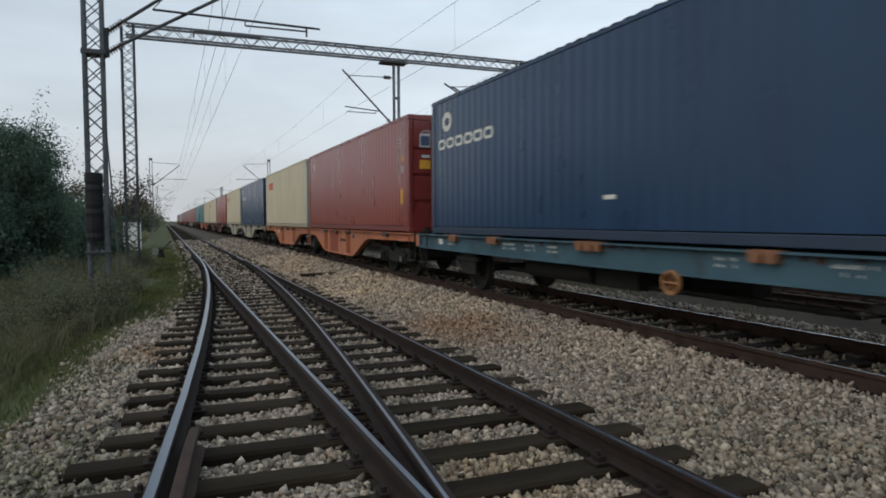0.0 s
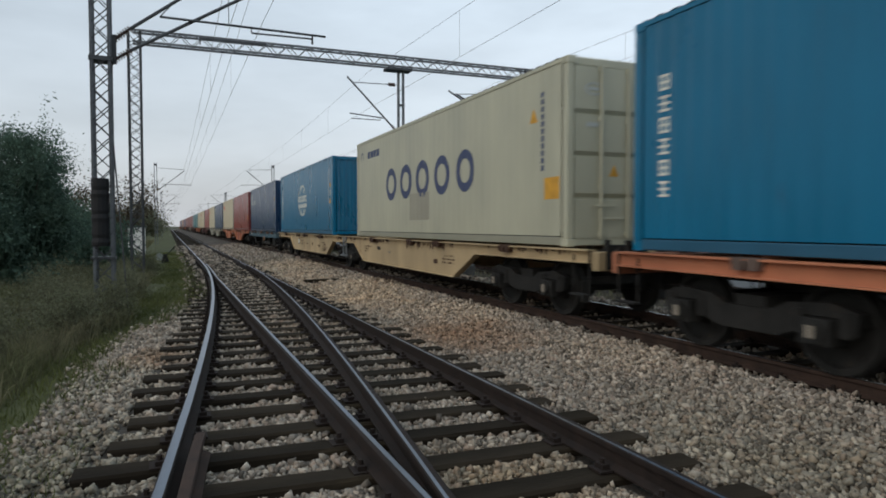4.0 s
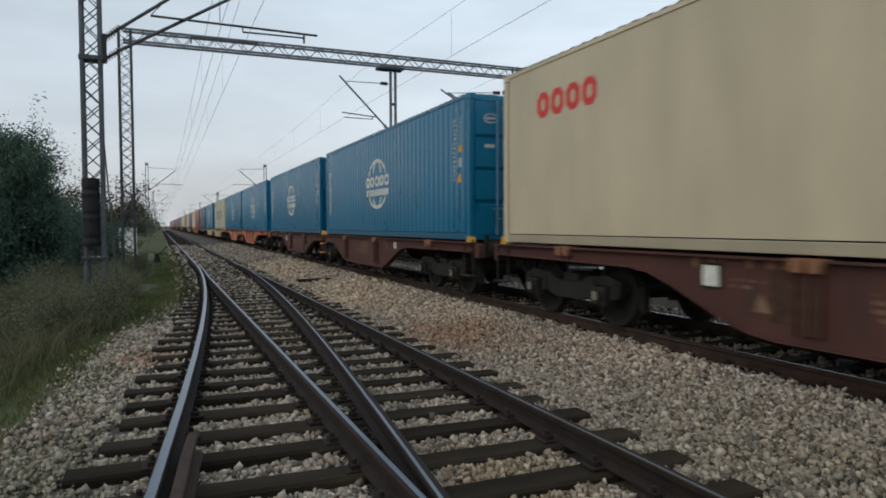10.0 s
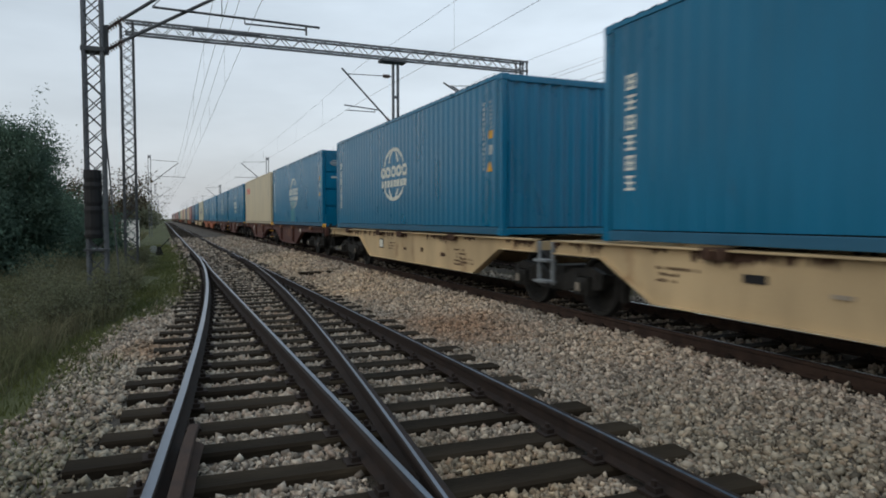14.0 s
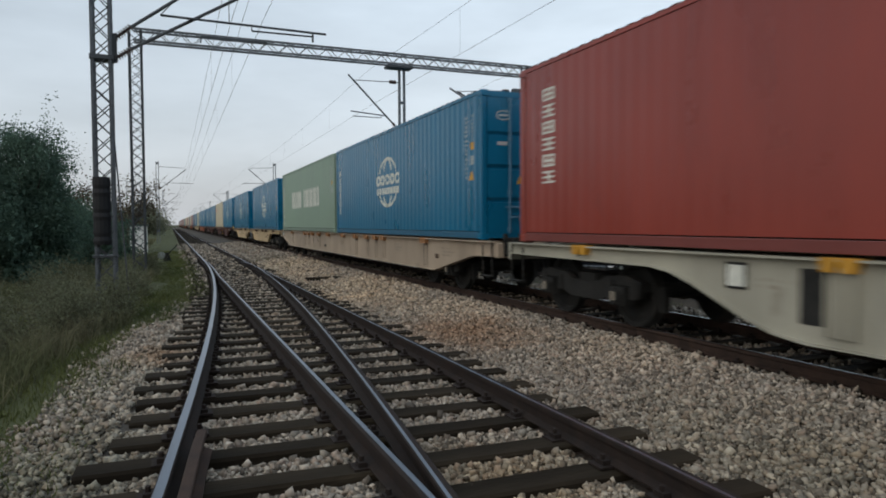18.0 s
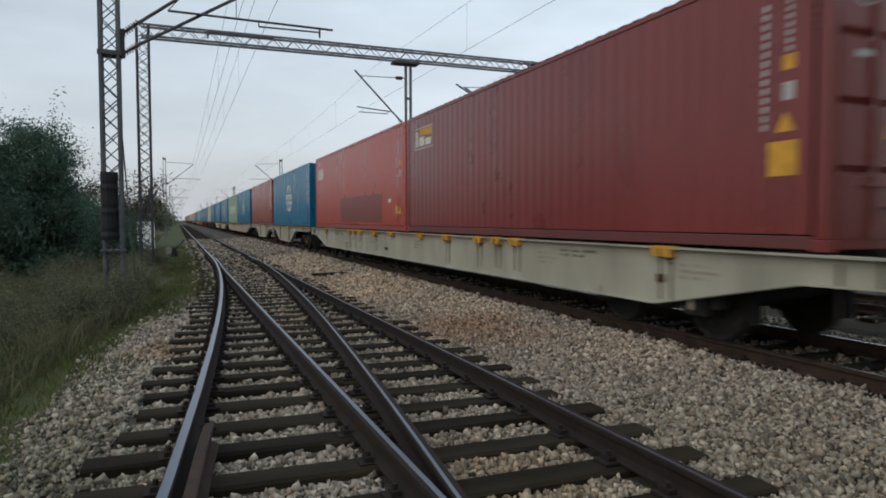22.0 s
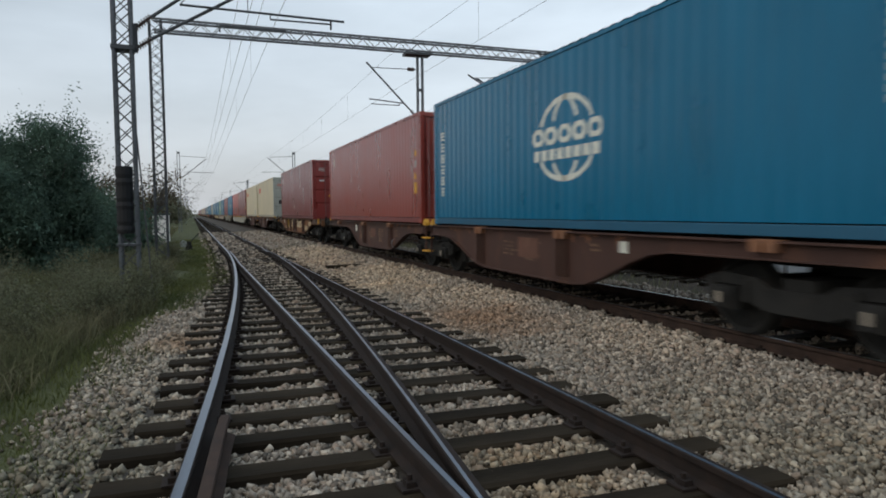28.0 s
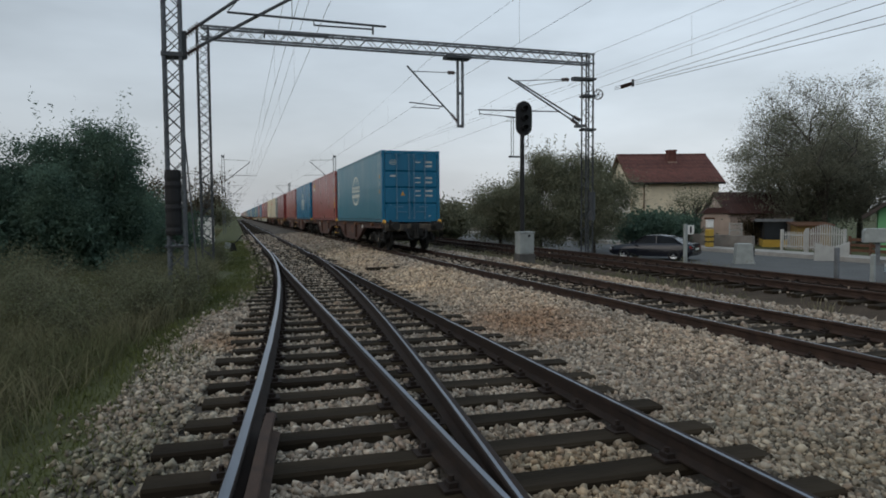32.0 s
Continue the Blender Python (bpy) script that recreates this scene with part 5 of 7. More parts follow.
def lattice_mast(x, y, z0, z1, wx, wy, step, name, label, m=GALV):
    """A square lattice mast of four angle legs with zigzag bracing."""
    t = thing(name, label, "railway mast", "overhead line masts", at=pose(x, y, 0))
    for sx in (-1, 1):
        for sy in (-1, 1):
            g = Geo().box(sx * wx - 0.034, sx * wx + 0.034, sy * wy - 0.006, sy * wy + 0.006, z0, z1).box(sx * wx - 0.006, sx * wx + 0.006, sy * wy - 0.034, sy * wy + 0.034, z0, z1)
            part("leg", g, m, t)
    n, sheet = int((z1 - z0) / step), {}
    for face in range(4):
        for i in range(n):
            for s in (-1, 1) if face == 0 else (1 if i % 2 else -1,):
                if (face, s) not in sheet:
                    if face < 2:
                        q = (-1, 1)[face] * (wy + 0.004 * s)
                        g = Geo().bar((-s * wx, q, 0), (s * wx, q, step), 0.008, 0.02)
                    else:
                        q = (-1, 1)[face - 2] * wx
                        g = Geo().bar((q, -s * wy, 0), (q, s * wy, step), 0.008, 0.02)
                    sheet[face, s] = g.mesh("brace", DARKZINC)
                part("brace", sheet[face, s], m, t, at=pose(0, 0, z0 + i * step))
    part("foundation", Geo().box(-wx - 0.22, wx + 0.22, -wy - 0.22, wy + 0.22, z0 - 0.5, z0 + 0.12), CONC, t, bevel=0.03)
    return t


def insulator(parent, a, b, sheds=7):
    """A ribbed insulator between two points: a core with its sheds."""
    a, b = Vector(a), Vector(b)
    core = part("insulator", Geo().tube(a, b, 0.026, 8), BROWNCLAY, parent)
    d = (b - a).normalized() * 0.012
    shed_ = Geo().tube(-d, d, 0.075, 10, 0.055).mesh("shed", BROWNCLAY)
    for i in range(sheds):
        part("shed", shed_, BROWNCLAY, core, at=Matrix.Translation(a.lerp(b, (i + 0.5) / sheds)))
    return core


# the mast by the turnout, with its wrapped foot and the cantilever over the near track
mast = lattice_mast(-1.125, 14.1, -0.45, 9.2, 0.15, 0.15, 0.30, "overhead_line_mast", "tall grey lattice mast with a dark wrapped lower section")
part("clamp", Geo().box(-0.20, 0.20, -0.19, 0.19, 4.56, 4.64), DARKZINC, mast)
wrap, rows_ = Geo(), []
for k in range(18):
    r_ = (0.158 if k % 2 else 0.150) + 0.006 * math.sin(2.1 * k)
    rows_.append([(-0.05 + r_ * math.cos(2 * math.pi * i / 14), -0.10 + r_ * math.sin(2 * math.pi * i / 14), 1.10 + 1.27 * k / 17) for i in range(14)])
for r_ in rows_:
    wrap.v += r_
wrap.f = [(k * 14 + i, k * 14 + (i + 1) % 14, (k + 1) * 14 + (i + 1) % 14, (k + 1) * 14 + i) for k in range(17) for i in range(14)] + [tuple(range(14)), tuple(range(17 * 14, 18 * 14))]
part("wrapping", wrap, RUBBER, mast, "black rubber sleeve around the legs")
part("foot_bracket", Geo().box(-0.22, 0.20, -0.2, 0.2, 0.86, 0.90), DARKZINC, mast)
part("stay", Geo().tube((0.17, -0.1, 3.3), (0.42, -0.3, -0.4), 0.014, 6), DARKZINC, mast)
arm = Geo().tube((0.50, 0, 5.23), (2.9, 0, 7.06), 0.032, 8)
part("cantilever_tube", arm, DARKZINC, mast)
part("cantilever_tube", Geo().tube((0.50, 0, 4.82), (4.3, 0, 7.12), 0.032, 8), DARKZINC, mast)
insulator(mast, (0.22, 0, 5.0), (0.52, 0, 5.25))
insulator(mast, (0.22, 0, 4.62), (0.52, 0, 4.83))
part("hinge", Geo().box(0.14, 0.26, -0.06, 0.06, 4.55, 5.08), DARKZINC, mast)
part("registration_arm", Geo().tube((1.03, -0.05, 5.51), (4.25, -0.05, 5.47), 0.024, 8), DARKZINC, mast)
part("steady_arm", Geo().tube((2.73, -0.1, 5.37), (3.96, -0.1, 5.38), 0.018, 8).tube((3.96, -0.1, 5.45), (3.96, -0.1, 5.27), 0.02, 6).tube((2.73, -0.1, 5.37), (2.73, -0.1, 5.5), 0.012, 6), DARKZINC, mast)
part("dropper", Geo().tube((1.03, -0.05, 5.51), (1.35, 0, 5.9), 0.01, 6), DARKZINC, mast)
part("dropper", Geo().tube((2.3, -0.05, 5.5), (2.3, 0, 6.2), 0.008, 6), DARKZINC, mast)

# the portal across all tracks
gantry = lattice_mast(-0.90, 23.0, -0.45, 7.55, 0.17, 0.17, 0.28, "overhead_line_portal", "grey steel lattice portal spanning the railway tracks", DARKZINC)
for sx in (-1, 1):
    for sy in (-1, 1):
        right = Geo().box(13.95 + sx * 0.15 - 0.03, 13.95 + sx * 0.15 + 0.03, sy * 0.17 - 0.007, sy * 0.17 + 0.007, -0.9, 7.6)
        right.box(13.95 + sx * 0.15 - 0.007, 13.95 + sx * 0.15 + 0.007, sy * 0.17 - 0.03, sy * 0.17 + 0.03, -0.9, 7.6)
        part("leg", right, DARKZINC, gantry)
for i in range(28):
    a, b, s = -0.7 + i * 0.29, -0.7 + (i + 1) * 0.29, 1 if i % 2 else -1
    for q in (-0.17, 0.17):
        part("brace", Geo().bar((13.95 - s * 0.15, q, a), (13.95 + s * 0.15, q, b), 0.012, 0.022), DARKZINC, gantry)
part("foundation", Geo().box(13.5, 14.4, -0.4, 0.4, -1.1, -0.35), CONC, gantry, bevel=0.03)
for z in (7.20, 7.55):
    for q in (-0.17, 0.17):
        part("chord", Geo().box(-0.05, 14.15, q - 0.03, q + 0.03, z - 0.03, z + 0.03), GALV, gantry)
n = 42
for i in range(n):
    a, b, s = i * 14.1 / n, (i + 1) * 14.1 / n, 1 if i % 2 else -1
    for q in (-0.17, 0.17):
        part("brace", Geo().bar((a, q, 7.375 - s * 0.165), (b, q, 7.375 + s * 0.165), 0.02, 0.02), GALV, gantry)
    part("brace", Geo().bar((a, -s * 0.17, 7.55), (b, s * 0.17, 7.55), 0.02, 0.012), GALV, gantry)
part("cable_tray", Geo().box(1.9, 4.0, -0.24, -0.18, 7.42, 7.50).box(1.9, 1.94, -0.24, -0.18, 7.28, 7.42), DARKZINC, gantry)
part("hanger_plate", Geo().box(8.18, 9.12, -0.25, 0.25, 7.06, 7.14), DARKZINC, gantry)
part("drop_post", Geo().box(8.64, 8.70, -0.07, 0.07, 4.62, 7.1).box(8.82, 8.88, -0.07, 0.07, 4.62, 7.1).box(8.64, 8.88, -0.02, 0.02, 4.62, 4.72).box(8.64, 8.88, -0.02, 0.02, 5.8, 5.9), GALV, gantry)
part("cantilever_tube", Geo().tube((8.4, 0, 5.10), (6.78, 0, 6.72), 0.03, 8), DARKZINC, gantry)
insulator(gantry, (8.68, 0, 4.80), (8.40, 0, 5.10))
part("top_tie", Geo().tube((8.28, 0, 6.57), (6.98, 0, 6.54), 0.014, 6).tube((8.66, 0, 6.57), (8.5, 0, 6.57), 0.014, 6), DARKZINC, gantry)
insulator(gantry, (8.54, 0, 6.57), (8.28, 0, 6.57), 5)
part("registration_arm", Geo().tube((6.85, -0.05, 5.44), (8.12, -0.05, 5.34), 0.022, 8).tube((6.9, -0.1, 5.26), (7.95, -0.1, 5.25), 0.016, 8).tube((7.95, -0.1, 5.25), (7.95, -0.05, 5.36), 0.014, 6), GALV, gantry)
# cantilevers on the far leg
part("cantilever_tube", Geo().tube((13.2, -0.1, 5.05), (10.6, -0.1, 6.50), 0.032, 8), DARKZINC, gantry)
part("cantilever_tube", Geo().tube((13.4, 0.1, 5.20), (11.0, 0.1, 6.45), 0.032, 8), DARKZINC, gantry)
insulator(gantry, (13.2, -0.1, 5.05), (13.5, -0.1, 4.88))
insulator(gantry, (13.4, 0.1, 5.20), (13.7, 0.1, 5.06))
part("hinge", Geo().box(13.45, 13.78, -0.14, 0.14, 4.78, 4.88), GALV, gantry)
part("top_tie", Geo().tube((12.9, 0, 6.57), (10.78, 0, 6.40), 0.014, 6).tube((12.9, 0, 6.53), (11.3, 0, 6.22), 0.010, 6), DARKZINC, gantry)
insulator(gantry, (12.85, 0, 6.56), (13.15, 0, 6.58), 5)
part("bracket", Geo().box(13.3, 13.8, -0.12, 0.12, 6.55, 6.68), DARKZINC, gantry)
part("registration_arm", Geo().tube((9.45, -0.05, 5.28), (12.75, -0.05, 5.34), 0.024, 8).tube((9.5, -0.1, 5.13), (10.9, -0.1, 5.06), 0.016, 8).tube((9.47, -0.1, 5.28), (9.47, -0.1, 5.08), 0.014, 6), GALV, gantry)
wheel = Geo()
for q in arc(0, 0, 0.20, 0.20, 0, 360, 0.035, 20):
    wheel.prism(q, -0.03, 0.03)
for k in range(3):
    c, e = 0.18 * math.cos(k * math.pi / 3), 0.18 * math.sin(k * math.pi / 3)
    wheel.bar((0, -c, -e), (0, c, e), 0.02, 0.02)
part("tension_wheel", wheel, GALV, gantry, at=pose(14.36, -0.1, 6.05, 0, 0, 35))
part("tension_weight", Geo().tube((14.22, 0.1, 1.2), (14.22, 0.1, 2.3), 0.13, 14).tube((14.22, 0.1, 2.3), (14.22, 0.1, 6.0), 0.008, 5), DARKZINC, gantry)
for z in (6.62, 5.98, 4.7):
    part("clamp", Geo().box(13.7, 14.22, -0.2, 0.2, z - 0.04, z + 0.04), DARKZINC, gantry)


def far_mast(x, y, reach):
    """A slim mast further down the line with its cantilever."""
    t = thing("overhead_line_mast", "slim grey mast with a cantilever down the line", "railway mast", "overhead line masts", at=pose(x, y, 0))
    part("pole", Geo().box(-0.14, -0.08, -0.06, 0.06, -0.5, 7.6).box(0.08, 0.14, -0.06, 0.06, -0.5, 7.6).box(-0.14, 0.14, -0.02, 0.02, 0.8, 1.0).box(-0.14, 0.14, -0.02, 0.02, 4.0, 4.2).box(-0.14, 0.14, -0.02, 0.02, 7.3, 7.5), GALV, t)
    s = 1 if reach > 0 else -1
    part("cantilever_tube", Geo().tube((s * 0.4, 0, 5.1), (reach, 0, 6.9), 0.035, 6), DARKZINC, t)
    part("top_tie", Geo().tube((s * 0.14, 0, 7.1), (reach * 0.95, 0, 7.0), 0.02, 6), DARKZINC, t)
    part("registration_arm", Geo().tube((s * 0.5, -0.05, 5.55), (reach * 1.25, -0.05, 5.5), 0.022, 6), DARKZINC, t)
    insulator(t, (s * 0.14, 0, 4.9), (s * 0.42, 0, 5.1), 4)
    return t


for y in (70, 128, 186, 245, 305):
    far_mast(-1.05, y, 2.6)
    far_mast(9.75, y - 2, -2.5)
far_mast(9.75, 128, 2.0)

WIRE = mat("overhead_wire", (0.045, 0.045, 0.05), 0.5, 0.4, 0.2, 3)


def span(name, label, pts, sag, r=0.009):
    """A wire hung from point to point."""
    g, row, n = Geo(), [Vector(pts[0])], 10
    for a, b in zip(pts, pts[1:]):
        a, b = Vector(a), Vector(b)
        row += [a.lerp(b, i / n) - Vector((0, 0, 4 * sag * (i / n) * (1 - i / n))) for i in range(1, n + 1)]
    for p in row:
        g.v += [tuple(p + Vector((u * r, 0, v * r))) for u, v in ((1, 0), (0, 1), (-1, 0), (0, -1))]
    g.f = [(4 * i + k, 4 * i + (k + 1) % 4, 4 * i + 4 + (k + 1) % 4, 4 * i + 4 + k) for i in range(len(row) - 1) for k in range(4)]
    return tagged(new(name, g.mesh(name, WIRE)), label, "wire", "overhead wires")


for cx, y0, stag in ((1.35, 14.05, 0.1), (2.0, 14.05, 0.15), (6.85, 23.0, 0.2), (11.85, 23.0, 0.2)):
    pts = [(cx + stag, y0 - 55, 0), (cx - stag, y0, 0)] + [(cx + stag * (-1) ** k, 70 + 58 * k, 0) for k in range(5)]
    span("contact_wire", "thin dark contact wire above a track", [(x, y, 5.66) for x, y, z in pts], 0.03, 0.005)
    span("catenary_wire", "thin dark messenger wire sagging above a track", [(x, y, 6.95) for x, y, z in pts], 0.35, 0.005)
    g = Geo()
    for (x0, ya, _), (x1, yb, _) in zip(pts, pts[1:]):
        for k in range(1, 7):
            f = k / 7
            g.tube((x0 + (x1 - x0) * f, ya + (yb - ya) * f, 5.66), (x0 + (x1 - x0) * f, ya + (yb - ya) * f, 6.95 - 4 * 0.35 * f * (1 - f)), 0.003, 3)
    tagged(new("dropper_wires", g.mesh("dropper_wires", WIRE)), "thin dropper wires between messenger and contact wire", "wire", "overhead wires", "stuff")
# anchored wires leaving the portal leg
for k, (z, e) in enumerate(((5.58, 0.0), (5.76, 0.05), (6.05, 0.1))):
    span("anchor_wire", "thin dark wire anchored at the portal leg", [(13.75, 22.2, 6.12 + e), (13.72, 11.1, z), (13.7, -12, z - 0.4)], 0.0, 0.008)
anchor = thing("wire_insulator", "brown ribbed insulator in the anchored wire", "insulator", at=pose(13.75, 21.4, 6.14))
insulator(anchor, (0, -0.35, 0), (0, 0.35, 0.0), 8)
part("yoke", Geo().box(-0.02, 0.02, -0.45, -0.35, -0.12, 0.14), DARKZINC, anchor)
for x, z in ((15.2, 7.6), (15.6, 7.9)):
    span("feeder_wire", "thin feeder wire high over the road", [(x - 1.2, 60, z), (x, 0, z - 0.4), (x + 0.8, -40, z)], 0.2, 0.005)

# ---- signal with its cabinet ----
SIGBLACK = mat("matt_black_enamel", (0.012, 0.012, 0.013), 0.6, 0, 0.3, 4)
signal = thing("railway_signal", "black colour-light railway signal on a slim post, unlit", "railway signal", at=pose(9.38, 20.8, 0))
part("post", Geo().tube((-0.06, 0, -0.3), (-0.06, 0, 4.2), 0.075, 12), SIGBLACK, signal)
out = [(0.29 * math.cos(radians(a)), 4.97 + 0.31 * math.sin(radians(a))) for a in range(0, 181, 20)] + [(0.29 * math.cos(radians(a)), 4.42 + 0.31 * math.sin(radians(a))) for a in range(180, 361, 20)]
head = part("signal_head", Geo().prism(out, -0.03, 0.03, "y").prism([(x * 0.6, 4.7 + (z - 4.7) * 0.8) for x, z in out], 0.03, 0.2, "y"), SIGBLACK, signal)
for z in (5.02, 4.70, 4.38):
    hood = lathe([(0.0, 0.10), (0.16, 0.105), (0.16, 0.095), (0.01, 0.085)], 16)
    hood.v = [(y, -x - 0.03, zz) for x, y, zz in hood.v]
    part("hood", hood, SIGBLACK, head, at=pose(0.0, 0, z))
    part("lens", Geo().tube((0, -0.05, z), (0, -0.03, z), 0.08, 16), RUBBER, head)
part("ladder", Geo().tube((-0.42, 0.1, 3.42), (-0.42, 0.1, 4.72), 0.012, 6).tube((-0.34, 0.1, 3.42), (-0.34, 0.1, 4.72), 0.012, 6).tube((-0.62, 0.1, 4.74), (-0.1, 0.1, 4.72), 0.016, 6).tube((-0.62, 0.1, 4.6), (-0.1, 0.1, 4.62), 0.012, 6).box(-0.5, -0.06, 0.05, 0.15, 3.38, 3.44), GALV, signal)
part("bracket", Geo().tube((-0.02, 0, 3.75), (0.16, 0, 3.75), 0.012, 6).tube((0.16, 0, 3.75), (0.16, 0, 4.15), 0.012, 6), GALV, signal)
DAMP = mat("damp_dark_concrete", (0.085, 0.08, 0.074), 0.9, 0, 0.3, 3, 0.003, 40)
CAB = mat("pale_grey_enamel", (0.27, 0.29, 0.28), 0.55, 0, 0.2, 3, dirt=(0.15, 0.135, 0.11), dirt_at=0.58)
cab = thing("signal_cabinet", "pale grey metal cabinet on a dark concrete base by the signal", "cabinet", at=pose(9.30, 20.55, -0.25))
part("base", Geo().box(-0.30, 0.28, -0.24, 0.24, -0.1, 0.38), DAMP, cab, "dark damp concrete base", bevel=0.02)
body = part("body", Geo().box(-0.27, 0.25, -0.21, 0.21, 0.38, 1.08), CAB, cab, bevel=0.015)
part("lid", Geo().box(-0.29, 0.27, -0.24, 0.24, 1.08, 1.12), CAB, cab, bevel=0.012)
part("door", Geo().box(-0.10, 0.22, -0.222, -0.212, 0.42, 1.06), CAB, cab)
part("plate", Geo().box(0.02, 0.10, -0.226, -0.223, 0.94, 1.02), RUBBER, cab)

# point lever beside the turnout and a timber lying by the track
lever = thing("point_lever", "rusty point lever with a pale counterweight beside the turnout", "point lever", at=pose(-0.15, 33.5, -0.45))
part("base", Geo().box(-0.35, 0.3, -0.3, 0.3, 0, 0.14), TIMBER, lever)
part("stand", Geo().prism([(-0.2, 0.14), (0.2, 0.14), (0.07, 0.62), (-0.07, 0.62)], -0.08, 0.08, "y"), BLACK, lever)
part("weight", Geo().tube((-0.25, -0.05, 0.5), (-0.25, 0.05, 0.5), 0.17, 16), CAB, lever, "pale grey round counterweight")
part("handle", Geo().tube((0, 0, 0.5), (0.45, 0, 1.0), 0.022, 8), BLACK, lever)
log = thing("loose_sleeper", "short weathered timber lying on the stone", "sleeper", at=pose(4.15, 19.3, -0.14, 0, 0, 4))
part("timber", STD[1], TIMBER, log, at=pose(0, 0, 0.06) @ Matrix.Diagonal((0.40, 1, 0.8, 1)))

# ---- plants ----
LEAF_DARK = mat("dark_green_leaves", (0.105, 0.160, 0.112), 0.7, 0, 0.4, 1.5, island=0.3, second=(0.070, 0.115, 0.090), spec=0.15, thin=0.4)
LEAF_OLIVE = mat("olive_leaves", (0.205, 0.205, 0.135), 0.7, 0, 0.4, 1.5, island=0.3, second=(0.14, 0.148, 0.10), spec=0.15, thin=0.4)
LEAF_WALNUT = mat("walnut_leaves", (0.25, 0.25, 0.185), 0.75, 0, 0.4, 1.0, island=0.3, second=(0.175, 0.18, 0.138), spec=0.12, thin=0.5)
LEAF_BROWN = mat("autumn_leaves", (0.105, 0.082, 0.050), 0.75, 0, 0.4, 1.5, island=0.55, second=(0.066, 0.056, 0.038), spec=0.15, thin=0.4)
GRASS = mat("tall_dry_grass", (0.215, 0.19, 0.122), 0.85, 0, 0.4, 0.35, island=0.4, second=(0.100, 0.112, 0.052), spec=0.1, thin=0.4)
LAWN = mat("short_green_grass", (0.135, 0.142, 0.052), 0.85, 0, 0.4, 0.6, island=0.4, second=(0.075, 0.09, 0.030), spec=0.1, thin=0.4)
BARK = mat("grey_brown_bark", (0.085, 0.075, 0.064), 0.9, 0, 0.4, 6, 0.01, 30)


def quads_mesh(name, centres, u, v, material):
    """Joined small four-sided leaves: centre, half length and half width vectors for each."""
    n = len(centres)
    co = np.empty((n, 4, 3))
    co[:, 0], co[:, 1], co[:, 2], co[:, 3] = centres - u, centres - v * 0.9 + u * 0.1, centres + u, centres + v * 0.9 + u * 0.1
    me = bpy.data.meshes.new(name)
    me.vertices.add(4 * n)
    me.vertices.foreach_set("co", co.ravel())
    me.loops.add(4 * n)
    me.loops.foreach_set("vertex_index", np.arange(4 * n))
    me.polygons.add(n)
    me.polygons.foreach_set("loop_start", np.arange(0, 4 * n, 4))
    me.update()
    me.materials.append(material)
    return me


def leaves(rng, centres, spread, per, size):
    n = len(centres) * per
    c = np.repeat(centres, per, 0) + rng.normal(0, 1, (n, 3)) * np.repeat(spread, per)[:, None] * np.array([1, 1, 0.8])
    d = rng.normal(0, 1, (n, 3))
    d /= np.linalg.norm(d, axis=1)[:, None]
    e = np.cross(d, rng.normal(0, 1, (n, 3)))
    e /= np.linalg.norm(e, axis=1)[:, None]
    s = size * rng.uniform(0.6, 1.3, n)[:, None]
    return c, d * s, e * s * 0.55


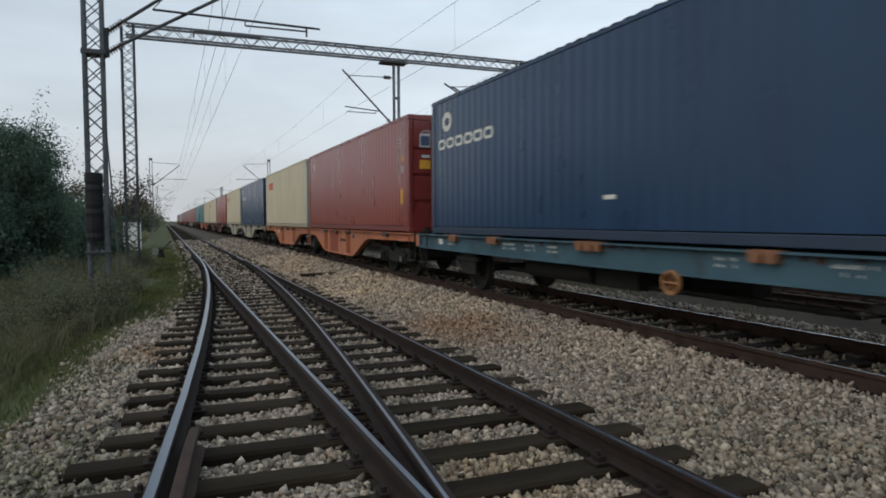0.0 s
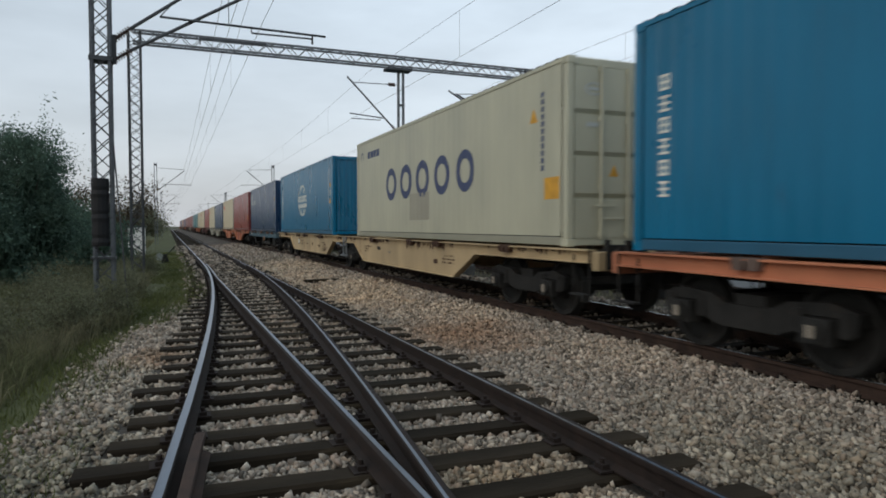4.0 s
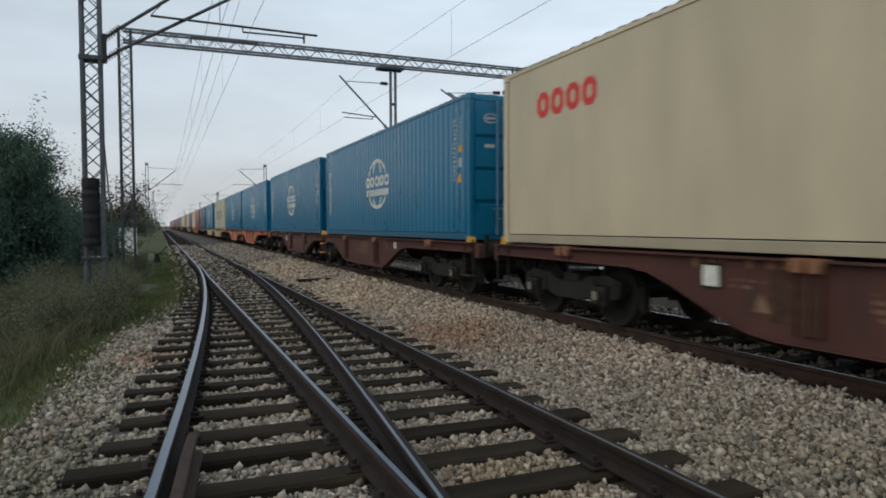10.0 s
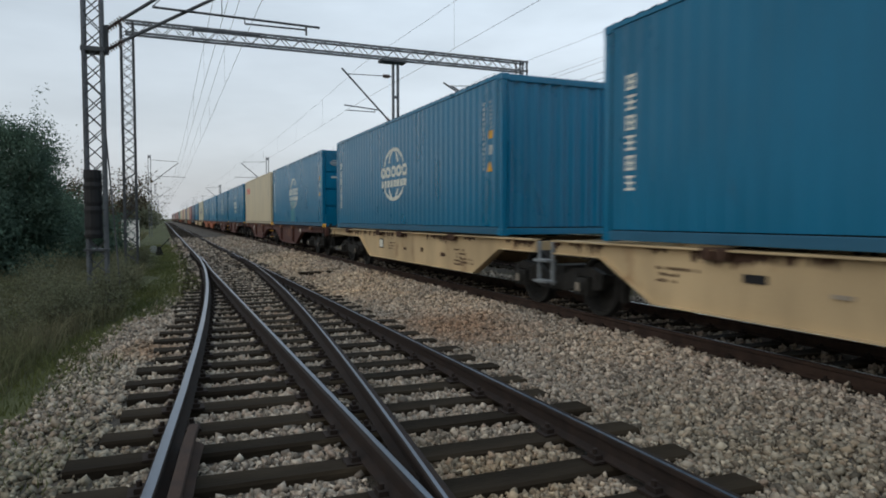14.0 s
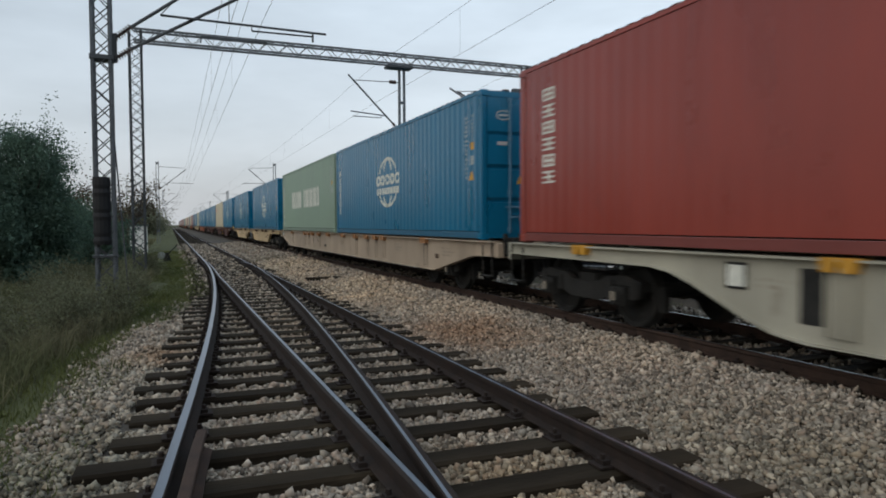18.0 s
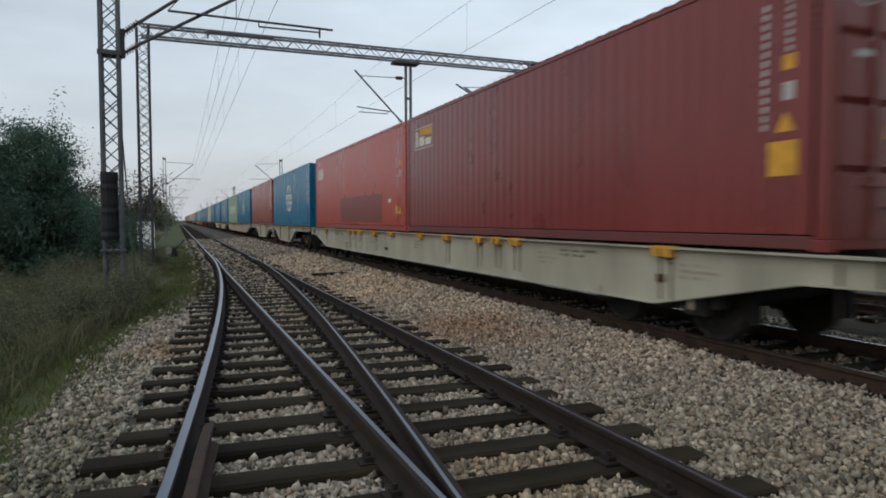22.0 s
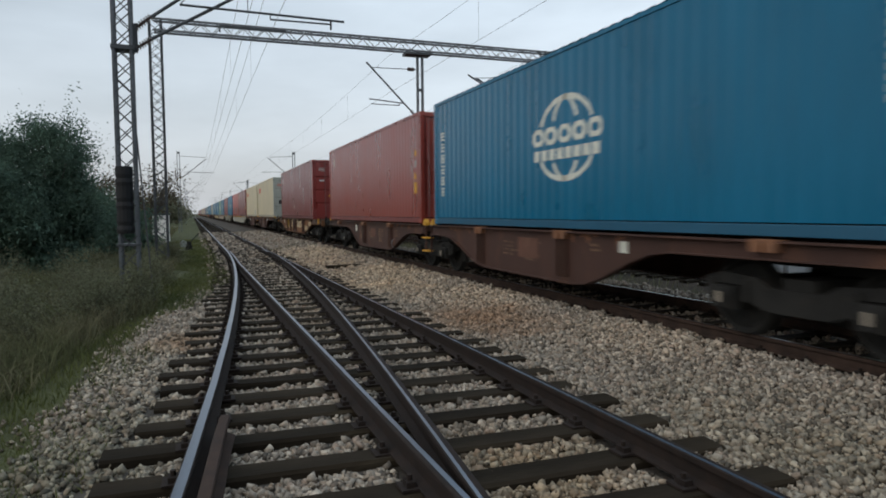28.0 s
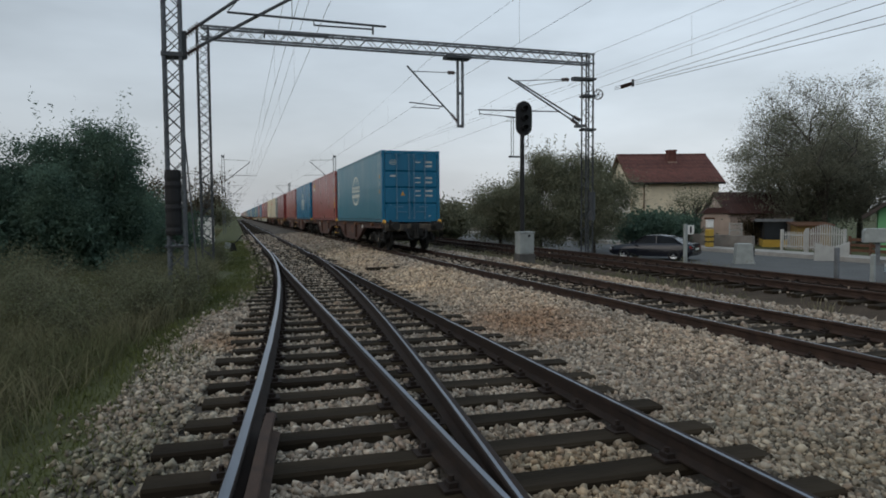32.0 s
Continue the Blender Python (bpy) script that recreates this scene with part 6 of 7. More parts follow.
def tree(name, label, x, y, z, height, radius, material, clumps, per, size, seed, low=0.12, shoots=0, twigs=0, squash=1.0, spread=0.34, trunk=0.12):
    """A tree or shrub: tapered trunk, limbs to the clumps of a ragged crown, leaves as small pieces."""
    rng = np.random.default_rng(seed)
    t = thing(name, label, "tree" if name.endswith("tree") else "weeds" if name.startswith("weed") else "bush", "trees and shrubs", at=pose(x, y, z))
    pts = []
    while len(pts) < clumps:
        p = rng.uniform(-1, 1, 3)
        r = np.linalg.norm(p)
        lim = 0.72 + 0.5 * noise.noise((p[0] * 1.6 + seed, p[1] * 1.6, p[2] * 1.6))
        if 0.35 < r < max(0.5, lim) or (r <= 0.35 and rng.random() < 0.3):
            pts.append((p[0] * radius, p[1] * radius, height * (low + (1 - low) * (0.5 + 0.5 * p[2] * squash))))
    pts = np.array(pts)
    spr = np.full(len(pts), spread) * rng.uniform(0.7, 1.3, len(pts))
    c, u, v = leaves(rng, pts, spr, per, size)
    for k in range(shoots):
        b = pts[rng.integers(len(pts))]
        top = max(height, b[2]) + rng.uniform(0.1, 0.16) * height
        b2 = np.array([b[0], b[1], b[2]])
        k2 = 46
        f = rng.uniform(0, 1, k2)[:, None]
        cc = b2 + f * np.array([rng.uniform(-0.15, 0.15), rng.uniform(-0.15, 0.15), top * 0.98 - b2[2]]) + rng.normal(0, 0.07, (k2, 3))
        d = rng.normal(0, 1, (k2, 3)) * size * 0.9
        e = np.cross(d, rng.normal(0, 1, (k2, 3)))
        e = e / np.linalg.norm(e, axis=1)[:, None] * size * 0.5
        c, u, v = np.vstack([c, cc]), np.vstack([u, d]), np.vstack([v, e])
    keep = c[:, 2] > 0.05
    tagged(part("crown", quads_mesh("crown", c[keep], u[keep], v[keep], material), None, t), kind="stuff")
    g = Geo()
    fork = Vector((0.0, 0.0, height * max(0.16, low)))
    g.tube((0, 0, -0.4), fork, trunk * 1.25, 9, trunk)
    r = random.Random(seed)
    limbs = [Vector(p) for p in pts[:: max(1, len(pts) // 26)]]
    for p in limbs:
        m1 = fork.lerp(p, 0.5) + Vector((r.uniform(-0.2, 0.2), r.uniform(-0.2, 0.2), r.uniform(0.0, 0.25))) * radius * 0.4
        g.tube(fork, m1, trunk * 0.5, 6, trunk * 0.3)
        g.tube(m1, p, trunk * 0.3, 5, trunk * 0.08)
        for _ in range(twigs):
            q = p + Vector((r.gauss(0, 1), r.gauss(0, 1), r.gauss(0.5, 1))) * radius * 0.16
            g.tube(m1.lerp(p, r.uniform(0.4, 1)), q, trunk * 0.10, 4, trunk * 0.03)
    part("trunk", g, BARK, t)
    return t


def blades(name, label, seed, n, area, height, width, material, lean=0.35, accept=None):
    """Grass as one mesh of bent, pointed blades over an area (x0, x1, y0, y1), rooted on the ground."""
    rng = np.random.default_rng(seed)
    x, y = rng.uniform(area[0], area[1], n), rng.uniform(area[2], area[3], n)
    k = np.array([noise.noise((a * 0.55, b * 0.4, seed * 1.7)) for a, b in zip(x, y)])
    ok = k > -0.28
    if accept is not None:
        ok &= accept(x, y, rng)
    x, y, k = x[ok], y[ok], k[ok]
    z = np.array([ground_z(a, b) for a, b in zip(x, y)])
    m = len(x)
    h = height * rng.uniform(0.45, 1.15, m) * (0.75 + 0.6 * k)
    t = rng.uniform(0, 2 * np.pi, m)
    w = width * rng.uniform(0.6, 1.3, m)
    side = np.stack([np.cos(t), np.sin(t), 0 * t], 1) * w[:, None]
    ln = rng.normal(0, lean, (m, 2)) * h[:, None]
    base = np.stack([x, y, z - 0.03], 1)
    co = np.empty((m, 5, 3))
    co[:, 0], co[:, 1] = base - side, base + side
    mid = base + np.stack([ln[:, 0] * 0.3, ln[:, 1] * 0.3, h * 0.6], 1)
    co[:, 2], co[:, 3] = mid + side * 0.7, mid - side * 0.7
    co[:, 4] = base + np.stack([ln[:, 0], ln[:, 1], h], 1)
    me = bpy.data.meshes.new(name)
    me.vertices.add(5 * m)
    me.vertices.foreach_set("co", co.ravel())
    idx = (np.arange(m)[:, None] * 5 + np.array([0, 1, 2, 3, 3, 2, 4])).ravel()
    me.loops.add(7 * m)
    me.loops.foreach_set("vertex_index", idx)
    me.polygons.add(2 * m)
    me.polygons.foreach_set("loop_start", (np.arange(m)[:, None] * 7 + np.array([0, 4])).ravel())
    me.update()
    me.materials.append(material)
    return tagged(new(name, me), label, "grass", kind="stuff")


def spreading_tree(name, label, x, y, z, height, radius, material, seed, per, size):
    """A broad tree grown by forking limbs, with leaves scattered along the outer twigs."""
    r, rng = random.Random(seed), np.random.default_rng(seed)
    t = thing(name, label, "tree", "trees and shrubs", at=pose(x, y, z))
    g, tips = Geo(), []

    def grow(a, d, ln, th, level):
        b = a + d * ln
        g.tube(a, b, th, 8 if level < 2 else 5 if level < 4 else 3, th * 0.66)
        if level >= 3:
            tips.append(a.lerp(b, 0.6))
        if level == 6:
            tips.append(b)
            return
        for k in range(r.choice((2, 3, 3)) if level else 7):
            side = Vector((r.gauss(0, 1), r.gauss(0, 1), r.gauss(0.12, 0.6))).normalized()
            e = (d * (0.55 if level else 0.7) + side * 0.72 + Vector((0, 0, 0.10 if level < 4 else -0.05))).normalized()
            q = ln * r.uniform(0.62, 0.9) if level else height * r.uniform(0.20, 0.30)
            end = b + e * q
            if end.z > height or end.z < 2.6 or math.hypot(end.x, end.y) > radius * (0.75 + 0.4 * r.random()):
                if r.random() < 0.6:
                    continue
                q *= 0.5
            grow(b, e, q, th * r.uniform(0.5, 0.66), level + 1)

    grow(Vector((0, 0, -0.3)), Vector((0.04, 0, 1)).normalized(), height * 0.22, 0.26, 0)
    pts = np.array([tuple(p) for p in tips])
    c, u, v = leaves(rng, pts, np.full(len(pts), 0.36), per, size)
    keep = rng.random(len(c)) < np.clip(1.40 - 0.08 * c[:, 2], 0.4, 1)
    tagged(part("crown", quads_mesh("crown", c[keep], u[keep], v[keep], material), None, t), kind="stuff")
    part("trunk", g, BARK, t)
    return t


EDGE = np.vectorize(stone_edge)

tree("broadleaf_tree", "dark green broadleaf tree with ragged upright shoots beside the railway", -5.0, 25.0, -0.5, 5.5, 2.95, LEAF_DARK, 150, 760, 0.045, 11, low=0.02, shoots=9, spread=0.27)
tree("leafy_shrub", "dense dark green undergrowth beneath the broadleaf tree", -5.0, 24.6, -0.5, 2.9, 3.0, LEAF_DARK, 130, 300, 0.060, 19, low=0.0, spread=0.32)
tree("leafy_shrub", "dense dark green shrub in the rough grass", -8.6, 24.0, -0.5, 3.8, 2.3, LEAF_DARK, 100, 280, 0.066, 12, low=0.0, shoots=12)
tree("leafy_shrub", "dense dark green shrub in the rough grass", -2.9, 31.0, -0.5, 3.2, 1.6, LEAF_DARK, 60, 150, 0.065, 13, low=0.0)
tree("thin_tree", "thin half-bare tree behind the masts", -2.6, 52.0, -0.5, 6.0, 2.6, LEAF_BROWN, 60, 26, 0.10, 14, low=0.25, twigs=6, spread=0.5)
tree("thin_tree", "thin half-bare tree behind the masts", -5.6, 50.0, -0.5, 5.2, 2.4, LEAF_BROWN, 60, 40, 0.10, 15, low=0.2, twigs=5, spread=0.5)
tree("leafy_shrub", "rounded dark shrub by the far mast", -3.0, 95.0, -0.4, 5.0, 3.4, LEAF_OLIVE, 70, 70, 0.16, 16, low=0.0, spread=0.6)
tree("leafy_shrub", "rounded dark shrub by the line", -2.9, 140.0, -0.4, 5.5, 3.0, LEAF_OLIVE, 50, 60, 0.22, 17, low=0.0, spread=0.7)
# across the tracks
spreading_tree("walnut_tree", "large half-bare walnut tree with a broad spreading crown by the gardens", 42.0, 38.9, -0.9, 12.3, 8.7, LEAF_WALNUT, 21, 42, 0.056)
tree("leafy_tree", "dense dark tree standing within the walnut's shade", 42.5, 41.0, -0.9, 7.2, 6.0, LEAF_WALNUT, 260, 210, 0.08, 31, low=0.24, spread=0.75, trunk=0.2)
tree("leafy_tree", "dark leafy tree behind the green house", 48.0, 41.0, -0.9, 8.2, 4.8, LEAF_WALNUT, 140, 150, 0.08, 32, low=0.2, spread=0.7, trunk=0.2)
tree("leafy_shrub", "wide dark hedge behind the garden sheds", 47.0, 47.0, -0.9, 3.6, 4.8, LEAF_DARK, 110, 110, 0.11, 34, low=0.0, spread=0.6)
tree("leafy_shrub", "low brown shrub in the garden", 38.6, 42.0, -0.9, 2.3, 1.3, LEAF_BROWN, 40, 110, 0.075, 33, low=0.0, spread=0.35)
tree("leafy_shrub", "dense olive thicket behind the portal leg", 17.8, 37.0, -0.8, 6.3, 2.9, LEAF_OLIVE, 130, 560, 0.058, 22, low=0.0, spread=0.38, shoots=8)
tree("leafy_shrub", "dense olive thicket behind the portal leg", 21.2, 36.5, -0.8, 5.9, 2.9, LEAF_OLIVE, 140, 560, 0.058, 23, low=0.0, spread=0.38, shoots=6)
tree("leafy_shrub", "olive brown shrub beside the thicket", 16.0, 39.0, -0.8, 4.4, 2.3, LEAF_OLIVE, 90, 460, 0.058, 24, low=0.0, spread=0.38)
tree("leafy_shrub", "low dark hedge shrub by the road", 13.6, 44.0, -0.6, 3.0, 2.4, LEAF_OLIVE, 80, 150, 0.115, 25, low=0.0, spread=0.45)
tree("leafy_shrub", "low dark hedge shrub in the front garden", 27.5, 40.0, -0.8, 2.2, 2.0, LEAF_DARK, 90, 150, 0.115, 26, low=0.0, spread=0.45)
tree("leafy_shrub", "low dark hedge shrub in the front garden", 31.0, 41.0, -0.8, 1.9, 1.8, LEAF_DARK, 80, 150, 0.115, 27, low=0.0, spread=0.45)
tree("thin_tree", "thin garden tree in front of the house", 33.5, 43.0, -0.8, 4.6, 2.2, LEAF_OLIVE, 60, 30, 0.08, 28, low=0.2, twigs=5, spread=0.45)
tree("leafy_shrub", "dark shrub beside the sheds", 44.0, 50.0, -0.9, 4.0, 4.0, LEAF_DARK, 90, 70, 0.16, 29, low=0.0, spread=0.6)
for k in range(16):
    tree("far_tree", "distant row of dark trees along the line", 10.5 + (k % 4) * 5.0 + k * 1.2, 62 + 26 * k, -0.5, 5.0 + (k % 3) * 1.1, 3.4 + 0.06 * k, LEAF_OLIVE, 40, 44, 0.24 + 0.02 * k, 60 + k, low=0.0, spread=0.8)
for k in range(10):
    tree("far_tree", "distant row of dark trees beyond the masts", -9 - (k % 3) * 6.0, 66 + 34 * k, -0.5, 4.6 + (k % 3) * 1.2, 3.6, LEAF_OLIVE, 40, 44, 0.24 + 0.03 * k, 90 + k, low=0.0, spread=0.8)

blades("rough_grass", "tall dry grass and weeds on the verge", 5, 100000, (-10.5, -0.6, -3.0, 30.0), 0.66, 0.008, GRASS, lean=0.6, accept=lambda x, y, rng: x < EDGE(y) - 0.5 - 0.5 * rng.random(len(x)))
LEAF_WEED = mat("grey_green_weeds", (0.19, 0.185, 0.125), 0.85, 0, 0.4, 0.8, island=0.5, second=(0.11, 0.122, 0.07), spec=0.1, thin=0.4)
for k, (x, y, h, w) in enumerate(((-1.5, 12.2, 0.8, 0.55), (-2.3, 11.2, 1.0, 0.7), (-1.0, 13.3, 0.75, 0.5), (-3.2, 12.4, 1.1, 0.8), (-2.0, 14.6, 1.0, 0.7), (-3.9, 14.8, 1.2, 0.9), (-0.9, 16.6, 0.7, 0.5), (-2.6, 17.6, 1.1, 0.8), (-4.6, 18.0, 1.3, 1.0), (-1.4, 20.4, 0.9, 0.7), (-5.4, 13.6, 1.2, 0.9), (-0.7, 24.0, 0.8, 0.5), (-3.4, 9.4, 0.9, 0.7), (-4.8, 10.6, 1.1, 0.9))):
    tree("weed_bush", "fuzzy grey-green weeds in the rough grass", x, y, ground_z(x, y), h, w, LEAF_WEED, 40, 110, 0.022, 200 + k, low=0.0, spread=0.16, trunk=0.012, shoots=6)
blades("verge_grass", "short green grass along the edge of the stone", 6, 90000, (-3.6, 0.9, -3.0, 45.0), 0.17, 0.006, LAWN, lean=0.6, accept=lambda x, y, rng: (x < EDGE(y) - 0.25 * rng.random(len(x)) ** 2 + 0.1) | ((x < EDGE(y) + 0.5) & (y < 9) & (rng.random(len(x)) < 0.5)))
blades("weeds", "dry weeds between the far tracks", 7, 30000, (8.9, 15.8, 9.0, 45.0), 0.36, 0.010, GRASS, accept=lambda x, y, rng: (np.abs(x - 11.85) > 1.5) & (rng.random(len(x)) < 0.8))
blades("grass_patch", "short grass grown into the stone between the tracks", 9, 5200, (3.3, 5.6, 24.0, 44.0), 0.12, 0.012, LAWN)
blades("far_grass", "rough grass beyond the verge", 8, 16000, (-22, -1.6, 28, 90), 0.65, 0.03, GRASS)

# ---- across the tracks: road, gardens and houses ----
ASPHALT = mat("worn_asphalt", (0.080, 0.081, 0.081), 0.9, 0, 0.2, 0.8, 0.004, 70)
road = tagged(new("road", Geo().box(16.0, 28.5, -80, 400, -1.3, -0.98).mesh("road", ASPHALT)), "grey asphalt road beyond the railway", "road", kind="structure")
tagged(new("pavement", Geo().box(28.5, 30.4, -80, 400, -1.2, -0.76).mesh("pavement", CONC)), "concrete pavement with a raised kerb", "pavement", kind="structure")
PLASTER = mat("cream_plaster", (0.64, 0.56, 0.42), 0.9, 0, 0.15, 1.2, 0.003, 50, dirt=(0.40, 0.36, 0.27), dirt_at=0.64)
GREENWALL = mat("bright_green_plaster", (0.15, 0.37, 0.185), 0.85, 0, 0.12, 1.5, 0.003, 50)
ROOFTILE = mat("dark_red_roof_tiles", (0.115, 0.045, 0.036), 0.85, 0, 0.35, 2.5, 0.01, 25, rand=0.2)
YELLOWWALL = mat("yellow_wall_paint", (0.42, 0.28, 0.05), 0.8, 0, 0.15, 2)
DULLWALL = mat("dull_pinkish_plaster", (0.34, 0.26, 0.21), 0.9, 0, 0.2, 1.5, 0.003, 50)
PINKWALL = mat("pale_pinkish_plaster", (0.48, 0.38, 0.33), 0.9, 0, 0.2, 1.5, 0.003, 50)
WALLDARK = mat("dirty_grey_plaster", (0.17, 0.155, 0.14), 0.9, 0, 0.3, 1.2, 0.003, 40)
ROOFDARK = mat("dark_brown_roofing", (0.055, 0.044, 0.04), 0.85, 0, 0.3, 2.5, 0.006, 30)
SHEDROOF = mat("dark_brown_red_tiles", (0.062, 0.030, 0.026), 0.85, 0, 0.35, 2.5, 0.01, 25, rand=0.2)
OCHRE = mat("ochre_wall_paint", (0.24, 0.155, 0.05), 0.85, 0, 0.2, 2)
WHITEWALL = mat("white_wall_paint", (0.72, 0.70, 0.66), 0.85, 0, 0.12, 1.5)
FENCE = mat("white_fence_paint", (0.37, 0.37, 0.35), 0.7, 0, 0.12, 3)
DARKOPEN = mat("dark_window_glass", (0.02, 0.024, 0.03), 0.15, 0, 0.1, 3, spec=0.5)
WOODBROWN = mat("brown_stained_wood", (0.11, 0.055, 0.032), 0.8, 0, 0.3, 5)


def tile_rows(parent, x0, x1, ya, za, yb, zb, rows, m):
    """Overlapping courses of roof tiles from the eave (ya, za) up to the ridge (yb, zb)."""
    for i in range(rows):
        f, e = i / rows, (i + 1.15) / rows
        y0, z0, y1, z1 = ya + (yb - ya) * f, za + (zb - za) * f, ya + (yb - ya) * min(1, e), za + (zb - za) * min(1, e)
        g, n = Geo(), max(8, int((x1 - x0) / 0.3))
        for k in range(n):
            a, b = x0 + (x1 - x0) * k / n, x0 + (x1 - x0) * (k + 1) / n
            m2 = (a + b) / 2
            g.add([(a, y0, z0 + 0.05), (m2, y0, z0 + 0.09), (b, y0, z0 + 0.05), (b, y1, z1 + 0.02), (m2, y1, z1 + 0.05), (a, y1, z1 + 0.02)], [(0, 1, 4, 5), (1, 2, 3, 4)])
        part("tile_course", g, m, parent)


def window_part(parent, x, y, z, w, h):
    f = part("window", Geo().box(x - w / 2, x + w / 2, y - 0.06, y + 0.04, z, z + 0.06).box(x - w / 2, x + w / 2, y - 0.06, y + 0.04, z + h - 0.06, z + h).box(x - w / 2, x - w / 2 + 0.07, y - 0.06, y + 0.04, z + 0.06, z + h - 0.06)
             .box(x + w / 2 - 0.07, x + w / 2, y - 0.06, y + 0.04, z + 0.06, z + h - 0.06).box(x - 0.03, x + 0.03, y - 0.05, y + 0.03, z + 0.06, z + h - 0.06), WHITEWALL, parent)
    part("pane", Geo().box(x - w / 2 + 0.05, x + w / 2 - 0.05, y - 0.012, y, z + 0.04, z + h - 0.04), DARKOPEN, f)
    part("sill", Geo().box(x - w / 2 - 0.1, x + w / 2 + 0.1, y - 0.16, y, z - 0.06, z), CONC, f)


house = thing("house", "two-storey cream house with a dark red gabled tile roof", "house", at=pose(40.8, 54.8, -0.9, 0, 0, -17.4))
hw, ov, ridge = 4.15, 0.45, 8.35
part("wall", Geo().prism([(0.0, -0.5), (9.0, -0.5), (9.0, 5.5), (4.5, ridge - 0.25), (0.0, 5.5)], -hw, hw), PLASTER, house)
rf = part("roof", Geo().prism([(-ov, 5.2), (4.5, ridge - 0.14), (9 + ov, 5.2), (9 + ov, 5.34), (4.5, ridge), (-ov, 5.34)], -hw - ov, hw + ov), ROOFTILE, house)
tile_rows(rf, -hw - ov, hw + ov, -ov, 5.32, 4.5, ridge, 15, ROOFTILE)
part("ridge_tiles", Geo().tube((-hw - ov, 4.5, ridge + 0.02), (hw + ov, 4.5, ridge + 0.02), 0.12, 8), ROOFTILE, rf)
part("chimney", Geo().box(0.25, 1.05, 3.0, 3.8, 6.9, 8.75).box(0.18, 1.12, 2.93, 3.87, 8.6, 8.75), ROOFTILE, rf, "brick chimney")
part("flashing", Geo().box(0.22, 1.08, 2.94, 2.99, 7.35, 7.55), DULLWALL, rf)
part("gutter", Geo().tube((-hw - ov, -ov - 0.06, 5.24), (hw + ov, -ov - 0.06, 5.24), 0.08, 8), BLACK, house)
part("fascia", Geo().box(-hw - ov, hw + ov, -ov - 0.01, -ov + 0.02, 5.12, 5.22), WOODBROWN, house)
part("downpipe", Geo().tube((-3.1, -0.08, 5.2), (-3.1, -0.08, 0), 0.06, 8), WOODBROWN, house)
for s_ in (-1, 1):
    part("barge_board", Geo().bar((s_ * (hw + ov), -ov, 5.22), (s_ * (hw + ov), 4.5, ridge - 0.1), 0.05, 0.2).bar((s_ * (hw + ov), 9 + ov, 5.22), (s_ * (hw + ov), 4.5, ridge - 0.1), 0.05, 0.2), WOODBROWN, house)
for x in (-2.4, 0.6, 3.0):
    window_part(house, x, 0.0, 1.0, 1.2, 1.3)
part("annexe", Geo().box(-5.6, -4.15, 1.0, 6.0, -0.5, 4.2), WHITEWALL, house)

shed = thing("outbuilding", "low outbuilding with a brown tiled roof and pale gable", "outbuilding", at=pose(37.0, 42.5, -0.9, 0, 0, -20))
part("wall", Geo().box(-0.6, 4.6, 0, 5, -0.4, 2.4), PINKWALL, shed)
rs = part("roof", Geo().prism([(-0.5, 2.25), (2.5, 4.0), (5.5, 2.25), (2.5, 3.85)], -0.8, 4.9), SHEDROOF, shed)
tile_rows(rs, -0.8, 4.9, -0.5, 2.25, 2.5, 4.0, 9, SHEDROOF)
part("gable", Geo().prism([(0.1, 2.3), (2.5, 3.75), (4.9, 2.3)], -0.62, -0.47), PINKWALL, shed)
window_part(shed, 2.0, 0.0, 0.9, 1.2, 0.9)
arch = thing("gate_house", "small round-arched beige porch with a brown cap", "porch", at=pose(32.2, 38.8, -0.8, 0, 0, -30))
rr = [(0.95 * math.cos(radians(a)), 1.55 + 0.95 * math.sin(radians(a))) for a in range(0, 181, 15)]
part("wall", Geo().prism([(0.95, -0.3)] + rr + [(-0.95, -0.3)], 0, 0.4, "y"), DULLWALL, arch)
part("cap", Geo().prism([(-1.0, 2.2), (1.0, 2.2), (0.5, 2.62), (-0.5, 2.62)], -0.1, 0.5, "y"), SHEDROOF, arch)

kiosk = thing("kiosk", "low kiosk with a dark shop window above a yellow base", "kiosk", at=pose(36.7, 38.8, -1.0, 0, 0, -38))
part("base", Geo().box(-0.3, 1.3, 0, 2.6, -0.3, 0.48), YELLOWWALL, kiosk, "bright yellow painted base")
part("window", Geo().box(-0.25, 1.25, 0.06, 2.5, 0.48, 1.85), DARKOPEN, kiosk)
for x in (-0.25, 1.25):
    part("mullion", Geo().box(x - 0.05, x + 0.05, 0.0, 0.07, 0.55, 1.85), BLACK, kiosk)
part("roof", Geo().box(-0.9, 1.6, -0.5, 2.9, 1.85, 1.98), SHEDROOF, kiosk, bevel=0.02)
part("canopy_edge", Geo().box(-0.9, 1.6, -0.56, -0.5, 1.80, 2.0), GALV, kiosk)
lattice = thing("lattice_gate", "narrow white lattice gate beside the kiosk", "gate", at=pose(31.75, 36.9, -0.78, 0, 0, -38) @ Matrix.Diagonal((0.75, 1, 0.9, 1)))
for x in (0.0, 1.0):
    part("post", Geo().box(x - 0.05, x + 0.05, -0.05, 0.05, -0.1, 1.75), FENCE, lattice)
for z in (0.15, 0.65, 1.15, 1.62):
    part("rail", Geo().box(0.05, 0.95, -0.02, 0.02, z, z + 0.06), FENCE, lattice)
for k in range(6):
    part("slat", Geo().box(0.12 + k * 0.14, 0.16 + k * 0.14, -0.015, 0.015, 0.15, 1.66), FENCE, lattice)
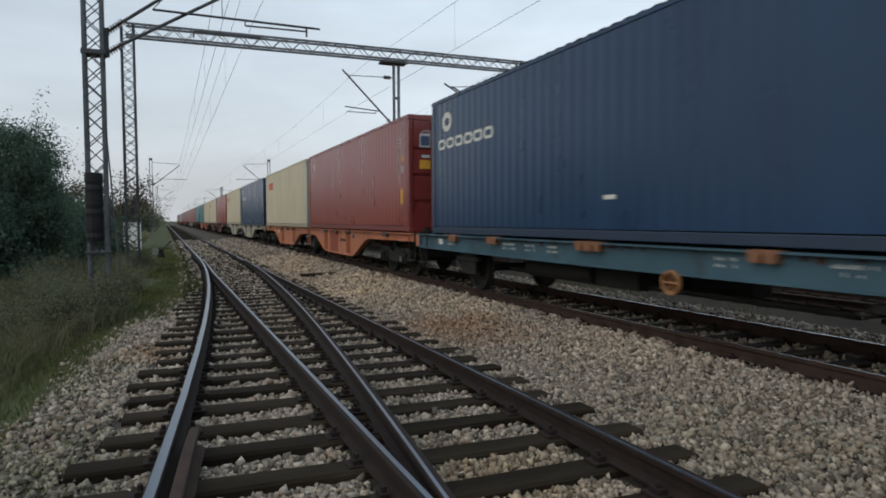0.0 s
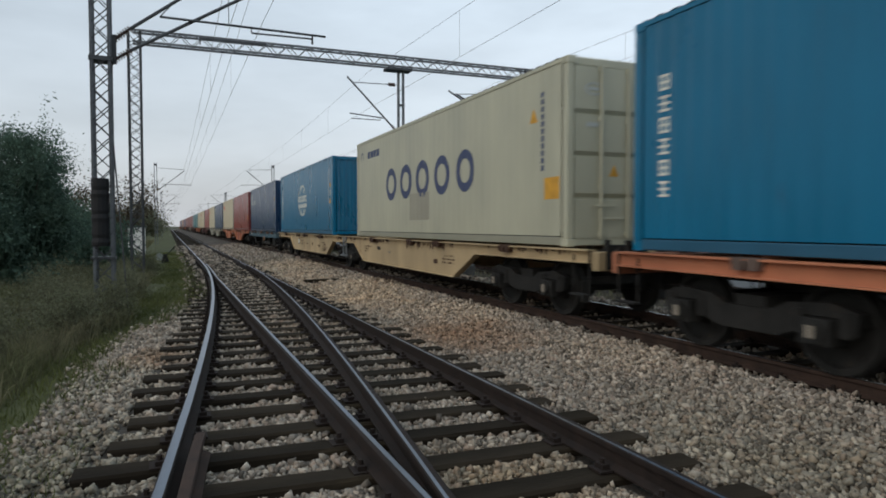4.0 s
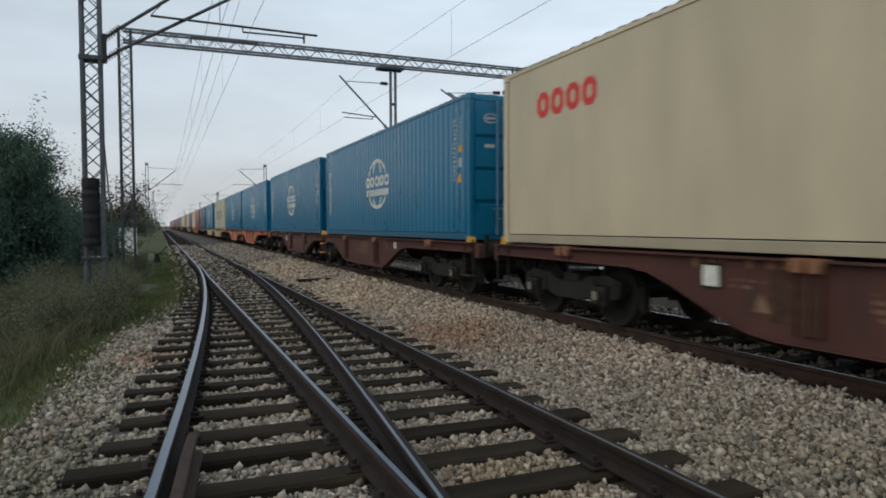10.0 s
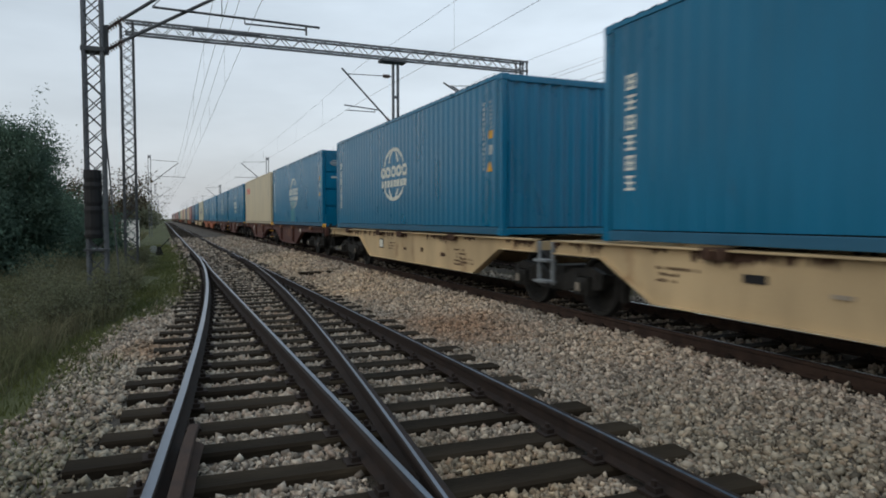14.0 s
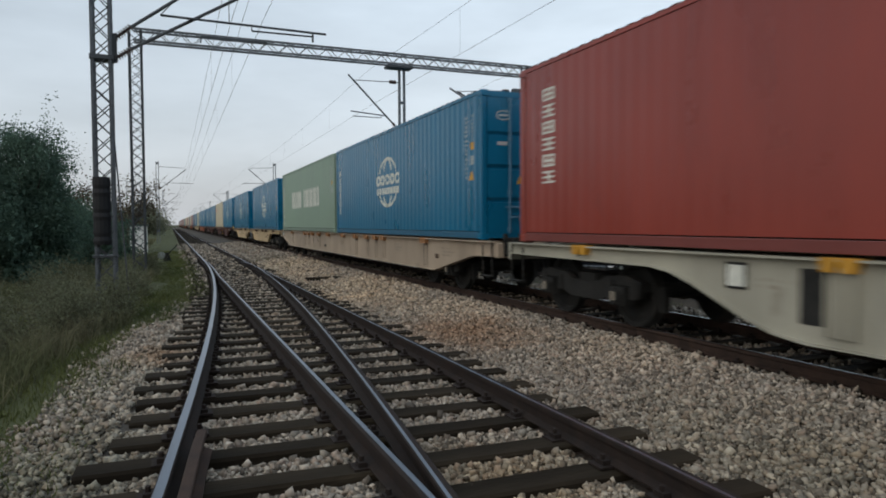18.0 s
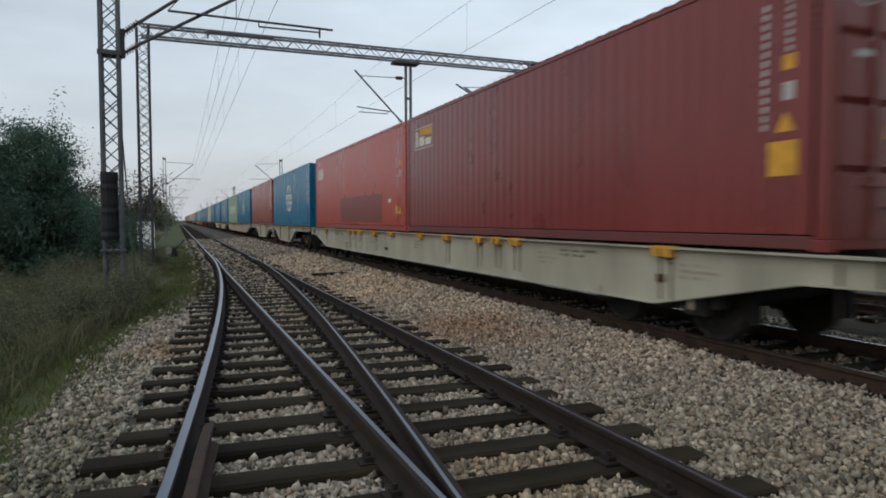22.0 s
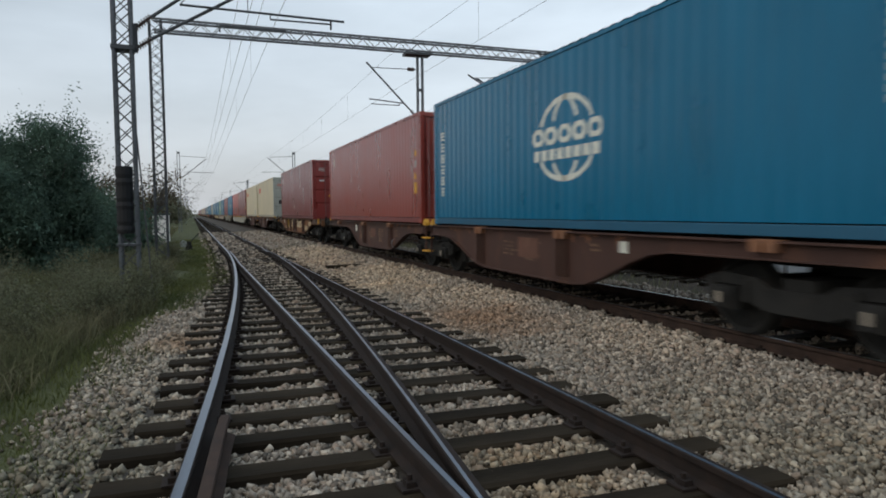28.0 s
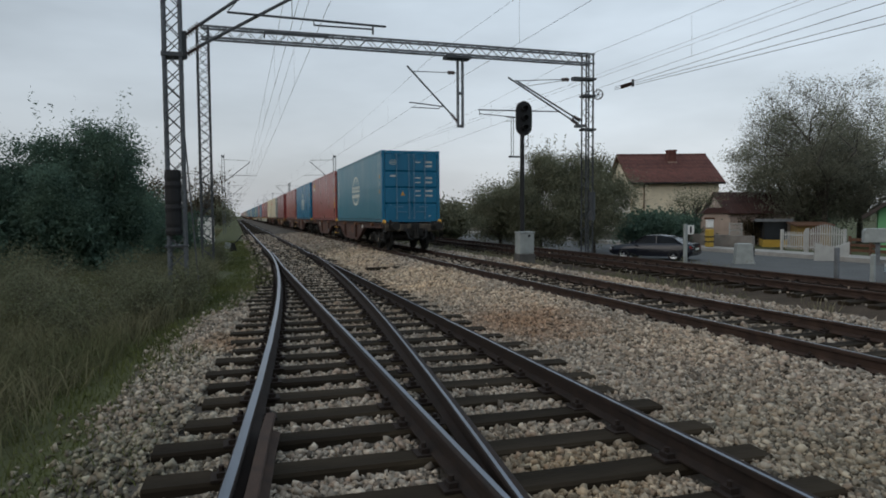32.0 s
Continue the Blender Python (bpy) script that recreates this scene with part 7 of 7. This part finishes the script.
shop = thing("garden_shed", "ochre painted garden shed behind the fence", "shed", at=pose(37.4, 34.6, -0.8, 0, 0, -35))
part("wall", Geo().box(-1.6, 0.4, 0, 2.4, -0.3, 1.35), OCHRE, shop)
part("roof", Geo().prism([(-0.3, 1.32), (2.7, 1.5), (2.7, 1.58), (-0.3, 1.42)], -1.8, 0.6), WOODBROWN, shop)
part("door", Geo().box(-1.0, -0.2, -0.03, 0.0, -0.3, 1.15), WOODBROWN, shop)

green = thing("green_house", "bright green gabled house with an overhanging brown roof", "house", at=pose(42.2, 30.0, -1.0, 0, 0, -50))
part("wall", Geo().prism([(-3.6, -0.5), (4.4, -0.5), (4.4, 2.5), (0.4, 5.2), (-3.6, 2.5)], 0, 8, "y"), GREENWALL, green)
for s, a in ((-1, (-4.5, 2.0)), (1, (5.3, 2.0))):
    pts = [a, (0.4, 5.5), (0.4, 5.7), (a[0], a[1] + 0.2)]
    part("roof", Geo().prism(pts if s > 0 else pts[::-1], -0.7, 8.6, "y"), ROOFDARK, green)
    part("barge_board", Geo().prism([(a[0], a[1] - 0.08), (0.4, 5.42), (0.4, 5.66), (a[0], a[1] + 0.16)], -0.76, -0.7, "y"), ROOFDARK, green)
window_part(green, -0.9, 0.0, 0.6, 2.2, 1.45)
part("blind", Geo().box(-1.92, 0.12, -0.03, -0.016, 0.68, 1.98), WOODBROWN, green, "closed brown roller blind")
part("sign", Geo().box(-0.1, 0.5, -0.02, 0.0, 2.3, 2.5).box(0.6, 1.5, -0.02, 0.0, 2.3, 2.5), YELLOW, green)

# white picket fence, gate and low fence
def fence_run(name, label, x0, y0, x1, y1, z, h, step, rise=0.0):
    d = Vector((x1 - x0, y1 - y0, 0))
    n = int(d.length / step)
    f = thing(name, label, "fence", at=Matrix.Translation((x0, y0, z)) @ Euler((0, 0, math.atan2(d.y, d.x))).to_matrix().to_4x4())
    for zz in (0.22, h - 0.22):
        part("rail", Geo().box(0, d.length, -0.03, 0.0, zz, zz + 0.07), FENCE, f)
    pk = {}
    for i in range(n):
        top = h + rise * math.sin(math.pi * (i + 0.5) / n)
        key = round(top, 2)
        if key not in pk:
            pk[key] = Geo().prism([(-0.035, 0.08), (0.035, 0.08), (0.035, key - 0.05), (0, key), (-0.035, key - 0.05)], 0.004, 0.024, "y").mesh("picket", FENCE)
        part("picket", pk[key], FENCE, f, at=pose((i + 0.5) * step, 0, 0))
    for q in (0, d.length):
        part("post", Geo().box(q - 0.07, q + 0.07, -0.08, 0.06, -0.2, h + 0.12), FENCE, f, bevel=0.01)
    return f


fence_run("picket_fence", "white picket fence along the pavement", 30.6, 31.2, 30.6, 29.5, -0.76, 1.1, 0.16)
fence_run("picket_gate", "wide white picket gate with an arched top", 30.6, 29.4, 30.6, 27.0, -0.76, 1.2, 0.15, 0.35)
fence_run("picket_fence", "white picket fence in front of the green house", 32.5, 22.5, 32.5, 16.0, -0.7, 1.0, 0.17)
low = thing("board_fence", "low dark fence of three boards", "fence", at=pose(30.6, 26.7, -0.76))
for z in (0.15, 0.42, 0.7):
    part("board", Geo().box(-0.02, 0.02, -2.4, 0, z, z + 0.14), WOODBROWN, low)
for y in (0, -1.2, -2.4):
    part("post", Geo().box(-0.05, 0.05, y - 0.05, y + 0.05, -0.2, 0.95), WOODBROWN, low)
wing = thing("gate_wing_wall", "low white wall with a sagging curved top before the gate", "wall", at=pose(28.3, 25.7, -0.98, 0, 0, -26))
top = [(0.8 - 1.6 * k / 8, 0.95 - 0.22 * math.sin(math.pi * k / 8)) for k in range(9)]
part("wall", Geo().prism([(-0.8, -0.1), (0.8, -0.1)] + top, -0.06, 0.06, "y"), FENCE, wing)
wall = tagged(new("garden_wall", Geo().box(30.5, 30.75, 33.5, 120, -0.9, 0.0).mesh("garden_wall", WALLDARK, bevel=0.02)), "low dull brown plastered garden wall along the pavement", "wall", kind="structure")


def loft(sections):
    """Skin over cross-sections, each a list of points of equal count."""
    g, n = Geo(), len(sections[0])
    for s in sections:
        g.v += s
    for i in range(len(sections) - 1):
        for k in range(n - 1):
            g.f.append((i * n + k, i * n + k + 1, (i + 1) * n + k + 1, (i + 1) * n + k))
    g.f += [tuple(range(n)), tuple(range((len(sections) - 1) * n, len(sections) * n))[::-1]]
    return g


CARDARK = mat("dark_blue_car_paint", (0.005, 0.006, 0.011), 0.2, 0.0, 0.1, 2, spec=0.5)
CARPALE = mat("pale_blue_car_paint", (0.42, 0.50, 0.55), 0.3, 0.1, 0.1, 2, spec=0.5)
CHROME = mat("alloy_metal", (0.4, 0.41, 0.42), 0.35, 0.8, 0.1, 3)
LAMPRED = mat("red_tail_lamp", (0.20, 0.01, 0.01), 0.25, 0, 0.1, 3)
LAMPCLEAR = mat("clear_head_lamp", (0.5, 0.52, 0.54), 0.2, 0.2, 0.1, 3)


def car(label, paintwork, x, y, z, turn_):
    """A saloon car, front towards +y, origin on the road."""
    c = thing("car", label, "car", "parked cars", at=pose(x, y, z, 0, 0, turn_) @ Matrix.Diagonal((1, 1, 0.9, 1)))
    prof = [(-2.2, 0.45, 0.92, 0.76), (-2.12, 0.28, 0.98, 0.84), (-1.4, 0.24, 1.0, 0.88), (-0.4, 0.22, 0.98, 0.89), (0.6, 0.22, 0.97, 0.89), (1.2, 0.24, 0.92, 0.88), (1.9, 0.26, 0.80, 0.82), (2.2, 0.38, 0.66, 0.66)]
    body = loft([[(-w, yy, lo), (-w - 0.02, yy, (lo + hi) / 2), (-w + 0.05, yy, hi - 0.04), (-w + 0.16, yy, hi), (w - 0.16, yy, hi), (w - 0.05, yy, hi - 0.04), (w + 0.02, yy, (lo + hi) / 2), (w, yy, lo), (-w, yy, lo)] for yy, lo, hi, w in prof])
    part("body", body, paintwork, c, smooth=True)
    cab_ = [(-1.75, 0.97, 0.74), (-1.15, 1.34, 0.60), (-0.5, 1.43, 0.58), (0.15, 1.40, 0.58), (1.0, 0.95, 0.72)]
    part("glass", loft([[(-w - 0.08 * (1.43 - h), yy, 0.93), (-w, yy, h), (w, yy, h), (w + 0.08 * (1.43 - h), yy, 0.93), (-w, yy, 0.93)] for yy, h, w in cab_]), DARKOPEN, c, smooth=False)
    part("roof", loft([[(-0.60, yy, h), (-0.5, yy, h + 0.025), (0.5, yy, h + 0.025), (0.60, yy, h), (-0.6, yy, h)] for yy, h in ((-1.2, 1.33), (-0.5, 1.435), (0.2, 1.405))]), paintwork, c, smooth=True)
    for s in (-1, 1):
        for a, b in (((-1.72, 0.96), (-1.18, 1.34)), ((-0.42, 0.95), (-0.36, 1.43)), ((0.98, 0.94), (0.18, 1.41))):
            part("pillar", Geo().bar((s * 0.78, a[0], a[1]), (s * 0.61, b[0], b[1]), 0.05, 0.07), paintwork, c)
        part("mirror", Geo().box(s * 0.98 - 0.1, s * 0.98 + 0.1, 0.62, 0.74, 0.92, 1.05), paintwork, c, bevel=0.03)
        part("headlight", Geo().box(s * 0.58 - 0.18, s * 0.58 + 0.18, 2.06, 2.16, 0.54, 0.68), LAMPCLEAR, c, bevel=0.02)
        part("tail_lamp", Geo().box(s * 0.66 - 0.16, s * 0.66 + 0.16, -2.2, -2.1, 0.68, 0.84), LAMPRED, c, bevel=0.02)
        for yy in (-1.35, 1.3):
            w = part("wheel", Geo().tube((s * 0.70, yy, 0.31), (s * 0.90, yy, 0.31), 0.06, 10), CHROME, c)
            ty = lathe([(-0.1, 0.21), (-0.1, 0.29), (-0.07, 0.315), (0.07, 0.315), (0.1, 0.29), (0.1, 0.21)], 22)
            part("tyre", Geo().add([(p[0] + s * 0.80, p[1] + yy, p[2] + 0.315) for p in ty.v], ty.f), RUBBER, w)
            rim = lathe([(0.04, 0.0), (0.06, 0.06), (0.03, 0.10), (0.05, 0.20), (0.08, 0.215)], 18)
            part("rim", Geo().add([(p[0] * s + s * 0.82, p[1] + yy, p[2] + 0.315) for p in rim.v], rim.f), CHROME, w)
    part("bumper", Geo().box(-0.8, 0.8, -2.26, -2.1, 0.36, 0.56), paintwork, c, bevel=0.04)
    part("number_plate", Geo().box(-0.26, 0.26, -2.275, -2.262, 0.62, 0.72), WHITE, c)
    return c


car("dark blue saloon car parked on the road", CARDARK, 21.2, 30.3, -0.98, 35)
car("pale blue car parked on the road", CARPALE, 22.5, 15.4, -0.98, 2)

post = thing("marker_post", "white marker post with a square white plate", "sign post", at=pose(14.0, 18.3, -0.50))
part("post", Geo().box(-0.05, 0.05, -0.05, 0.05, -0.2, 1.6), CAB, post, bevel=0.008)
pl = part("plate", Geo().box(0.06, 0.32, -0.02, 0.0, 1.26, 1.56), WHITEWALL, post, bevel=0.004)
tagged(part("lettering", Geo().box(0.15, 0.22, -0.026, -0.021, 1.30, 1.52), RUBBER, pl), "black bar of illegible lettering")
cabinet = thing("roadside_cabinet", "pale roadside cabinet with a dark open side", "cabinet", at=pose(23.2, 26.0, -0.98, 0, 0, -30))
part("body", Geo().prism([(-0.42, 0.0), (0.42, 0.0), (0.34, 0.96), (-0.34, 0.96)], -0.35, 0.35, "y"), CAB, cabinet, bevel=0.02)
part("side", Geo().box(0.30, 0.43, -0.30, 0.30, 0.35, 0.80), RUBBER, cabinet)
part("foot", Geo().box(-0.45, 0.45, -0.38, 0.38, -0.05, 0.08), CAB, cabinet)
pillar = thing("yellow_pillar", "yellow and black roadside pillar with a white plate", "sign post", at=pose(29.4, 36.0, -0.76))
part("post", Geo().box(-0.21, 0.21, -0.21, 0.21, 0, 1.15), YELLOWWALL, pillar, bevel=0.05)
for z in (0.3, 0.62):
    part("stripe", Geo().box(-0.214, 0.214, -0.214, 0.214, z, z + 0.08), RUBBER, pillar)
part("plate", Geo().box(-0.26, 0.26, -0.1, 0.1, 1.25, 1.8), WHITEWALL, pillar, bevel=0.04)
part("cap", Geo().box(-0.32, 0.32, -0.16, 0.16, 1.8, 1.92), WOODBROWN, pillar, bevel=0.04)
for x, y, h, m, lb in ((16.6, 14.9, 1.35, GALV, "plain grey steel post beside the road"), (17.5, 14.5, 1.15, CAB, "short pale concrete post beside the road")):
    p = thing("roadside_post", lb, "post", at=pose(x, y, -0.92))
    part("post", Geo().box(-0.06, 0.06, -0.06, 0.06, -0.2, h), m, p, bevel=0.02)
meter = thing("meter_box", "large pale grey box on a post by the gate", "box", at=pose(27.9, 22.9, -0.90, 0, 0, -40))
part("post", Geo().box(-0.09, 0.09, -0.06, 0.06, -0.2, 0.95), GALV, meter)
part("box", Geo().prism([(-0.6, 0.95), (0.6, 0.95), (0.6, 1.48), (0.5, 1.6), (-0.5, 1.6), (-0.6, 1.48)], -0.3, 0.3, "y"), CAB, meter, bevel=0.03)
white = thing("white_outbuilding", "small white walled outbuilding behind the shrubs", "outbuilding", at=pose(-5.6, 60.0, -0.5))
part("wall", Geo().box(-4.5, 0.8, 0, 4, -0.2, 1.7), WHITEWALL, white)
part("roof", Geo().prism([(-0.4, 1.65), (2.0, 2.5), (4.4, 1.65), (2.0, 2.38)], -4.8, 1.1), ROOFTILE, white)
part("door", Geo().box(-1.2, -0.4, -0.03, 0.0, -0.2, 1.4), WOODBROWN, white)
hut = thing("white_hut", "narrow white hut behind the portal leg", "hut", at=pose(-1.9, 47.0, -0.5))
part("wall", Geo().box(-0.5, 0.5, 0, 1.4, -0.2, 1.9), WHITEWALL, hut)
part("roof", Geo().box(-0.6, 0.6, -0.1, 1.5, 1.9, 2.0), DARKZINC, hut)
part("pole", Geo().tube((-0.62, -0.2, -0.2), (-0.62, -0.2, 2.0), 0.05, 8), WOODBROWN, hut)

# ---- crushed stone ----
STONE = mat("crushed_limestone", (0.278, 0.242, 0.200), 0.9, 0, 0.3, 14, 0.004, 60, island=0.2, palette=[(1.35, 1.34, 1.32), (0.68, 0.64, 0.61), (1.85, 1.82, 1.76), (1.05, 0.97, 0.90), (0.42, 0.41, 0.40), (1.2, 1.10, 1.0), (0.9, 0.91, 0.90), (1.5, 1.44, 1.37), (0.52, 0.49, 0.47), (1.15, 1.13, 1.1), (0.97, 0.86, 0.80), (0.8, 0.78, 0.74)], spec=0.2)



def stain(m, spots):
    """Rust, dust and the train's shade put into the colour of patches of the stone. spots: x, y, radius, colour,
    strength.
    """
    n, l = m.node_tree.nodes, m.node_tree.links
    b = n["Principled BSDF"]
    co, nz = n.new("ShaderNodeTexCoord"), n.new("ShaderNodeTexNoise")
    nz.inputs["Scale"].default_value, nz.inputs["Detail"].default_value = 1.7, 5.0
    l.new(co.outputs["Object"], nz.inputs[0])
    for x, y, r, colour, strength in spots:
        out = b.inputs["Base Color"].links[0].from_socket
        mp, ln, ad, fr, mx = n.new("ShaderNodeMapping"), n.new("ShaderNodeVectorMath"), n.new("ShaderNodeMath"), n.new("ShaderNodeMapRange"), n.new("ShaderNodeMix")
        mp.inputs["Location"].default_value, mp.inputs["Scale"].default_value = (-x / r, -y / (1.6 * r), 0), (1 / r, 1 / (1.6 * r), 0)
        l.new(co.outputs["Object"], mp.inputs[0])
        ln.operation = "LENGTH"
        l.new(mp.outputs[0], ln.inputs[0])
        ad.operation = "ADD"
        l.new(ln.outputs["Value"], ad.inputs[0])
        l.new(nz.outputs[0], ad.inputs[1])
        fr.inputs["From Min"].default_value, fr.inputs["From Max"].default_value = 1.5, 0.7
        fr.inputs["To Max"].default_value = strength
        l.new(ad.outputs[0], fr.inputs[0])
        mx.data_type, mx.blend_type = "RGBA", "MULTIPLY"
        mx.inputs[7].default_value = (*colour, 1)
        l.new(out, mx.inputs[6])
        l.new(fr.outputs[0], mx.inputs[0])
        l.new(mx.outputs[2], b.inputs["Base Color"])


# the last spot, on the main track, paints the shade beneath the train
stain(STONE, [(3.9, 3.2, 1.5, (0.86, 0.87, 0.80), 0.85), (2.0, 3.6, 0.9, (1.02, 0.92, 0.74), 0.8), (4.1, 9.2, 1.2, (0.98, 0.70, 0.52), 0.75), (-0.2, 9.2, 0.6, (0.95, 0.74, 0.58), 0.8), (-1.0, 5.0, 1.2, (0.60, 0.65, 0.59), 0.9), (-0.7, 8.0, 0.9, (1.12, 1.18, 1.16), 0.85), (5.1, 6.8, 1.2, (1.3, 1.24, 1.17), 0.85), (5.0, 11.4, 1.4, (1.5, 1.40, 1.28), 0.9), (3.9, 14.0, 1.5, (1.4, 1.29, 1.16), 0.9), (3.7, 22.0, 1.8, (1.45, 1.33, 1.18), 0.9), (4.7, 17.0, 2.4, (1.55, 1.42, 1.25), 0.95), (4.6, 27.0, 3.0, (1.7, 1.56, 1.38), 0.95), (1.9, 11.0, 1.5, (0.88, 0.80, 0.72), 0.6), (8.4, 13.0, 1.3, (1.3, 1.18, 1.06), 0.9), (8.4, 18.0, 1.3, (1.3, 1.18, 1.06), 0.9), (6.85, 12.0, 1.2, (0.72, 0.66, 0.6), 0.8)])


def stones(name, label, seed, zones):
    """One mesh of many angular stones. zones: x0, x1, y0, y1, per square metre, size."""
    rng = np.random.default_rng(seed)
    base = np.array([(a, b, c) for c in (-1, 1) for b in (-1, 1) for a in (-1, 1)]) * 0.78
    tris = np.array([(0, 2, 3), (0, 3, 1), (4, 5, 7), (4, 7, 6), (0, 1, 5), (0, 5, 4), (2, 6, 7), (2, 7, 3), (0, 4, 6), (0, 6, 2), (1, 3, 7), (1, 7, 5)])
    shapes = np.array([base + rng.uniform(-0.45, 0.32, (8, 3)) * np.sign(base) for _ in range(16)])
    peak = np.array([(1, 0, 0), (-1, 0, 0), (0, 1, 0), (0, -1, 0), (0, 0, 1), (0, 0, -1)], float)
    peaked = np.array([(0, 2, 4), (2, 1, 4), (1, 3, 4), (3, 0, 4), (2, 0, 5), (1, 2, 5), (3, 1, 5), (0, 3, 5)])
    sharp = np.array([peak * 1.1 + rng.uniform(-0.3, 0.3, (6, 3)) for _ in range(16)])
    allco, faces, count = [], [], 0
    for x0, x1, y0, y1, dens, size in zones:
        n = int((x1 - x0) * (y1 - y0) * dens)
        x, y = rng.uniform(x0, x1, n), rng.uniform(y0, y1, n)
        s = size * np.clip(rng.lognormal(0, 0.28, n), 0.5, 1.9)
        ok = stone_free(x, y, rng)
        x, y, s = x[ok], y[ok], s[ok]
        n = len(x)
        gx = np.array([ground_z(a, b) for a, b in zip(x, y)])
        z = gx + rng.uniform(0.0, 0.55, n) * s
        q = rng.normal(0, 1, (n, 4))
        q /= np.linalg.norm(q, axis=1)[:, None]
        w, i, j, k = q.T
        r = np.stack([1 - 2 * (j * j + k * k), 2 * (i * j - k * w), 2 * (i * k + j * w), 2 * (i * j + k * w), 1 - 2 * (i * i + k * k), 2 * (j * k - i * w),
                      2 * (i * k - j * w), 2 * (j * k + i * w), 1 - 2 * (i * i + j * j)], 1).reshape(n, 3, 3)
        sc = s[:, None] * rng.uniform(0.38, 1.25, (n, 3)) * 0.5
        pick = rng.integers(0, 16, n)
        form, tri_ = (shapes, tris) if 2 < y1 <= 7.0 else (sharp, peaked)
        co = form[pick] * sc[:, None, :]
        co = np.einsum("nij,nkj->nki", r, co) + np.stack([x, y, z], 1)[:, None, :]
        allco.append(co.reshape(-1, 3))
        faces.append((np.arange(n)[:, None, None] * form.shape[1] + tri_[None] + count).ravel())
        count += n * form.shape[1]
    co = np.vstack(allco)
    me = bpy.data.meshes.new(name)
    me.vertices.add(len(co))
    me.vertices.foreach_set("co", co.ravel())
    idx = np.concatenate(faces)
    me.loops.add(len(idx))
    me.loops.foreach_set("vertex_index", idx)
    me.polygons.add(len(idx) // 3)
    me.polygons.foreach_set("loop_start", np.arange(0, len(idx), 3))
    me.update()
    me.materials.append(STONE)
    return tagged(new(name, me), label, "gravel", kind="stuff")


SLEEPER_Y = np.array([ob.matrix_basis.translation.y for ob in turnout.children if ob.name.startswith("sleeper") and "sleepers" not in ob.name])


def stone_free(x, y, rng):
    """True where a stone may lie: clear of rails and mostly clear of sleepers."""
    t = np.where(y < 28.2, -((28.2 - y) ** 2) / 438, 0)
    ok = np.ones(len(x), bool)
    for a in (BX, BX + 1.505, BX + t, BX + 1.505 + t, TRACK_X - 0.7525, TRACK_X + 0.7525, 11.85 - 0.7525, 11.85 + 0.7525):
        ok &= np.abs(x - a) > 0.085
    near = np.abs(y[:, None] - SLEEPER_Y[None, :]).min(1)
    on = (near < 0.145) & (x > np.minimum(BX, BX + t) - 0.56) & (x < BX + 2.13)
    dm = np.abs((y + 59.7 + 0.3) % 0.6 - 0.3)
    on |= (dm < 0.14) & (np.abs(x - TRACK_X) < 1.28)
    on |= (dm < 0.14) & (np.abs(x - 11.85) < 1.28)
    ok &= ~on | (rng.random(len(x)) < 0.012)
    edge = EDGE(y) - 0.2 * rng.random(len(x))
    ok &= (x > edge) | (rng.random(len(x)) < 0.14 * (x > edge - 0.4))
    ok &= (x > EDGE(y) + 0.75) | (y > 9) | (rng.random(len(x)) < 0.48)
    return ok


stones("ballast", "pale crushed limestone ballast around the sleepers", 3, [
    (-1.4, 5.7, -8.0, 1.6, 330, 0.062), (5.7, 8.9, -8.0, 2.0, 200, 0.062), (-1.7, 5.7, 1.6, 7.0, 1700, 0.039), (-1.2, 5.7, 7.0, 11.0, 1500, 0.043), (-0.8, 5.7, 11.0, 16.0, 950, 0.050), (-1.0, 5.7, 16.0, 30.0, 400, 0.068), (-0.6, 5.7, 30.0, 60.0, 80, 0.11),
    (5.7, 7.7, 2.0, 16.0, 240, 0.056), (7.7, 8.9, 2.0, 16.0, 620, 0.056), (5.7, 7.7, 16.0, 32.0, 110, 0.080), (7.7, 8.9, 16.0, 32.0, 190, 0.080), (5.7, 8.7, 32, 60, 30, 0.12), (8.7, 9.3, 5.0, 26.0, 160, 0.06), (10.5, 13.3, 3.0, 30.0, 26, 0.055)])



def motions():
    """The train rolls away along its track, faster and faster, and its wheels turn."""
    for ob, u, z in TRAIN:
        walk(ob, [(t, pose(TRACK_X, u + s, z)) for t, s in RUN])
    ts, ss = [t for t, s in RUN], [s for t, s in RUN]
    times = [k / 15 for k in range(195)] + [13 + k / 30 for k in range(571)]
    angles = [math.degrees(np.interp(t, ts, ss) / 0.46) for t in times]
    turned = {}
    for ws, y in SPINNING:
        if y not in turned:
            walk(ws, [(t, pose(0, y, 0.46, -a % 360)) for t, a in zip(times, angles)])
            turned[y] = ws.animation_data
        else:                                   # alike wheelsets turn by the same keys
            ws.rotation_mode = "QUATERNION"
            keys = ws.animation_data_create()
            keys.action, keys.action_slot = turned[y].action, turned[y].action_slot


motions()
